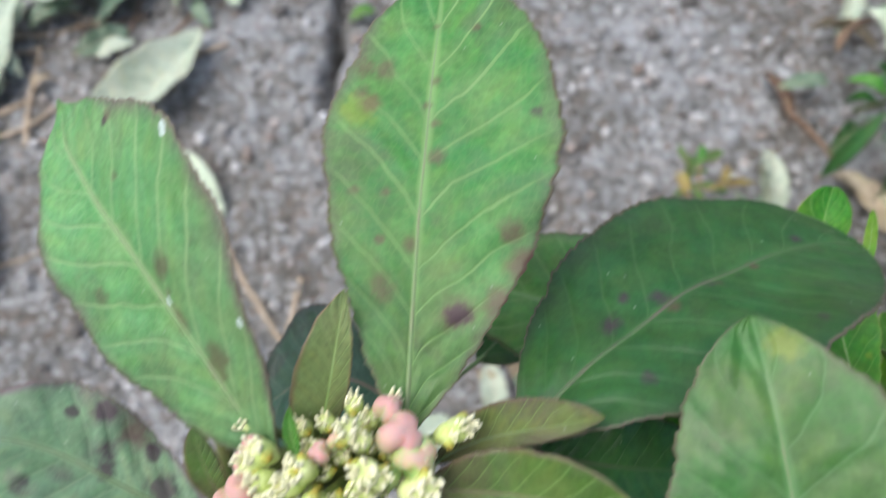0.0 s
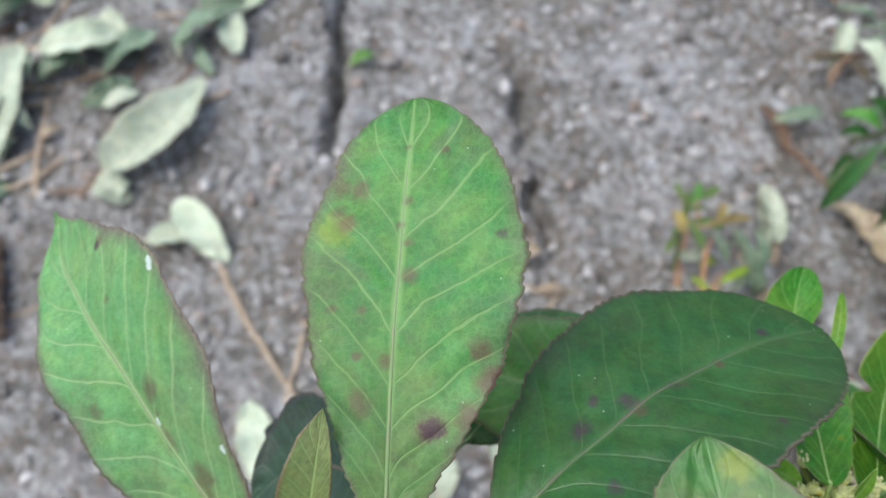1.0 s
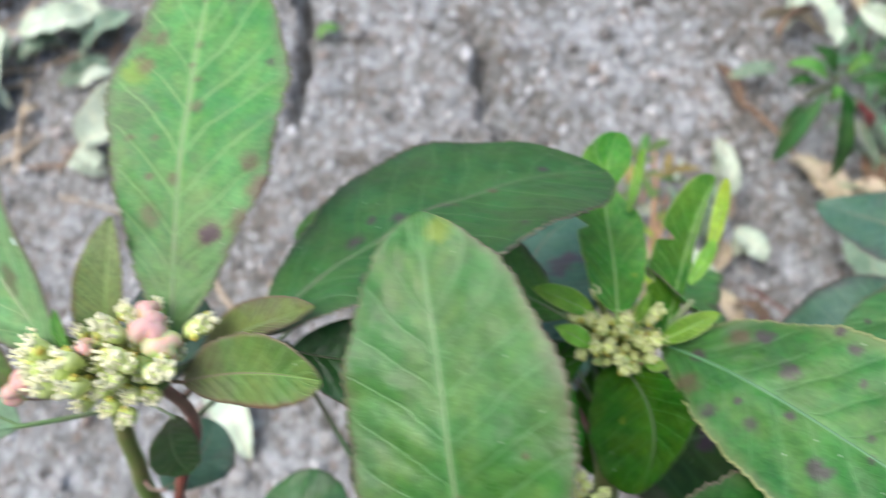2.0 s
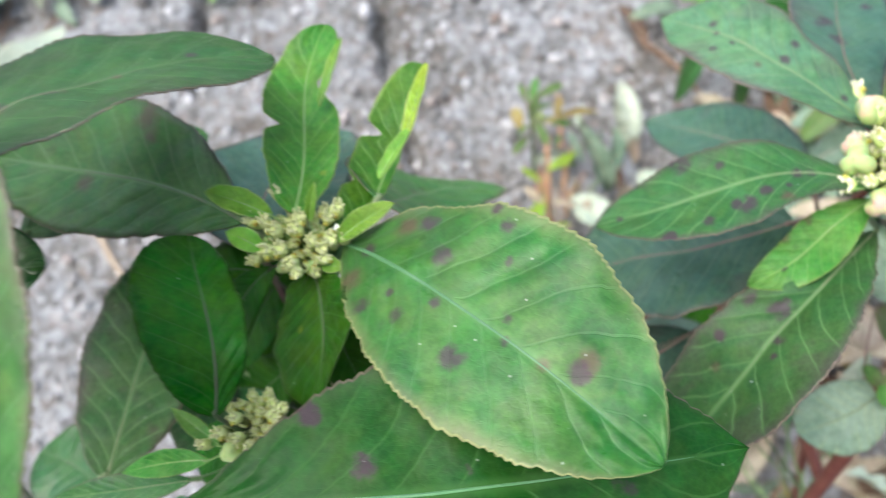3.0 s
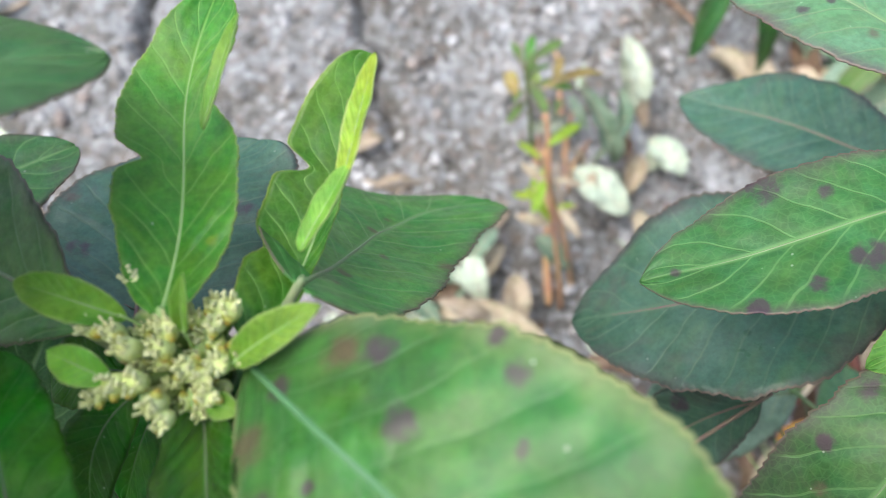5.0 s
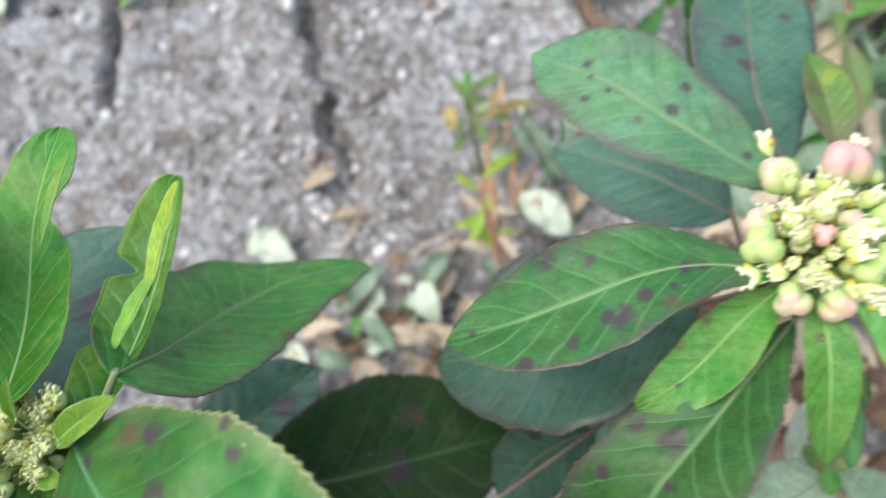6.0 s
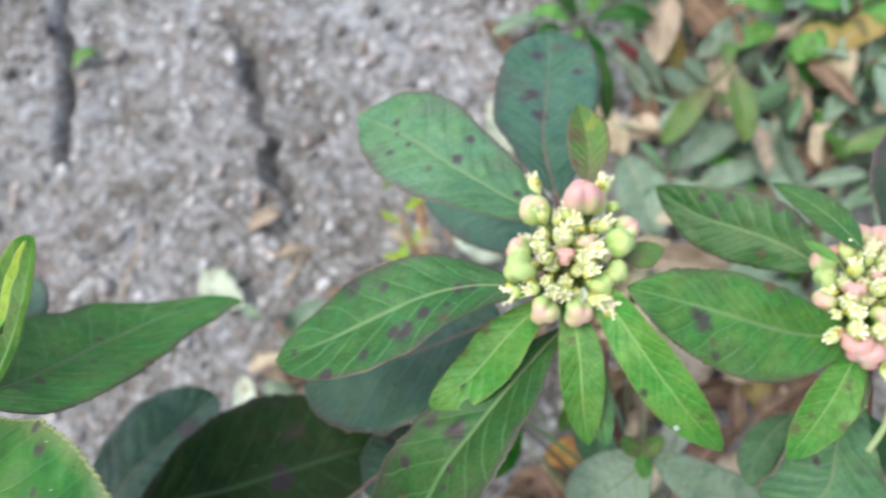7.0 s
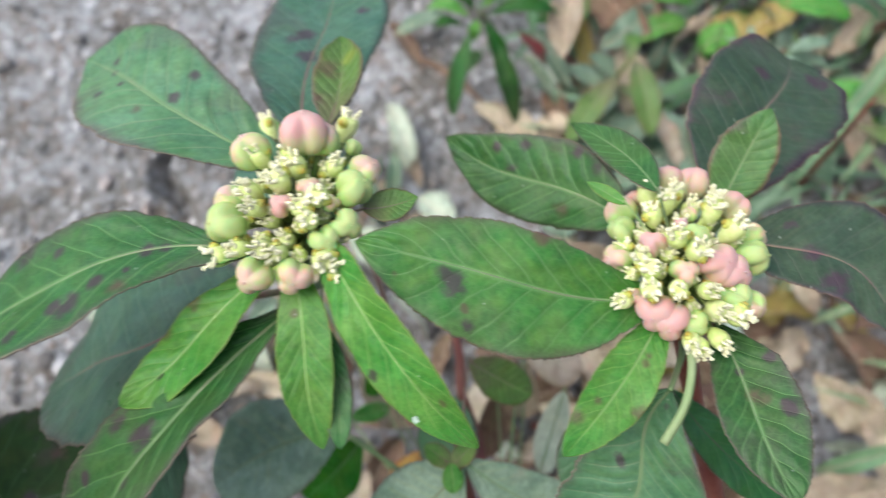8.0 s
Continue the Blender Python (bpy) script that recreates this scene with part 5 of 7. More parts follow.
leaf(low_plant, (0.2640, 0.0282, 0.3000), (0.2796, 0.0153, 0.2900), (-0.6480, -0.7609, -0.0320), 0.0133, 0.0003, -0.0001, RUDDY, ELL, 0.1)
leaf(low_plant, (0.2989, 0.0228, 0.2200), (0.2824, -0.0052, 0.2000), (-0.8638, 0.5038, 0.0081), 0.0129, 0.0007, -0.0001, PALE, ELL, 0.1)
leaf(low_plant, (0.2556, 0.0006, 0.3100), (0.2907, -0.0250, 0.3000), (-0.5922, -0.8054, -0.0233), 0.0169, 0.0032, -0.0000, GREYGREEN, ELL, 0.1)
leaf(low_plant, (0.2553, -0.0003, 0.3100), (0.2269, -0.0113, 0.3000), (-0.3610, 0.9326, -0.0059), 0.0243, -0.0021, -0.0001, GREYGREEN, ELL, 0.1)
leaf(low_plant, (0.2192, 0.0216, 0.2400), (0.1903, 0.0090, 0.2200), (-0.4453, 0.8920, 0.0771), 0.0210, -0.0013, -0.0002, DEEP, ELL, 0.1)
leaf(low_plant, (0.2199, 0.0668, 0.1900), (0.2238, 0.0328, 0.1600), (-0.9916, -0.1285, 0.0155), 0.0174, -0.0005, -0.0003, TAN, ELL, 0.4)
leaf(low_plant, (0.2738, 0.0326, 0.2000), (0.2625, 0.0094, 0.1600), (-0.9136, 0.4059, 0.0249), 0.0136, -0.0003, -0.0006, BROWN, ELL, 0.4)
leaf(low_plant, (0.2125, 0.0719, 0.2000), (0.2045, 0.0475, 0.1700), (-0.9717, 0.2236, 0.0761), 0.0090, -0.0003, -0.0004, BROWN, ELL, 0.5)
leaf(low_plant, (0.2593, 0.0340, 0.2000), (0.2389, 0.0192, 0.1800), (-0.6210, 0.7820, 0.0544), 0.0136, -0.0006, -0.0002, RUDDY, ELL, 0.3)
leaf(low_plant, (0.2906, 0.0446, 0.1800), (0.2854, 0.0232, 0.1500), (-0.9686, 0.2484, -0.0109), 0.0132, -0.0000, -0.0003, TAN, ELL, 0.5)
leaf(low_plant, (0.2383, 0.0604, 0.2200), (0.2194, 0.0445, 0.2000), (-0.6881, 0.7215, 0.0773), 0.0119, -0.0016, -0.0002, DEEP, ELL, 0.2)
leaf(low_plant, (0.2103, 0.0371, 0.2000), (0.2267, 0.0390, 0.1900), (0.1029, -0.9945, -0.0213), 0.0085, 0.0004, -0.0001, YOUNG, ELL, 0.2)
leaf(low_plant, (0.2257, 0.0063, 0.2350), (0.2455, 0.0086, 0.2350), (0.1146, -0.9934, 0.0000), 0.0125, 0.0004, 0.0000, ORANGE, BRO, 0.1)
leaf(low_plant, (0.2909, 0.0498, 0.2200), (0.3038, 0.0246, 0.2200), (-0.8897, -0.4566, 0.0000), 0.0197, -0.0005, 0.0000, TAN, BRO, 0.1)
leaf(low_plant, (0.2518, -0.0002, 0.3120), (0.2598, 0.0043, 0.3160), (0.4720, -0.8811, 0.0307), 0.0059, 0.0002, -0.0000, RUDDY, ELL, 0.2, stalk=False)
leaf(low_plant, (0.2524, -0.0003, 0.3120), (0.2468, 0.0067, 0.3160), (0.7888, 0.6136, 0.0341), 0.0058, 0.0001, -0.0000, RUDDY, ELL, 0.2, stalk=False)
leaf(low_plant, (0.2522, 0.0008, 0.3130), (0.2510, -0.0068, 0.3140), (-0.9881, 0.1532, -0.0155), 0.0058, -0.0002, -0.0000, YOUNG, ELL, 0.2, stalk=False)
side_branch(low_plant, [(0.2540, -0.0300, 0.2450), (0.2602, 0.0083, 0.2200), (0.2591, 0.0289, 0.2350), (0.2622, 0.0480, 0.2250), (0.2618, 0.0690, 0.2150)])
side_plant = plant_with_stem([(-0.0200, -0.1300, -0.0050), (-0.0200, -0.1000, 0.1400), (-0.0695, -0.0069, 0.2850), (-0.0699, 0.0180, 0.3300), (-0.0658, 0.0366, 0.3600)], "slender green-stemmed spurge shoot below the taller plant", 0.0036)
leaf(side_plant, (-0.0190, 0.0188, 0.4200), (-0.0298, 0.0086, 0.3800), (-0.8147, -0.4702, 0.3394), 0.0129, 0.0022, -0.0009, MATURE, ELL, 0.1)
leaf(side_plant, (-0.0584, 0.0068, 0.3300), (-0.0498, 0.0320, 0.3100), (0.8732, -0.4498, -0.1878), 0.0258, 0.0028, -0.0005, DUSKY, ELL, 0.1)
leaf(side_plant, (-0.0530, 0.0502, 0.3600), (-0.0513, 0.0633, 0.3400), (0.6046, -0.6883, -0.4010), 0.0156, 0.0007, -0.0004, DUSKY, ELL, 0.1)
leaf(near_plant, (0.0483, -0.0228, 0.4495), (0.0430, 0.0456, 0.4700), (0.9339, -0.0339, 0.3560), 0.0404, 0.0037, 0.0066, SHEEN, (0.60, 0.67, 0.10), 0.1, spots=[("b", 0.224, 0.0019, 0.0023), ("r", 0.422, 0.0133, 0.0007), ("b", 0.315, 0.0014, 0.0012), ("y", 0.949, 0.0033, 0.0024)], hook=0.0003, twist=-0.15)
leaf(near_plant, (0.0141, 0.0278, 0.4430), (0.0448, 0.0252, 0.4380), (-0.0873, -0.9961, -0.0139), 0.0195, 0.0012, -0.0000, DARK, ELL, 0.1)
leaf(young_plant, (0.1047, 0.0465, 0.4140), (0.1123, 0.0576, 0.4146), (0.7334, -0.5227, 0.4346), 0.0042, 0.0006, 0.0006, BRACT, (0.5, 0.5), 0.35, stalk=False, label='rolled-up pale margin of the young leaf')
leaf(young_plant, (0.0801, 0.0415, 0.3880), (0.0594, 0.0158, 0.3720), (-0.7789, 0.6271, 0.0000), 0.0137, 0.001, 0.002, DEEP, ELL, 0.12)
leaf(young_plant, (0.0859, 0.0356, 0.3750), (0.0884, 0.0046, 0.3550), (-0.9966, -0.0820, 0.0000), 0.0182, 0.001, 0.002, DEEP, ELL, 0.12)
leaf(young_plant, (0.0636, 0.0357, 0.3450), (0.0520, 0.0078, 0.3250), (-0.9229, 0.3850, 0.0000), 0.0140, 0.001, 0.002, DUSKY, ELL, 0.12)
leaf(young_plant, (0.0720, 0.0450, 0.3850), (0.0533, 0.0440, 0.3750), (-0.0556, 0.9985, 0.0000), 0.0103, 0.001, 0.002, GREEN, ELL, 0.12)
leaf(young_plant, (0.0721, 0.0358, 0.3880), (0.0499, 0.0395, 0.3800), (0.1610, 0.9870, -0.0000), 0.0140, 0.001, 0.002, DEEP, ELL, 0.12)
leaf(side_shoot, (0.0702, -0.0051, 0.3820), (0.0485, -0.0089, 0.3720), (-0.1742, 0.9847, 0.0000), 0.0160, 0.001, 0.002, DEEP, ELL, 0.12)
drooping_stalk(dark_leaved_plant, [(0.3050, 0.0055, 0.3710), (0.3029, 0.0011, 0.3735), (0.2993, -0.0045, 0.3740), (0.2938, -0.0098, 0.3720)])

# ---- fallen leaves, twigs, seedlings and weeds ----
def fallen(name, base, tip, width, look_of, label, shape=ELL, arch=0.008, cup=0.35, bow=0.0, lift=0.004, roll=0.0, spots=(), category="leaf", group="fallen leaves"):
    """A dry leaf that lies on the soil, curled a little."""
    b = Vector((base[0], base[1], ground_height(base[0], base[1]) + lift))
    t = Vector((tip[0], tip[1], ground_height(tip[0], tip[1]) + lift))
    if len(base) > 2:
        b.z = base[2]
    if len(tip) > 2:
        t.z = tip[2]
    flat = Vector((t.y - b.y, b.x - t.x, 0)).normalized()
    side = (Matrix.Rotation(roll, 3, (t - b).normalized()) @ flat)
    if side.cross(t - b).z < 0:
        side = -side
    ob, rib, length = blade_mesh(name, look_of, None, b, "", base=b, tip=t, side=side, width=width, bow=bow, arch=arch, shape=shape, cup=cup, spots=spots, wave=2.6, teeth=0.5)
    tagged(ob, label, category, group)
    bm = bmesh.new()
    line = rib[1:-2:4]
    tube(bm, line, [0.0005 * (1 - 0.8 * i / len(line)) for i in range(len(line))], 5)
    part("midrib", bm, TWIG, ob)
    return ob


def twig(points, radius, label, material=None, name="twig"):
    pts = []
    for p in points:
        z = p[2] if len(p) > 2 else ground_height(p[0], p[1]) + radius * 0.9
        pts.append(Vector((p[0], p[1], z)))
    root = pts[0].copy()
    line = smooth_path(pts, 8)
    bm = bmesh.new()
    rng = random.Random(len(bpy.data.objects))
    tube(bm, [p - root + Vector((rng.uniform(-1, 1), rng.uniform(-1, 1), 0)) * radius * 0.25 for p in line], [radius * (1.1 - 0.4 * i / len(line)) * rng.uniform(0.9, 1.1) for i in range(len(line))], 8)
    ob = part(name, bm, material or TWIG, None)
    ob.location = root
    return tagged(ob, label, "twig", "twigs")


def seedling(place, height, reach, leaves, look_of, label, stem_mat=None, width=0.28, turn=0.0, droop=0.3, name="seedling"):
    """A small weed: a stem with leaves spreading from its tip."""
    root = Vector((place[0], place[1], ground_height(place[0], place[1])))
    lean = Vector((place[2], place[3], 0)) if len(place) > 3 else Vector((0, 0, 0))
    plant = plant_with_stem([root, root + lean * 0.4 + Vector((0, 0, height * 0.5)), root + lean + Vector((0, 0, height))], label, 0.0016, stem_mat or STEM_GREEN, name, "small weeds")
    rng = random.Random(int(place[0] * 1e4))
    for i in range(leaves):
        a = turn + i * 2.4 + rng.uniform(-0.7, 0.7)
        ln = reach * rng.uniform(0.45, 1.2)
        z = height * (1 - 0.5 * i / leaves * rng.uniform(0.6, 1))
        b = stem_point(plant, root.z + z) + Vector((math.cos(a), math.sin(a), 0)) * 0.003
        t = b + Vector((math.cos(a) * ln, math.sin(a) * ln, ln * (0.25 - droop * rng.uniform(0.3, 1.2))))
        leaf(plant, b, t, (math.sin(a), -math.cos(a), 0), ln * width, 0, 0.1 * ln, look_of, ELL, 0.2, stalk=False)
    return plant


fallen("fallen_leaf", (-0.302, 0.323), (-0.225, 0.419), 0.061, PALE, "large pale grey-green fallen leaf lying curled on soil", TIP, bow=0.014, cup=0.55, lift=0.012)
fallen("fallen_leaf", (-0.191, 0.241), (-0.242, 0.299), 0.034, PALE, "pale green fallen leaf lying flat on gravel")
fallen("fallen_leaf", (-0.280, 0.300), (-0.313, 0.327), 0.022, PALE, "small pale fallen leaf beside a twig")
fallen("fallen_leaf", (-0.413, 0.338), (-0.413, 0.411), 0.054, PALE, "pale grey-green fallen leaf among dry stalks")
fallen("fallen_leaf", (-0.378, 0.481), (-0.307, 0.458), 0.034, PALE, "pale yellowish fallen leaf among dry stalks", arch=0.012)
fallen("fallen_leaf", (-0.404, 0.404), (-0.396, 0.452), 0.034, PALE, "pale grey-green fallen leaf in the litter", lift=0.012)
fallen("fallen_leaf", (-0.385, 0.422), (-0.351, 0.456), 0.024, GREYGREEN, "grey-green fallen leaf in the litter", lift=0.008)
fallen("fallen_leaf", (-0.441, 0.483), (-0.408, 0.519), 0.029, GREYGREEN, "wilted green leaf lying in the litter", lift=0.015)
fallen("fallen_leaf", (-0.453, 0.484), (-0.435, 0.524), 0.024, PALE, "pale fallen leaf among dry stalks")
fallen("fallen_leaf", (-0.256, 0.449), (-0.239, 0.471), 0.017, PALE, "small pale fallen leaf on soil")
fallen("fallen_leaf", (-0.093, 0.430), (-0.069, 0.442), 0.012, YOUNG, "tiny yellow-green fallen leaf on bare soil")
fallen("fallen_leaf", (-0.374, 0.361), (-0.359, 0.375), 0.013, TAN, "tiny cream dry flake on the litter")
fallen("fallen_leaf", (-0.265, 0.260), (-0.227, 0.268), 0.022, PALE, "pale fallen leaf beside the stems")
fallen("fallen_leaf", (-0.296, 0.299), (-0.285, 0.318), 0.019, PALE, "pale yellow-green fallen leaf on gravel")
fallen("fallen_leaf", (-0.132, 0.043), (-0.165, 0.122), 0.034, PALE, "pale leaf lying under the plants", lift=0.008)
fallen("fallen_leaf", (-0.011, 0.042), (-0.023, 0.075), 0.044, PALE, "pale green leaf lying under the plants", lift=0.02)
fallen("fallen_leaf", (0.214, 0.203), (0.239, 0.165), 0.028, PALE, "pale curled fallen leaf beside a seedling", cup=0.3)
fallen("fallen_leaf", (0.263, 0.297), (0.267, 0.249), 0.016, PALE, "pale curled dry leaf near the red seedling", cup=0.5, lift=0.012)
fallen("fallen_leaf", (0.222, 0.202), (0.252, 0.256), 0.018, GREYGREEN, "grey-green curled dry leaf near the seedling", cup=0.8, bow=0.012, lift=0.01)
fallen("fallen_leaf", (0.261, 0.192), (0.285, 0.215), 0.020, PALE, "pale green fallen leaf fragment on litter")
fallen("fallen_leaf", (0.246, 0.177), (0.259, 0.206), 0.018, TAN, "brownish dry leaf on litter", cup=0.5)
fallen("fallen_leaf", (0.332, 0.282), (0.353, 0.255), 0.013, TAN, "slender cream dry leaf on soil", cup=0.3)
fallen("fallen_leaf", (0.307, 0.283), (0.339, 0.314), 0.016, GREEN, "drooping green weed leaf over the soil", lift=0.03)
fallen("fallen_leaf", (0.101, 0.104), (0.121, 0.134), 0.020, GREYGREEN, "grey-green leaf under the plants", lift=0.012)
fallen("fallen_leaf", (0.117, 0.106), (0.172, 0.080), 0.014, TAN, "cream dry leaf under the plants", lift=0.02, cup=0.4)
fallen("fallen_leaf", (0.124, 0.117), (0.152, 0.150), 0.015, TAN, "tan dry leaf curled under the plants", lift=0.01, cup=0.5)
fallen("fallen_leaf", (0.035, 0.058), (0.029, 0.116), 0.021, PALE, "pale dry leaf under the plants", lift=0.02)
fallen("fallen_leaf", (0.065, 0.098), (0.094, 0.072), 0.021, TAN, "cream dry leaf curled in litter", cup=0.4)
fallen("fallen_leaf", (0.061, 0.132), (0.099, 0.160), 0.021, GREYGREEN, "pale grey-green fallen leaf in litter", lift=0.012)
fallen("fallen_leaf", (-0.003, 0.193), (0.029, 0.200), 0.021, PALE, "pale green fallen leaf on soil")
fallen("fallen_leaf", (0.046, 0.234), (0.075, 0.245), 0.015, TAN, "pale pinkish dry flake on gravel")
fallen("fallen_leaf", (0.066, 0.207), (0.095, 0.208), 0.007, TAN, "narrow pinkish dry strip on gravel")
fallen("fallen_leaf", (0.005, 0.211), (0.031, 0.173), 0.025, PALE, "pale grey fallen leaf on soil")
fallen("fallen_leaf", (0.211, 0.189), (0.241, 0.158), 0.020, PALE, "pale dry leaf under spotted leaves", lift=0.02)
fallen("fallen_leaf", (0.362, 0.245), (0.409, 0.222), 0.020, TAN, "cream dry leaf beside the weeds", lift=0.02)
fallen("fallen_leaf", (0.455, 0.298), (0.441, 0.226), 0.027, TAN, "broad tan dry leaf among weeds", lift=0.02)
fallen("fallen_leaf", (0.381, 0.319), (0.395, 0.260), 0.015, GREYGREEN, "grey-green drooping leaf of a weed", lift=0.03)
fallen("fallen_leaf", (0.325, 0.280), (0.344, 0.251), 0.014, TAN, "cream dry leaf on soil beside a weed")
fallen("fallen_leaf", (0.262, 0.288), (0.267, 0.225), 0.014, TAN, "greyish dry stalky leaf on soil")
fallen("fallen_leaf", (0.422, 0.339), (0.413, 0.264), 0.015, TAN, "brown dry leaf hanging in the weeds", lift=0.03)
fallen("fallen_leaf", (0.443, 0.293), (0.439, 0.220), 0.019, TAN, "cream dry leaf among weeds", lift=0.02)
fallen("fallen_leaf", (0.375, 0.308), (0.387, 0.256), 0.012, PALE, "pale narrow dry leaf among weeds", lift=0.02)
fallen("fallen_leaf", (0.104, 0.108), (0.135, 0.094), 0.013, TAN, "cream dry leaf under the plants", lift=0.05)
fallen("fallen_leaf", (0.277, 0.058), (0.263, 0.023), 0.019, TAN, "brown dry leaf standing in litter", lift=0.04)
fallen("fallen_leaf", (0.492, 0.002), (0.482, -0.055), 0.021, TAN, "tan dry leaf under the dark plant", lift=0.05)
twig([(-0.204, 0.249), (-0.180, 0.203), (-0.148, 0.154), (-0.128, 0.125)], 0.0029, "pale dry stalk lying on gravel")
twig([(-0.122, 0.187), (-0.127, 0.153), (-0.137, 0.121)], 0.0021, "short pale dry stalk on gravel")
twig([(-0.418, 0.313), (-0.383, 0.323), (-0.350, 0.345)], 0.0022, "thin tan dry stalk in litter")
twig([(-0.373, 0.309), (-0.377, 0.361), (-0.376, 0.409)], 0.0027, "pale dry stalk crossing the litter")
twig([(-0.406, 0.417), (-0.358, 0.428), (-0.312, 0.451)], 0.0021, "tan dry stalk in litter")
twig([(-0.394, 0.193), (-0.365, 0.200), (-0.338, 0.212)], 0.0015, "thin dry stalk on gravel")
twig([(-0.400, 0.263), (-0.387, 0.223), (-0.377, 0.178)], 0.0120, "flat brown wood chip lying on gravel", BARK, "wood_chip")
twig([(-0.265, 0.486), (-0.231, 0.483), (-0.203, 0.485)], 0.0015, "thin brown dry stalk on soil", BARK)
twig([(-0.268, 0.369), (-0.258, 0.417), (-0.241, 0.442)], 0.0021, "dark twig in the litter", BARK)
twig([(-0.069, 0.204), (-0.055, 0.236), (-0.043, 0.263)], 0.0010, "thin tan straw lying on soil")
twig([(0.058, 0.213), (0.078, 0.205), (0.100, 0.207)], 0.0020, "short pale dry stalk beside gravel")
twig([(0.291, 0.337), (0.316, 0.312), (0.334, 0.282)], 0.0028, "dark brown twig beside a weed", BARK)
twig([(0.121, 0.138), (0.134, 0.162), (0.153, 0.172)], 0.0024, "grey dry stalk arching in litter")
fallen("fallen_leaf", (0.101, 0.108), (0.116, 0.139), 0.019, PALE, "pale curled dry leaf in the tangle", cup=0.57, arch=0.000, lift=0.016, roll=0.80)
fallen("fallen_leaf", (0.102, 0.095), (0.119, 0.075), 0.011, TAN, "cream curled dry leaf in the tangle", cup=0.42, arch=0.007, lift=0.004, roll=-0.51)
fallen("fallen_leaf", (0.067, 0.100), (0.070, 0.112), 0.007, YOUNG, "small yellow-green leaf in the tangle", cup=0.26, arch=0.007, lift=0.007, roll=-0.90)
fallen("fallen_leaf", (0.131, 0.147), (0.134, 0.111), 0.021, PALE, "pale curled dry leaf in the tangle", cup=0.32, arch=0.012, lift=0.018, roll=0.32)
fallen("fallen_leaf", (0.059, 0.099), (0.050, 0.134), 0.021, TAN, "cream curled dry leaf in the tangle", cup=0.32, arch=0.004, lift=0.008, roll=-0.64)
fallen("fallen_leaf", (0.052, 0.154), (0.038, 0.168), 0.010, GREYGREEN, "grey-green wilted leaf in the tangle", cup=0.34, arch=0.004, lift=0.025, roll=-0.03)
fallen("fallen_leaf", (0.075, 0.134), (0.072, 0.155), 0.012, BROWN, "brown curled dry leaf in the tangle", cup=0.21, arch=0.009, lift=0.026, roll=-0.87)
fallen("fallen_leaf", (0.121, 0.136), (0.106, 0.148), 0.007, PALE, "pale curled dry leaf in the tangle", cup=0.27, arch=0.011, lift=0.009, roll=0.46)
fallen("fallen_leaf", (0.127, 0.087), (0.111, 0.070), 0.012, TAN, "cream curled dry leaf in the tangle", cup=0.51, arch=0.001, lift=0.023, roll=0.54)
fallen("fallen_leaf", (0.133, 0.162), (0.145, 0.164), 0.006, YOUNG, "small yellow-green leaf in the tangle", cup=0.44, arch=0.011, lift=0.013, roll=0.76)
fallen("fallen_leaf", (0.099, 0.144), (0.087, 0.126), 0.008, PALE, "pale curled dry leaf in the tangle", cup=0.26, arch=0.008, lift=0.030, roll=-0.61)
fallen("fallen_leaf", (0.044, 0.098), (0.020, 0.108), 0.011, TAN, "cream curled dry leaf in the tangle", cup=0.44, arch=0.010, lift=0.016, roll=-0.14)
fallen("fallen_leaf", (0.046, 0.103), (0.071, 0.094), 0.015, GREYGREEN, "grey-green wilted leaf in the tangle", cup=0.25, arch=0.009, lift=0.029, roll=0.23)
fallen("fallen_leaf", (0.125, 0.157), (0.104, 0.152), 0.012, BROWN, "brown curled dry leaf in the tangle", cup=0.32, arch=0.005, lift=0.030, roll=0.63)
fallen("fallen_leaf", (0.138, 0.125), (0.107, 0.128), 0.015, PALE, "pale curled dry leaf in the tangle", cup=0.32, arch=0.005, lift=0.008, roll=-0.22)
fallen("fallen_leaf", (0.132, 0.085), (0.117, 0.107), 0.012, TAN, "cream curled dry leaf in the tangle", cup=0.24, arch=0.003, lift=0.024, roll=0.66)
fallen("fallen_leaf", (0.076, 0.109), (0.081, 0.126), 0.010, YOUNG, "small yellow-green leaf in the tangle", cup=0.50, arch=0.004, lift=0.022, roll=-0.39)
fallen("fallen_leaf", (0.088, 0.108), (0.082, 0.132), 0.014, PALE, "pale curled dry leaf in the tangle", cup=0.46, arch=0.007, lift=0.004, roll=0.08)
fallen("fallen_leaf", (0.067, 0.120), (0.034, 0.118), 0.017, TAN, "cream curled dry leaf in the tangle", cup=0.52, arch=0.004, lift=0.021, roll=0.43)
fallen("fallen_leaf", (0.125, 0.136), (0.148, 0.161), 0.018, GREYGREEN, "grey-green wilted leaf in the tangle", cup=0.59, arch=0.011, lift=0.017, roll=0.05)
fallen("fallen_leaf", (0.057, 0.108), (0.082, 0.114), 0.015, BROWN, "brown curled dry leaf in the tangle", cup=0.49, arch=0.009, lift=0.008, roll=0.50)
fallen("fallen_leaf", (0.098, 0.115), (0.071, 0.106), 0.016, PALE, "pale curled dry leaf in the tangle", cup=0.45, arch=0.009, lift=0.005, roll=-0.61)
twig([(0.082, 0.135), (0.090, 0.147), (0.111, 0.160)], 0.0009, "thin pale dry stalk in the tangle")
twig([(0.088, 0.164), (0.095, 0.176), (0.104, 0.187)], 0.0010, "thin pale dry stalk in the tangle")
twig([(0.066, 0.181), (0.078, 0.193), (0.088, 0.209)], 0.0014, "thin pale dry stalk in the tangle")
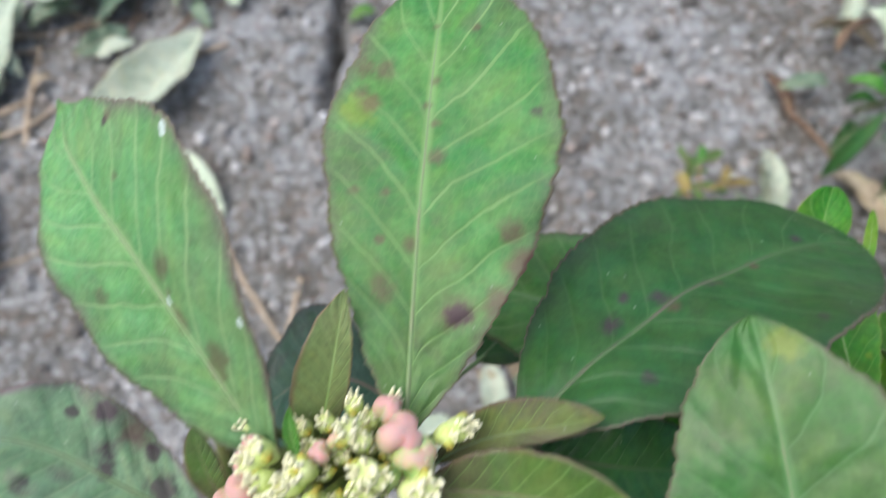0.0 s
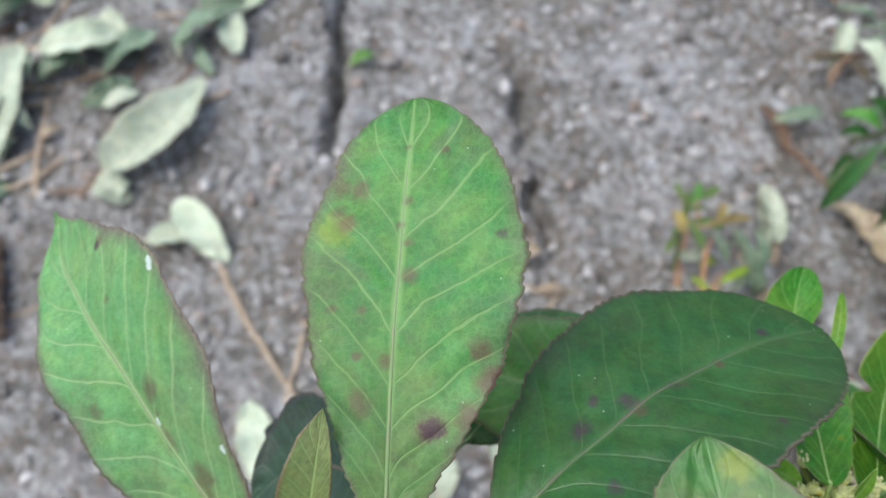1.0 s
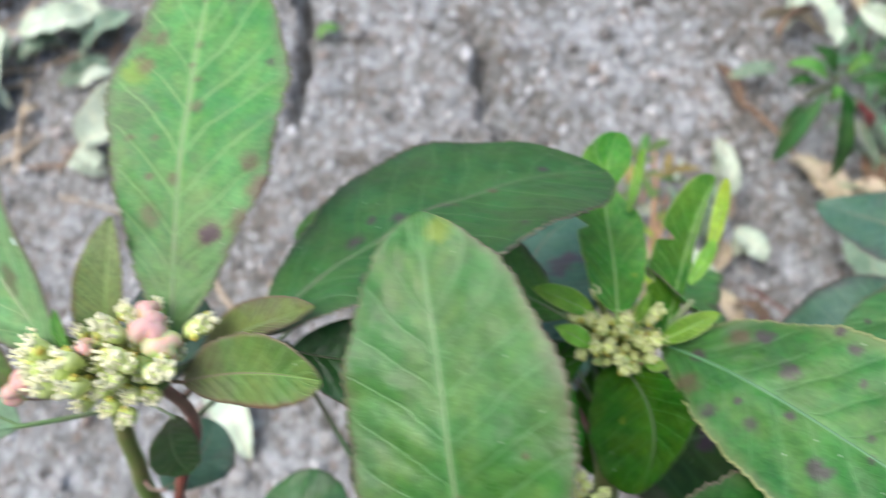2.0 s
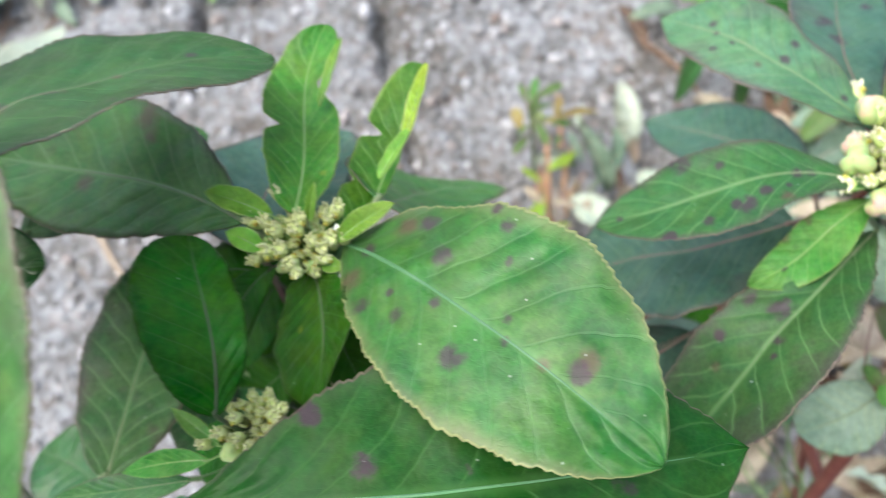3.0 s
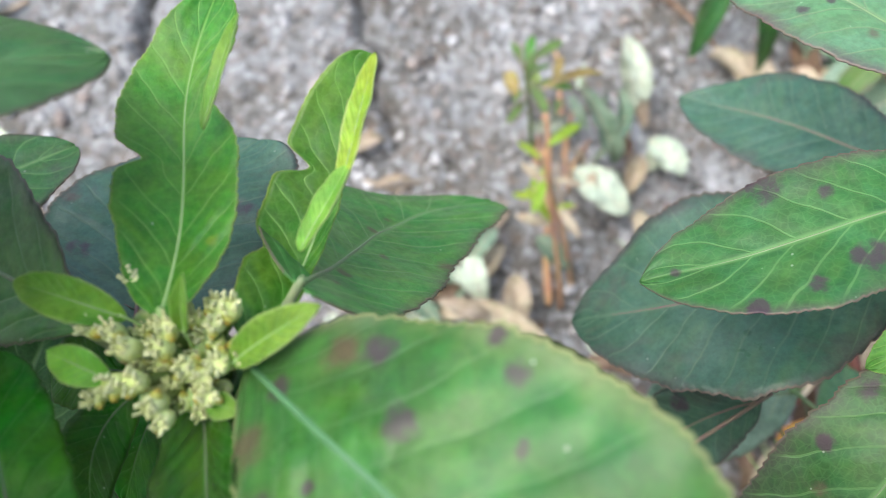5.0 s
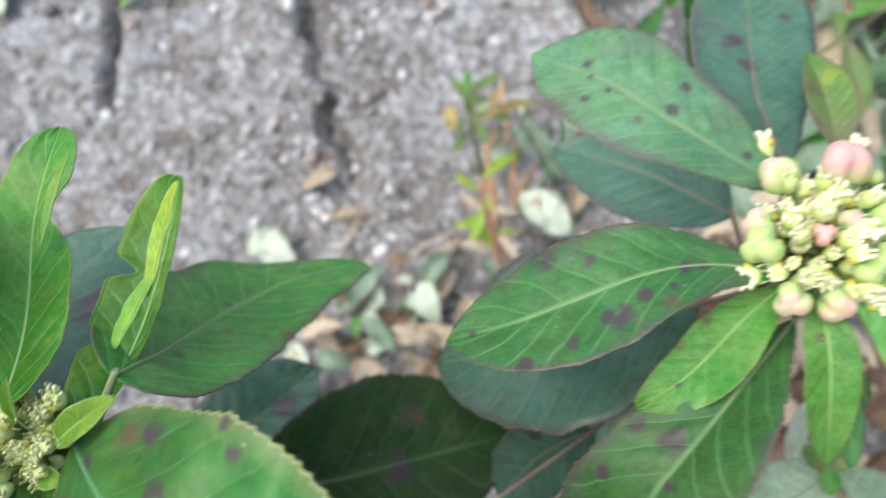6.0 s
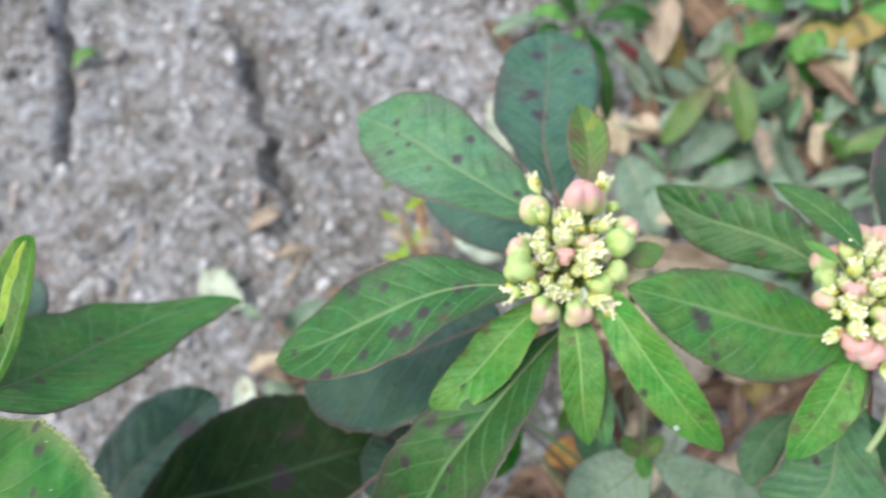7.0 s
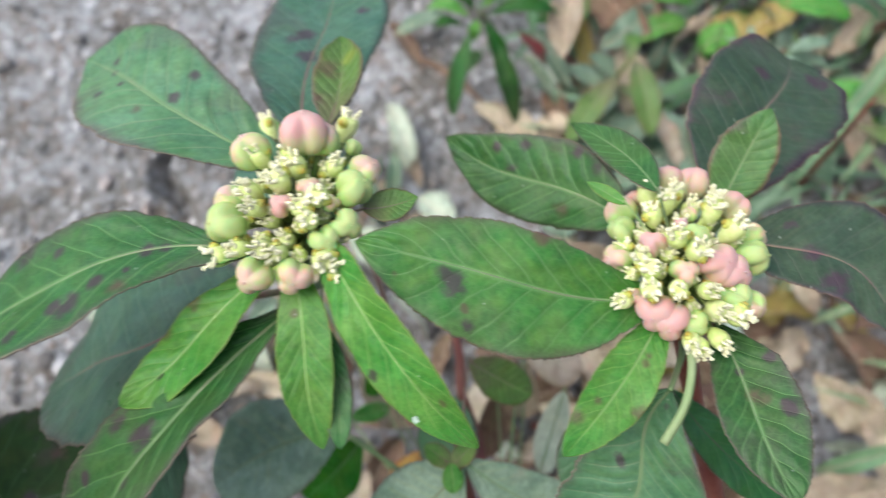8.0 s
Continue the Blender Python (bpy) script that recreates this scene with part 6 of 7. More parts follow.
twig([(0.063, 0.121), (0.068, 0.133), (0.084, 0.143)], 0.0012, "thin pale dry stalk in the tangle")
twig([(0.053, 0.128), (0.063, 0.139), (0.066, 0.155)], 0.0009, "thin pale dry stalk in the tangle")
fallen("fallen_leaf", (-0.407, 0.340), (-0.406, 0.461), 0.046, PALE, "large pale grey-green leaf in the stalk litter", lift=0.015)
fallen("fallen_leaf", (-0.391, 0.457), (-0.302, 0.467), 0.036, PALE, "pale yellowish leaf arched over dry stalks", arch=0.02, lift=0.012, bow=0.012)
fallen("fallen_leaf", (-0.442, 0.518), (-0.398, 0.503), 0.029, GREEN, "dark green leaf lying in the stalk litter", lift=0.03)
fallen("fallen_leaf", (-0.327, 0.430), (-0.275, 0.469), 0.024, GREYGREEN, "grey-green leaf in the stalk litter", lift=0.012)
fallen("fallen_leaf", (-0.318, 0.315), (-0.280, 0.298), 0.024, PALE, "small pale folded leaf on gravel", cup=0.5)
fallen("fallen_leaf", (0.278, 0.349), (0.323, 0.354), 0.016, GREYGREEN, "grey-green narrow leaf of a weed on soil", lift=0.02)
fallen("fallen_leaf", (0.337, 0.274), (0.358, 0.223), 0.029, TAN, "cream dry leaf beside a weed", lift=0.01)
fallen("fallen_leaf", (0.200, 0.223), (0.214, 0.228), 0.006, YELLOW, "yellow-green leaf in a withered tangle", cup=0.43, arch=0.003, lift=0.017, roll=0.23)
fallen("fallen_leaf", (0.229, 0.270), (0.220, 0.252), 0.008, PALE, "pale curled leaf in a withered tangle", cup=0.48, arch=0.001, lift=0.030, roll=0.84)
fallen("fallen_leaf", (0.211, 0.215), (0.217, 0.199), 0.007, TAN, "tan curled leaf in a withered tangle", cup=0.22, arch=0.003, lift=0.010, roll=-0.85)
fallen("fallen_leaf", (0.202, 0.236), (0.213, 0.248), 0.007, RUDDY, "reddish-green leaf in a withered tangle", cup=0.40, arch=0.009, lift=0.016, roll=-0.40)
fallen("fallen_leaf", (0.224, 0.173), (0.242, 0.194), 0.010, GREYGREEN, "grey-green curled leaf in a withered tangle", cup=0.29, arch=0.004, lift=0.006, roll=0.48)
fallen("fallen_leaf", (0.191, 0.194), (0.176, 0.184), 0.009, YELLOW, "yellow-green leaf in a withered tangle", cup=0.20, arch=0.003, lift=0.028, roll=-0.05)
fallen("fallen_leaf", (0.235, 0.235), (0.255, 0.219), 0.011, TAN, "tan curled leaf in a withered tangle", cup=0.31, arch=0.001, lift=0.013, roll=0.84)
fallen("fallen_leaf", (0.227, 0.268), (0.224, 0.254), 0.004, RUDDY, "reddish-green leaf in a withered tangle", cup=0.52, arch=0.002, lift=0.019, roll=-0.09)
fallen("fallen_leaf", (0.181, 0.208), (0.194, 0.186), 0.008, PALE, "pale curled leaf in a withered tangle", cup=0.37, arch=0.003, lift=0.011, roll=0.85)
fallen("fallen_leaf", (0.226, 0.247), (0.243, 0.258), 0.007, GREYGREEN, "grey-green curled leaf in a withered tangle", cup=0.54, arch=0.009, lift=0.007, roll=0.88)
fallen("fallen_leaf", (0.190, 0.258), (0.195, 0.273), 0.005, YELLOW, "yellow-green leaf in a withered tangle", cup=0.23, arch=0.001, lift=0.019, roll=-0.46)
fallen("fallen_leaf", (0.212, 0.242), (0.182, 0.237), 0.012, PALE, "pale curled leaf in a withered tangle", cup=0.43, arch=0.012, lift=0.009, roll=-0.62)
fallen("fallen_leaf", (0.222, 0.192), (0.219, 0.172), 0.009, TAN, "tan curled leaf in a withered tangle", cup=0.58, arch=0.003, lift=0.029, roll=0.69)
fallen("fallen_leaf", (0.211, 0.236), (0.219, 0.227), 0.006, RUDDY, "reddish-green leaf in a withered tangle", cup=0.30, arch=0.010, lift=0.011, roll=0.58)
fallen("fallen_leaf", (0.213, 0.250), (0.221, 0.222), 0.008, GREYGREEN, "grey-green curled leaf in a withered tangle", cup=0.29, arch=0.008, lift=0.026, roll=0.21)
fallen("fallen_leaf", (0.183, 0.188), (0.184, 0.176), 0.004, YELLOW, "yellow-green leaf in a withered tangle", cup=0.38, arch=0.001, lift=0.009, roll=-0.24)
twig([(0.209, 0.244), (0.211, 0.267), (0.213, 0.297)], 0.0018, "thin pinkish stalk in a withered tangle", STEM_PINK)
twig([(0.203, 0.194), (0.208, 0.216), (0.213, 0.231)], 0.0011, "thin pinkish stalk in a withered tangle", STEM_PINK)
twig([(0.177, 0.179), (0.183, 0.200), (0.193, 0.229)], 0.0011, "thin pinkish stalk in a withered tangle", STEM_PINK)
twig([(0.206, 0.212), (0.212, 0.234), (0.221, 0.252)], 0.0018, "thin pinkish stalk in a withered tangle", STEM_PINK)
twig([(0.184, 0.210), (0.190, 0.232), (0.202, 0.260)], 0.0016, "thin pinkish stalk in a withered tangle", STEM_PINK)
twig([(0.203, 0.185), (0.212, 0.206), (0.226, 0.223)], 0.0016, "thin pinkish stalk in a withered tangle", STEM_PINK)

seedling((0.186, 0.103, -0.008, 0.075), 0.11, 0.022, 7, YELLOW, "small reddish-stemmed seedling with yellow-green leaves", STEM_PINK)
seedling((0.196, 0.115, -0.016, 0.05), 0.095, 0.024, 5, TAN, "withering seedling with tan leaves on a pinkish stem", STEM_PINK)
seedling((0.184, 0.225, -0.004, 0.03), 0.07, 0.024, 8, RUDDY, "small yellow-green seedling on soil", STEM_GREEN)

drooping_weed = plant_with_stem([(0.3568, 0.3424, -0.0040), (0.3504, 0.3240, 0.0405), (0.3380, 0.3055, 0.0850)], "green weed with long drooping narrow leaves", 0.0022, STEM_GREEN, "weed", "weeds")
leaf(drooping_weed, (0.3291, 0.2958, 0.0800), (0.3054, 0.2696, 0.0150), (-0.7420, 0.6704, 0.0000), 0.0143, 0.0, 0.01, GREEN, LAN, 0.25, stalk=False)
leaf(drooping_weed, (0.3410, 0.2897, 0.0800), (0.3498, 0.2521, 0.0120), (-0.9736, -0.2282, 0.0000), 0.0158, 0.0, 0.01, GREEN, LAN, 0.25, stalk=False)
leaf(drooping_weed, (0.3388, 0.2964, 0.0850), (0.3450, 0.2787, 0.0450), (-0.9441, -0.3296, 0.0000), 0.0134, 0.0, 0.01, LUSH, LAN, 0.25, stalk=False)
leaf(drooping_weed, (0.3295, 0.3042, 0.0850), (0.3028, 0.3225, 0.0800), (0.5654, 0.8248, -0.0000), 0.0119, 0.0, 0.01, YOUNG, LAN, 0.25, stalk=False)
leaf(drooping_weed, (0.3452, 0.3018, 0.0850), (0.3916, 0.2913, 0.0800), (-0.2197, -0.9756, 0.0000), 0.0142, 0.0, 0.01, LUSH, LAN, 0.25, stalk=False)
leaf(drooping_weed, (0.3332, 0.3056, 0.0880), (0.3201, 0.3306, 0.0900), (0.8862, 0.4633, -0.0000), 0.0118, 0.0, 0.01, LUSH, LAN, 0.25, stalk=False)
leaf(drooping_weed, (0.3421, 0.3053, 0.0880), (0.3644, 0.3191, 0.0900), (0.5273, -0.8497, 0.0000), 0.0110, 0.0, 0.01, YOUNG, LAN, 0.25, stalk=False)
leaf(drooping_weed, (0.3340, 0.2980, 0.0880), (0.3286, 0.2862, 0.0800), (-0.9078, 0.4195, 0.0000), 0.0086, 0.0, 0.01, YOUNG, LAN, 0.25, stalk=False)
leaf(drooping_weed, (0.3246, 0.3022, 0.0800), (0.3047, 0.3084, 0.0700), (0.3004, 0.9538, -0.0000), 0.0088, 0.0, 0.01, LUSH, LAN, 0.25, stalk=False)
fallen("fallen_leaf", (0.4877, 0.2008, 0.0200), (0.4877, 0.2510, 0.0500), 0.0201, TAN, "upright tan dry leaf among the weeds", ELL, arch=0.006, cup=0.5, roll=0, bow=0, group="weed litter")
fallen("fallen_leaf", (0.4114, 0.2598, 0.0200), (0.4104, 0.3118, 0.0600), 0.0156, OCHRE, "ochre withered leaf hanging by a weed", LAN, arch=0.004, cup=0.5, roll=0, bow=0, group="weed litter")
fallen("fallen_leaf", (0.3826, 0.2852, 0.0300), (0.3657, 0.3058, 0.0500), 0.0121, CRIMSON, "crimson withered leaf beside a weed", LAN, arch=0.004, cup=0.5, roll=0, bow=0, group="weed litter")
fallen("fallen_leaf", (0.3658, 0.2867, 0.0500), (0.3846, 0.2498, 0.0200), 0.0100, GREYGREEN, "pale grey-green narrow leaf in the litter", LAN, arch=0.004, cup=0.3, roll=0, bow=0, group="weed litter")
fallen("fallen_leaf", (0.4640, 0.2644, 0.0600), (0.4500, 0.2509, 0.0300), 0.0097, GREYGREEN, "pale grey-green narrow leaf in the litter", LAN, arch=0.004, cup=0.3, roll=0, bow=0, group="weed litter")
fallen("fallen_leaf", (0.4278, 0.2671, 0.0600), (0.4732, 0.2654, 0.0700), 0.0170, YOUNG, "bright green leaf of a low weed", ELL, arch=0.006, cup=0.2, roll=0, bow=0, group="weed litter")
fallen("fallen_leaf", (0.4853, 0.2502, 0.0500), (0.5067, 0.2502, 0.0700), 0.0213, YOUNG, "bright green broad leaf of a low weed", ELL, arch=0.006, cup=0.2, roll=0, bow=0, group="weed litter")
fallen("fallen_leaf", (0.5128, 0.2470, 0.0600), (0.5465, 0.2466, 0.0800), 0.0249, OCHRE, "yellowish olive leaf of a low weed", ELL, arch=0.006, cup=0.2, roll=0, bow=0, group="weed litter")
fallen("fallen_leaf", (0.3448, 0.2457, 0.0150), (0.3224, 0.2734, 0.0200), 0.0147, TAN, "cream dry leaf on the bare soil", ELL, arch=0.005, cup=0.4, roll=0, bow=0, group="weed litter")
fallen("fallen_leaf", (0.4267, 0.2117, 0.0300), (0.4566, 0.1962, 0.0500), 0.0231, GREYGREEN, "broad grey-green leaf of a low weed", ELL, arch=0.006, cup=0.15, roll=0, bow=0, group="weed litter")
fallen("fallen_leaf", (0.4322, 0.1909, 0.0300), (0.4452, 0.1655, 0.0500), 0.0204, GREYGREEN, "broad grey-green leaf of a low weed", ELL, arch=0.006, cup=0.15, roll=0, bow=0, group="weed litter")
fallen("fallen_leaf", (0.2628, 0.2894, 0.0100), (0.2601, 0.2391, 0.0100), 0.0178, PALE, "pale withered leaf on the bare soil", ELL, arch=0.006, cup=0.5, roll=0, bow=0, group="weed litter")
fallen("fallen_leaf", (0.3886, 0.1945, 0.0150), (0.3563, 0.2015, 0.0100), 0.0168, TAN, "tan dry leaf on the bare soil", ELL, arch=0.006, cup=0.4, roll=0, bow=0, group="weed litter")
fallen("fallen_leaf", (0.2942, 0.3245, 0.0080), (0.2774, 0.3752, 0.0080), 0.0155, BROWN, "brown dry leaf on the bare soil", ELL, arch=0.006, cup=0.5, roll=0, bow=0, group="weed litter")
fallen("fallen_leaf", (0.6098, 0.2740, 0.0200), (0.6325, 0.2377, 0.0300), 0.0263, TAN, "tan dry leaf among grass", ELL, arch=0.006, cup=0.4, roll=0, bow=0, group="weed litter")
fallen("grass_blade", (0.6269, 0.2193, 0.0500), (0.4855, 0.1219, 0.0900), 0.0105, BLADE, "long green grass blade among dry leaves", LAN, arch=0.012, cup=0.35, roll=0, bow=0, group="grass blades")
fallen("grass_blade", (0.6064, 0.1741, 0.0400), (0.5230, 0.1205, 0.0700), 0.0088, BLADE, "long green grass blade among dry leaves", LAN, arch=0.012, cup=0.35, roll=0, bow=0, group="grass blades")
fallen("grass_blade", (0.4886, 0.0460, 0.0300), (0.5386, 0.0472, 0.0600), 0.0074, BLADE, "long green grass blade among dry leaves", LAN, arch=0.012, cup=0.35, roll=0, bow=0, group="grass blades")
fallen("grass_blade", (0.4427, -0.0388, 0.0600), (0.4890, -0.0363, 0.1000), 0.0117, BLADE, "long green grass blade among dry leaves", LAN, arch=0.012, cup=0.35, roll=0, bow=0, group="grass blades")
fallen("grass_blade", (0.5085, -0.0269, 0.0500), (0.4533, 0.0071, 0.0700), 0.0034, BLADE, "long green grass blade among dry leaves", LAN, arch=0.012, cup=0.35, roll=0, bow=0, group="grass blades")
fallen("grass_blade", (0.5979, 0.2276, 0.0300), (0.6168, 0.2448, 0.0600), 0.0076, BLADE, "long green grass blade among dry leaves", LAN, arch=0.012, cup=0.35, roll=0, bow=0, group="grass blades")
fallen("grass_blade", (0.5771, 0.0847, 0.0300), (0.5513, 0.1558, 0.0600), 0.0061, BLADE, "long green grass blade among dry leaves", LAN, arch=0.012, cup=0.35, roll=0, bow=0, group="grass blades")
fallen("grass_blade", (0.5094, 0.0154, 0.0300), (0.5285, -0.0149, 0.0500), 0.0051, BLADE, "long green grass blade among dry leaves", LAN, arch=0.012, cup=0.35, roll=0, bow=0, group="grass blades")
fallen("fallen_leaf", (0.2087, 0.1951, 0.0200), (0.2355, 0.1560, 0.0300), 0.0263, PALE, "pale grey-green withered leaf in a tangle", ELL, arch=0.004, cup=0.3, roll=0, bow=0, group="fallen leaves")
fallen("fallen_leaf", (0.2598, 0.2874, 0.0300), (0.2665, 0.2389, 0.0200), 0.0187, PALE, "pale withered leaf hanging in a tangle", ELL, arch=0.004, cup=0.5, roll=0, bow=0, group="fallen leaves")
fallen("fallen_leaf", (0.2635, 0.2098, 0.0200), (0.2832, 0.1808, 0.0200), 0.0224, PALE, "pale grey-green withered leaf in a tangle", ELL, arch=0.004, cup=0.3, roll=0, bow=0, group="fallen leaves")
fallen("fallen_leaf", (0.2168, 0.2445, 0.0500), (0.2347, 0.1951, 0.0200), 0.0231, GREYGREEN, "curled grey-green leaf in a tangle", ELL, arch=0.014, cup=0.8, roll=0, bow=0, group="fallen leaves")
fallen("fallen_leaf", (0.2501, 0.1989, 0.0150), (0.2389, 0.2139, 0.0150), 0.0160, BROWN, "brown dry leaf in a tangle", ELL, arch=0.004, cup=0.4, roll=0, bow=0, group="fallen leaves")
fallen("fallen_leaf", (0.1192, 0.1106, 0.0300), (0.1743, 0.0712, 0.0400), 0.0173, TAN, "cream dry leaf lying across stalks", LAN, arch=0.006, cup=0.4, roll=0, bow=0, group="fallen leaves")
fallen("fallen_leaf", (0.0954, 0.1026, 0.0300), (0.1330, 0.1009, 0.0300), 0.0112, TAN, "cream curled dry leaf on stalks", LAN, arch=0.006, cup=0.5, roll=0, bow=0, group="fallen leaves")
fallen("fallen_leaf", (0.0827, 0.1238, 0.0300), (0.1028, 0.0943, 0.0400), 0.0137, GREYGREEN, "grey-green wilted leaf under the plants", ELL, arch=0.004, cup=0.4, roll=0, bow=0, group="fallen leaves")
fallen("fallen_leaf", (0.1910, 0.1212, 0.0300), (0.1745, 0.1474, 0.0300), 0.0150, GREYGREEN, "dull green wilted leaf in a tangle", ELL, arch=0.004, cup=0.4, roll=0, bow=0, group="fallen leaves")
fallen("fallen_leaf", (0.2766, 0.1145, 0.0200), (0.3085, 0.1215, 0.0200), 0.0152, PALE, "pale dry leaf under the plants", ELL, arch=0.004, cup=0.4, roll=0, bow=0, group="fallen leaves")
fallen("fallen_leaf", (0.1667, 0.2456, 0.0800), (0.1689, 0.2246, 0.0850), 0.0095, OCHRE, "small withered ochre leaf of a seedling", ELL, arch=0.004, cup=0.3, roll=0, bow=0, group="fallen leaves")
fallen("fallen_leaf", (0.1798, 0.2474, 0.0800), (0.1864, 0.2659, 0.0850), 0.0066, YOUNG, "small yellow-green leaf of a seedling", ELL, arch=0.004, cup=0.3, roll=0, bow=0, group="fallen leaves")
fallen("fallen_leaf", (0.1957, 0.2325, 0.0800), (0.2018, 0.2489, 0.0850), 0.0065, OCHRE, "small withered ochre leaf of a seedling", ELL, arch=0.004, cup=0.3, roll=0, bow=0, group="fallen leaves")
fallen("fallen_leaf", (0.1874, 0.2350, 0.0700), (0.2330, 0.2448, 0.0600), 0.0074, OCHRE, "ochre dry stalk leaf of a seedling", LAN, arch=0.008, cup=0.5, roll=0, bow=0, group="fallen leaves")
twig([(0.1773, 0.1050, 0.0030), (0.1809, 0.1411, 0.0200), (0.1869, 0.1786, 0.0400), (0.1878, 0.2163, 0.0750)], 0.0026, "pinkish red seedling stem rising from litter", STEM_PINK)
twig([(0.1961, 0.1267, 0.0030), (0.1940, 0.1605, 0.0300), (0.1921, 0.1903, 0.0500)], 0.0014, "thin ochre stalk in a tangle", TWIG)
twig([(0.1593, 0.1742, 0.0040), (0.1356, 0.1481, 0.0200), (0.1191, 0.1216, 0.0040)], 0.0018, "arching pale dry stalk in litter", TWIG)
twig([(0.1055, 0.1402, 0.0040), (0.1264, 0.1630, 0.0300), (0.1603, 0.1807, 0.0100)], 0.0013, "arching pale dry stalk in litter", TWIG)
fallen("fallen_leaf", (0.4359, 0.2117, 0.0200), (0.4289, 0.2764, 0.0600), 0.0292, TAN, "tall tan dry leaf among the weeds", LAN, arch=0.01, cup=0.45, roll=0, bow=0, group="weed litter")
fallen("fallen_leaf", (0.3583, 0.2363, 0.0120), (0.4095, 0.2294, 0.0120), 0.0164, TAN, "cream dry leaf on the bare soil", ELL, arch=0.005, cup=0.4, roll=0, bow=0, group="weed litter")
fallen("fallen_leaf", (0.3515, 0.2143, 0.0300), (0.3539, 0.1416, 0.0400), 0.0402, GREYGREEN, "broad grey-green leaf of a low weed", ELL, arch=0.006, cup=0.2, roll=0, bow=0, group="weed litter")
fallen("fallen_leaf", (0.3830, 0.1938, 0.0300), (0.4470, 0.2130, 0.0500), 0.0242, GREYGREEN, "long grey-green leaf of a low weed", LAN, arch=0.008, cup=0.2, roll=0, bow=0, group="weed litter")
fallen("fallen_leaf", (0.3922, 0.1747, 0.0300), (0.4450, 0.1711, 0.0500), 0.0196, GREYGREEN, "long grey-green leaf of a low weed", LAN, arch=0.008, cup=0.2, roll=0, bow=0, group="weed litter")
fallen("fallen_leaf", (0.4423, 0.2757, 0.0500), (0.4817, 0.2717, 0.0600), 0.0192, YOUNG, "bright green leaf of a low weed", ELL, arch=0.006, cup=0.2, roll=0, bow=0, group="weed litter")
fallen("fallen_leaf", (0.4938, 0.2470, 0.0500), (0.5163, 0.2599, 0.0700), 0.0282, OCHRE, "yellowish leaf of a low weed", ELL, arch=0.006, cup=0.2, roll=0, bow=0, group="weed litter")
fallen("fallen_leaf", (0.4900, 0.2608, 0.0500), (0.5010, 0.2202, 0.0500), 0.0233, LUSH, "green leaf of a low weed", ELL, arch=0.006, cup=0.2, roll=0, bow=0, group="weed litter")
fallen("fallen_leaf", (0.5359, 0.2607, 0.0500), (0.5432, 0.2136, 0.0500), 0.0258, RUDDY, "reddish green leaf of a low weed", ELL, arch=0.006, cup=0.2, roll=0, bow=0, group="weed litter")
fallen("fallen_leaf", (0.4527, 0.2048, 0.0300), (0.4654, 0.1541, 0.0400), 0.0217, GREYGREEN, "grey-green leaf of a low weed", ELL, arch=0.006, cup=0.2, roll=0, bow=0, group="weed litter")
fallen("fallen_leaf", (0.5012, 0.2166, 0.0300), (0.5025, 0.1630, 0.0400), 0.0200, YOUNG, "pale green leaf of a low weed", ELL, arch=0.006, cup=0.2, roll=0, bow=0, group="weed litter")
fallen("fallen_leaf", (0.3337, 0.0697, 0.0600), (0.3493, 0.0325, 0.0500), 0.0213, TAN, "tan dry leaf under the plants", ELL, arch=0.006, cup=0.35, roll=0, bow=0, group="weed litter")
fallen("fallen_leaf", (0.4992, 0.2920, 0.0500), (0.4552, 0.3026, 0.0600), 0.0175, YOUNG, "bright green leaf of a low weed", ELL, arch=0.006, cup=0.2, roll=0, bow=0, group="weed litter")
fallen("fallen_leaf", (0.4075, 0.3057, 0.0600), (0.3800, 0.3031, 0.0600), 0.0148, LUSH, "green leaf of a low weed", ELL, arch=0.006, cup=0.2, roll=0, bow=0, group="weed litter")
twig([(0.4607, 0.2491, 0.0100), (0.4764, 0.2686, 0.0400), (0.5084, 0.2795, 0.0600)], 0.0016, "pale stalk among the weeds", TWIG)
twig([(0.3982, 0.3213, 0.0100), (0.4039, 0.2910, 0.0200), (0.4185, 0.2700, 0.0300)], 0.0020, "crimson stalk among the weeds", STEM_RED)
twig([(0.5305, 0.3043, 0.0500), (0.5392, 0.2805, 0.0500), (0.5543, 0.2623, 0.0400)], 0.0020, "crimson stalk among the weeds", STEM_RED)


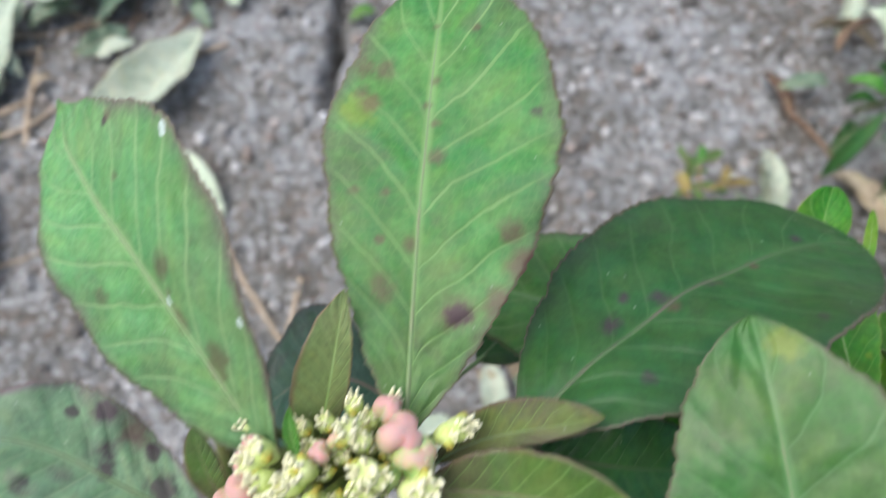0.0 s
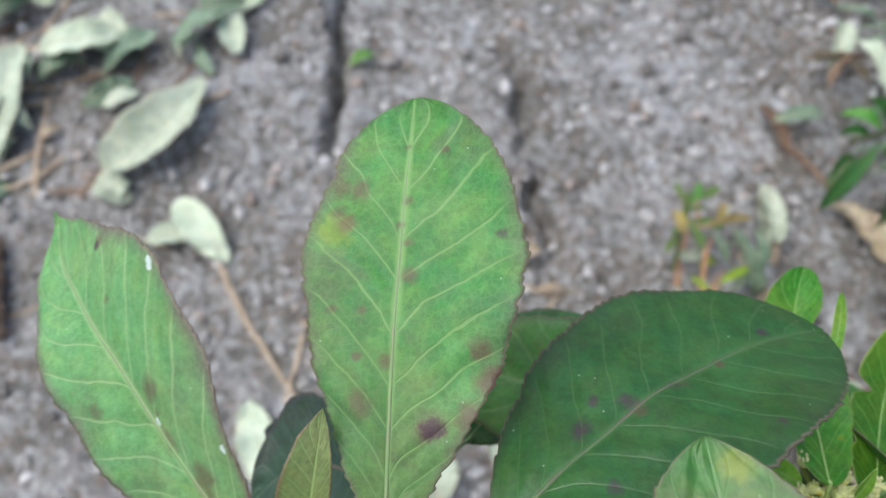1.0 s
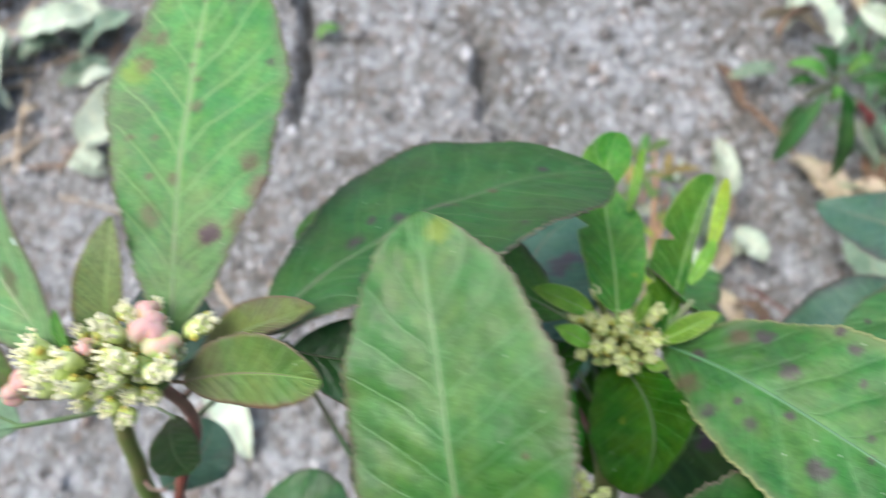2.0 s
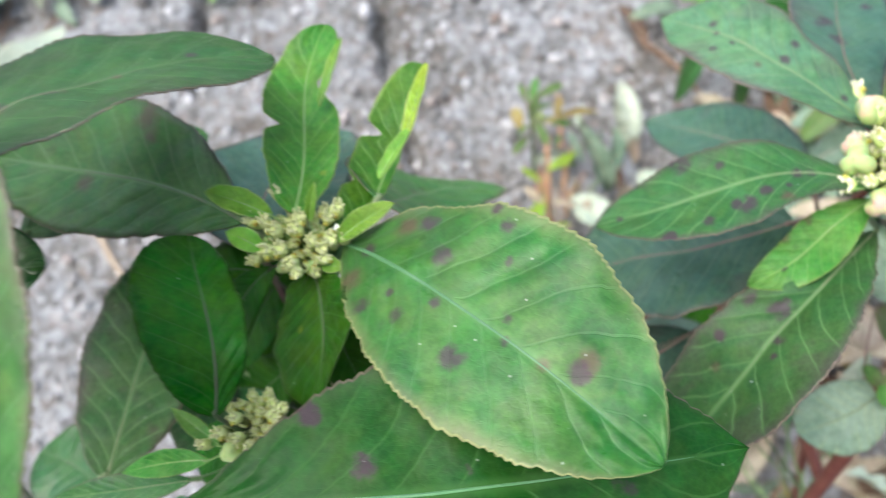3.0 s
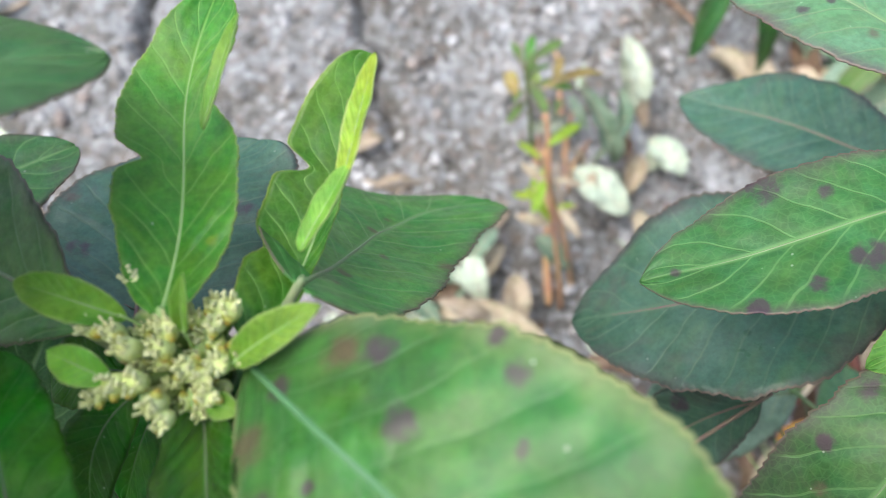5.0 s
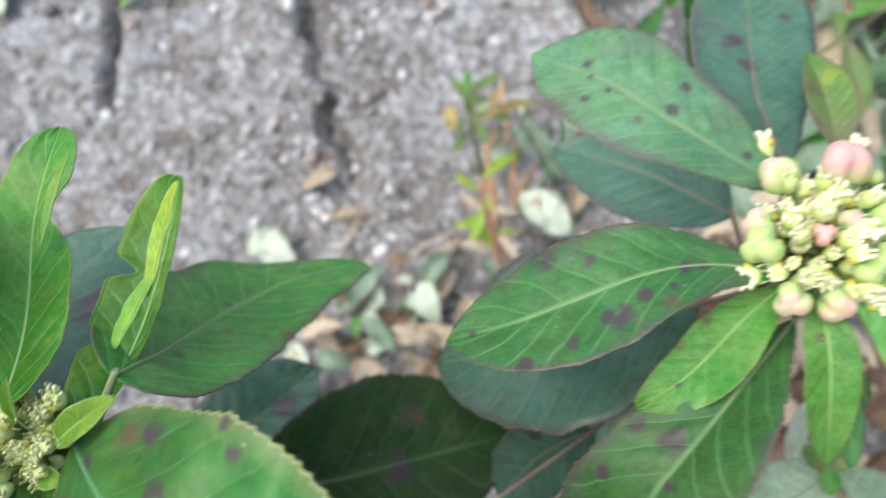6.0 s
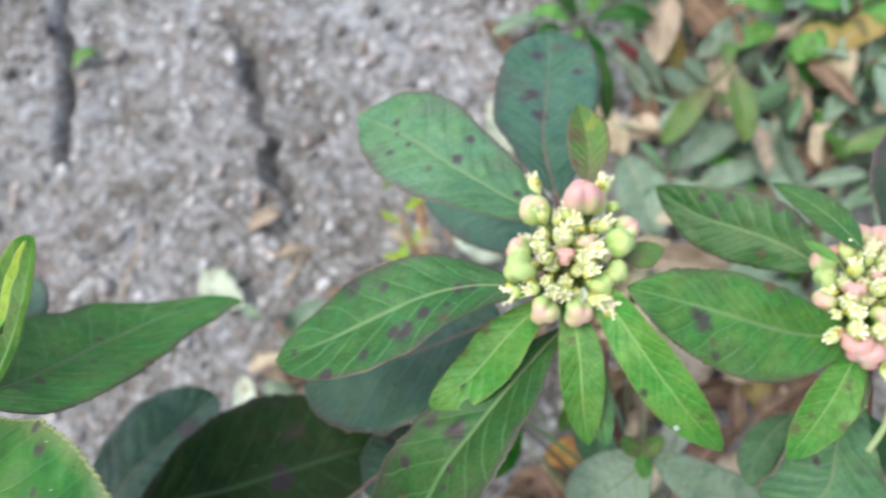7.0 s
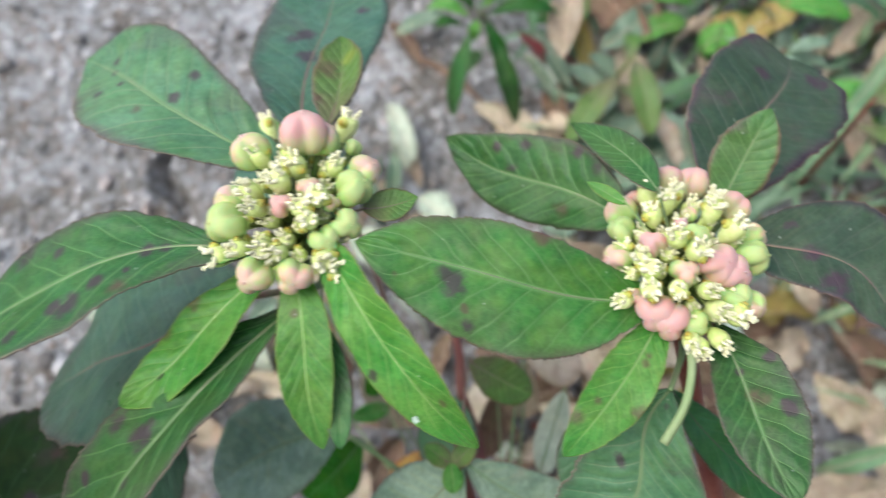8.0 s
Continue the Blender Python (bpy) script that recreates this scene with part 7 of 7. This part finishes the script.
def scatter_weeds():
    """Low grey-green and bright weeds, dry leaves and stalks in the overgrown part of the soil."""
    rng = random.Random(21)
    for i in range(190):
        x, y = rng.uniform(0.24, 0.70), rng.uniform(-0.08, 0.5)
        if (x < 0.37 and 0.13 < y < 0.34) or (x < 0.33 and y > 0.2):
            continue
        a, ln = rng.uniform(0, 6.28), rng.uniform(0.03, 0.065)
        fallen("dry_leaf", (x, y), (x + ln * math.cos(a), y + ln * math.sin(a)), ln * rng.uniform(0.3, 0.55), (TAN, BROWN, GREYGREEN, TAN, PALE)[i % 5],
               ("tan dry leaf curled in the weed litter", "brown dry leaf in the weed litter", "grey-green wilted leaf in the litter", "tan dry leaf curled in the weed litter", "pale dry leaf in the weed litter")[i % 5],
               arch=rng.uniform(0, 0.012), cup=rng.uniform(0.1, 0.7), lift=rng.uniform(0.003, 0.075), roll=rng.uniform(-1.2, 1.2), group="weed litter")
    for i in range(34):
        x, y = rng.uniform(0.36, 0.66), rng.uniform(0.06, 0.5)
        if x < 0.37 and y < 0.34:
            continue
        look_of, words, wide, reach, count = ((GREYGREEN, "low grey-green narrow-leaved weed", 0.2, 0.05, 7), (YOUNG, "small bright green weed", 0.36, 0.04, 5),
                                              (GREYGREEN, "low grey-green weed", 0.34, 0.042, 7), (RUDDY, "small reddish yellow-green weed", 0.38, 0.05, 4), (SILVER, "slender greyish weed", 0.24, 0.045, 6))[i % 5]
        seedling((x, y, rng.uniform(-0.03, 0.03), rng.uniform(-0.03, 0.03)), rng.uniform(0.03, 0.11), reach * rng.uniform(0.7, 1.3), count, look_of,
                 words + " growing among dry leaves", (STEM_GREEN, STEM_RED)[i % 2],
                 width=wide * rng.uniform(0.8, 1.2), turn=rng.uniform(0, 6), droop=rng.uniform(0.1, 0.7), name="weed")
    # dry leaves, weighted to brown so their colour also stands in for shaded gaps
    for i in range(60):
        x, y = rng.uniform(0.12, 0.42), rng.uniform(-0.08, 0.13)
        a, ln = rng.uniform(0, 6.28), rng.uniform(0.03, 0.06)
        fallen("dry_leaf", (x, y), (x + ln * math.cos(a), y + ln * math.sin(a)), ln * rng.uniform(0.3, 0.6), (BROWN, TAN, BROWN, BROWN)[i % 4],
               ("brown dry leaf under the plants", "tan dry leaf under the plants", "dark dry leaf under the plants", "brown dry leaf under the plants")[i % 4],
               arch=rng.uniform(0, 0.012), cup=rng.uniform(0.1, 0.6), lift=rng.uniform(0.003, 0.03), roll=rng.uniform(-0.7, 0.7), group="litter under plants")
    # more brown litter over bright soil; its dark colour doubles as shade between leaves
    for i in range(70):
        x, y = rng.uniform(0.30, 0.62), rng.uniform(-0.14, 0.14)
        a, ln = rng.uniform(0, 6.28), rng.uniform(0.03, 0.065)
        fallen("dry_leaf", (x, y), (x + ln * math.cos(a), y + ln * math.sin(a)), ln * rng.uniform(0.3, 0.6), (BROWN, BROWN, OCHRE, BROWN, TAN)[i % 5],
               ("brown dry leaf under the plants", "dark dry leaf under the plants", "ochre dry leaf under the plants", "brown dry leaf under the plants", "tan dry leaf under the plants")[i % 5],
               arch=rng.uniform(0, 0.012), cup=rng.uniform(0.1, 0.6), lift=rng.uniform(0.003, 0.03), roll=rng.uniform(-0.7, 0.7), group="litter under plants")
    # leaf and stalk litter in the other corner of the bare soil
    for i in range(34):
        x, y = rng.uniform(-0.47, -0.2), rng.uniform(0.3, 0.56)
        if (x + 0.47) * 0.9 > (y - 0.24):
            continue
        a, ln = rng.uniform(0, 6.28), rng.uniform(0.03, 0.06)
        fallen("dry_leaf", (x, y), (x + ln * math.cos(a), y + ln * math.sin(a)), ln * rng.uniform(0.3, 0.6), (PALE, GREYGREEN, PALE)[i % 3],
               ("pale dry leaf in the stalk litter", "grey-green wilted leaf in the stalk litter", "pale dry leaf in the stalk litter")[i % 3],
               arch=rng.uniform(0, 0.012), cup=rng.uniform(0.1, 0.5), lift=rng.uniform(0.003, 0.02), roll=rng.uniform(-0.5, 0.5), group="stalk litter")
    for i in range(22):
        x, y, a, ln = rng.uniform(-0.47, -0.26), rng.uniform(0.28, 0.55), rng.uniform(-0.4, 1.4), rng.uniform(0.04, 0.09)
        twig([(x, y), (x + ln * 0.5 * math.cos(a) + 0.004, y + ln * 0.5 * math.sin(a)), (x + ln * math.cos(a), y + ln * math.sin(a))], rng.uniform(0.0012, 0.003),
             ("thin pale dry stalk in the litter", "thin brown dry stalk in the litter")[i % 2], (TWIG, BARK)[i % 2])
    for i in range(40):
        x, y, a, ln = rng.uniform(0.25, 0.66), rng.uniform(-0.06, 0.45), rng.uniform(0, 6.28), rng.uniform(0.03, 0.1)
        if x < 0.40 and y > 0.13:
            continue
        twig([(x, y), (x + ln * 0.5 * math.cos(a) + 0.004, y + ln * 0.5 * math.sin(a)), (x + ln * math.cos(a), y + ln * math.sin(a))], rng.uniform(0.001, 0.0025),
             ("thin pale dry stalk among weeds", "thin reddish dry stalk among weeds")[i % 2], (TWIG, STEM_RED)[i % 2])
    # grass
    bm = bmesh.new()
    for i in range(300):
        x, y = rng.uniform(0.40, 0.72), rng.uniform(0.08, 0.5)
        z = ground_height(x, y)
        a, ln, w = rng.uniform(0, 6.28), rng.uniform(0.05, 0.13), rng.uniform(0.0018, 0.005)
        d = Vector((math.cos(a), math.sin(a), 0))
        sd = Vector((-d.y, d.x, 0))
        prev = None
        for k in range(7):
            f = k / 6
            p = Vector((x, y, z)) + d * (ln * f * (0.35 + 0.5 * f)) + Vector((0, 0, ln * (0.75 * f - 0.5 * f * f)))
            h = w * (1 - f ** 2) + 0.0001
            now = [bm.verts.new(p - sd * h), bm.verts.new(p + Vector((0, 0, -h * 0.5))), bm.verts.new(p + sd * h)]
            if prev:
                for q in range(2):
                    bm.faces.new((prev[q], prev[q + 1], now[q + 1], now[q]))
            prev = now
    grass = part("grass", bm, GRASS, None)
    tagged(grass, "sparse dull grey-green grass blades in the litter", "grass", "", "stuff")


GRASS = plain_material("grass_blades", (0.11, 0.22, 0.13), (0.22, 0.33, 0.21), 40, 0.45)
scatter_weeds()
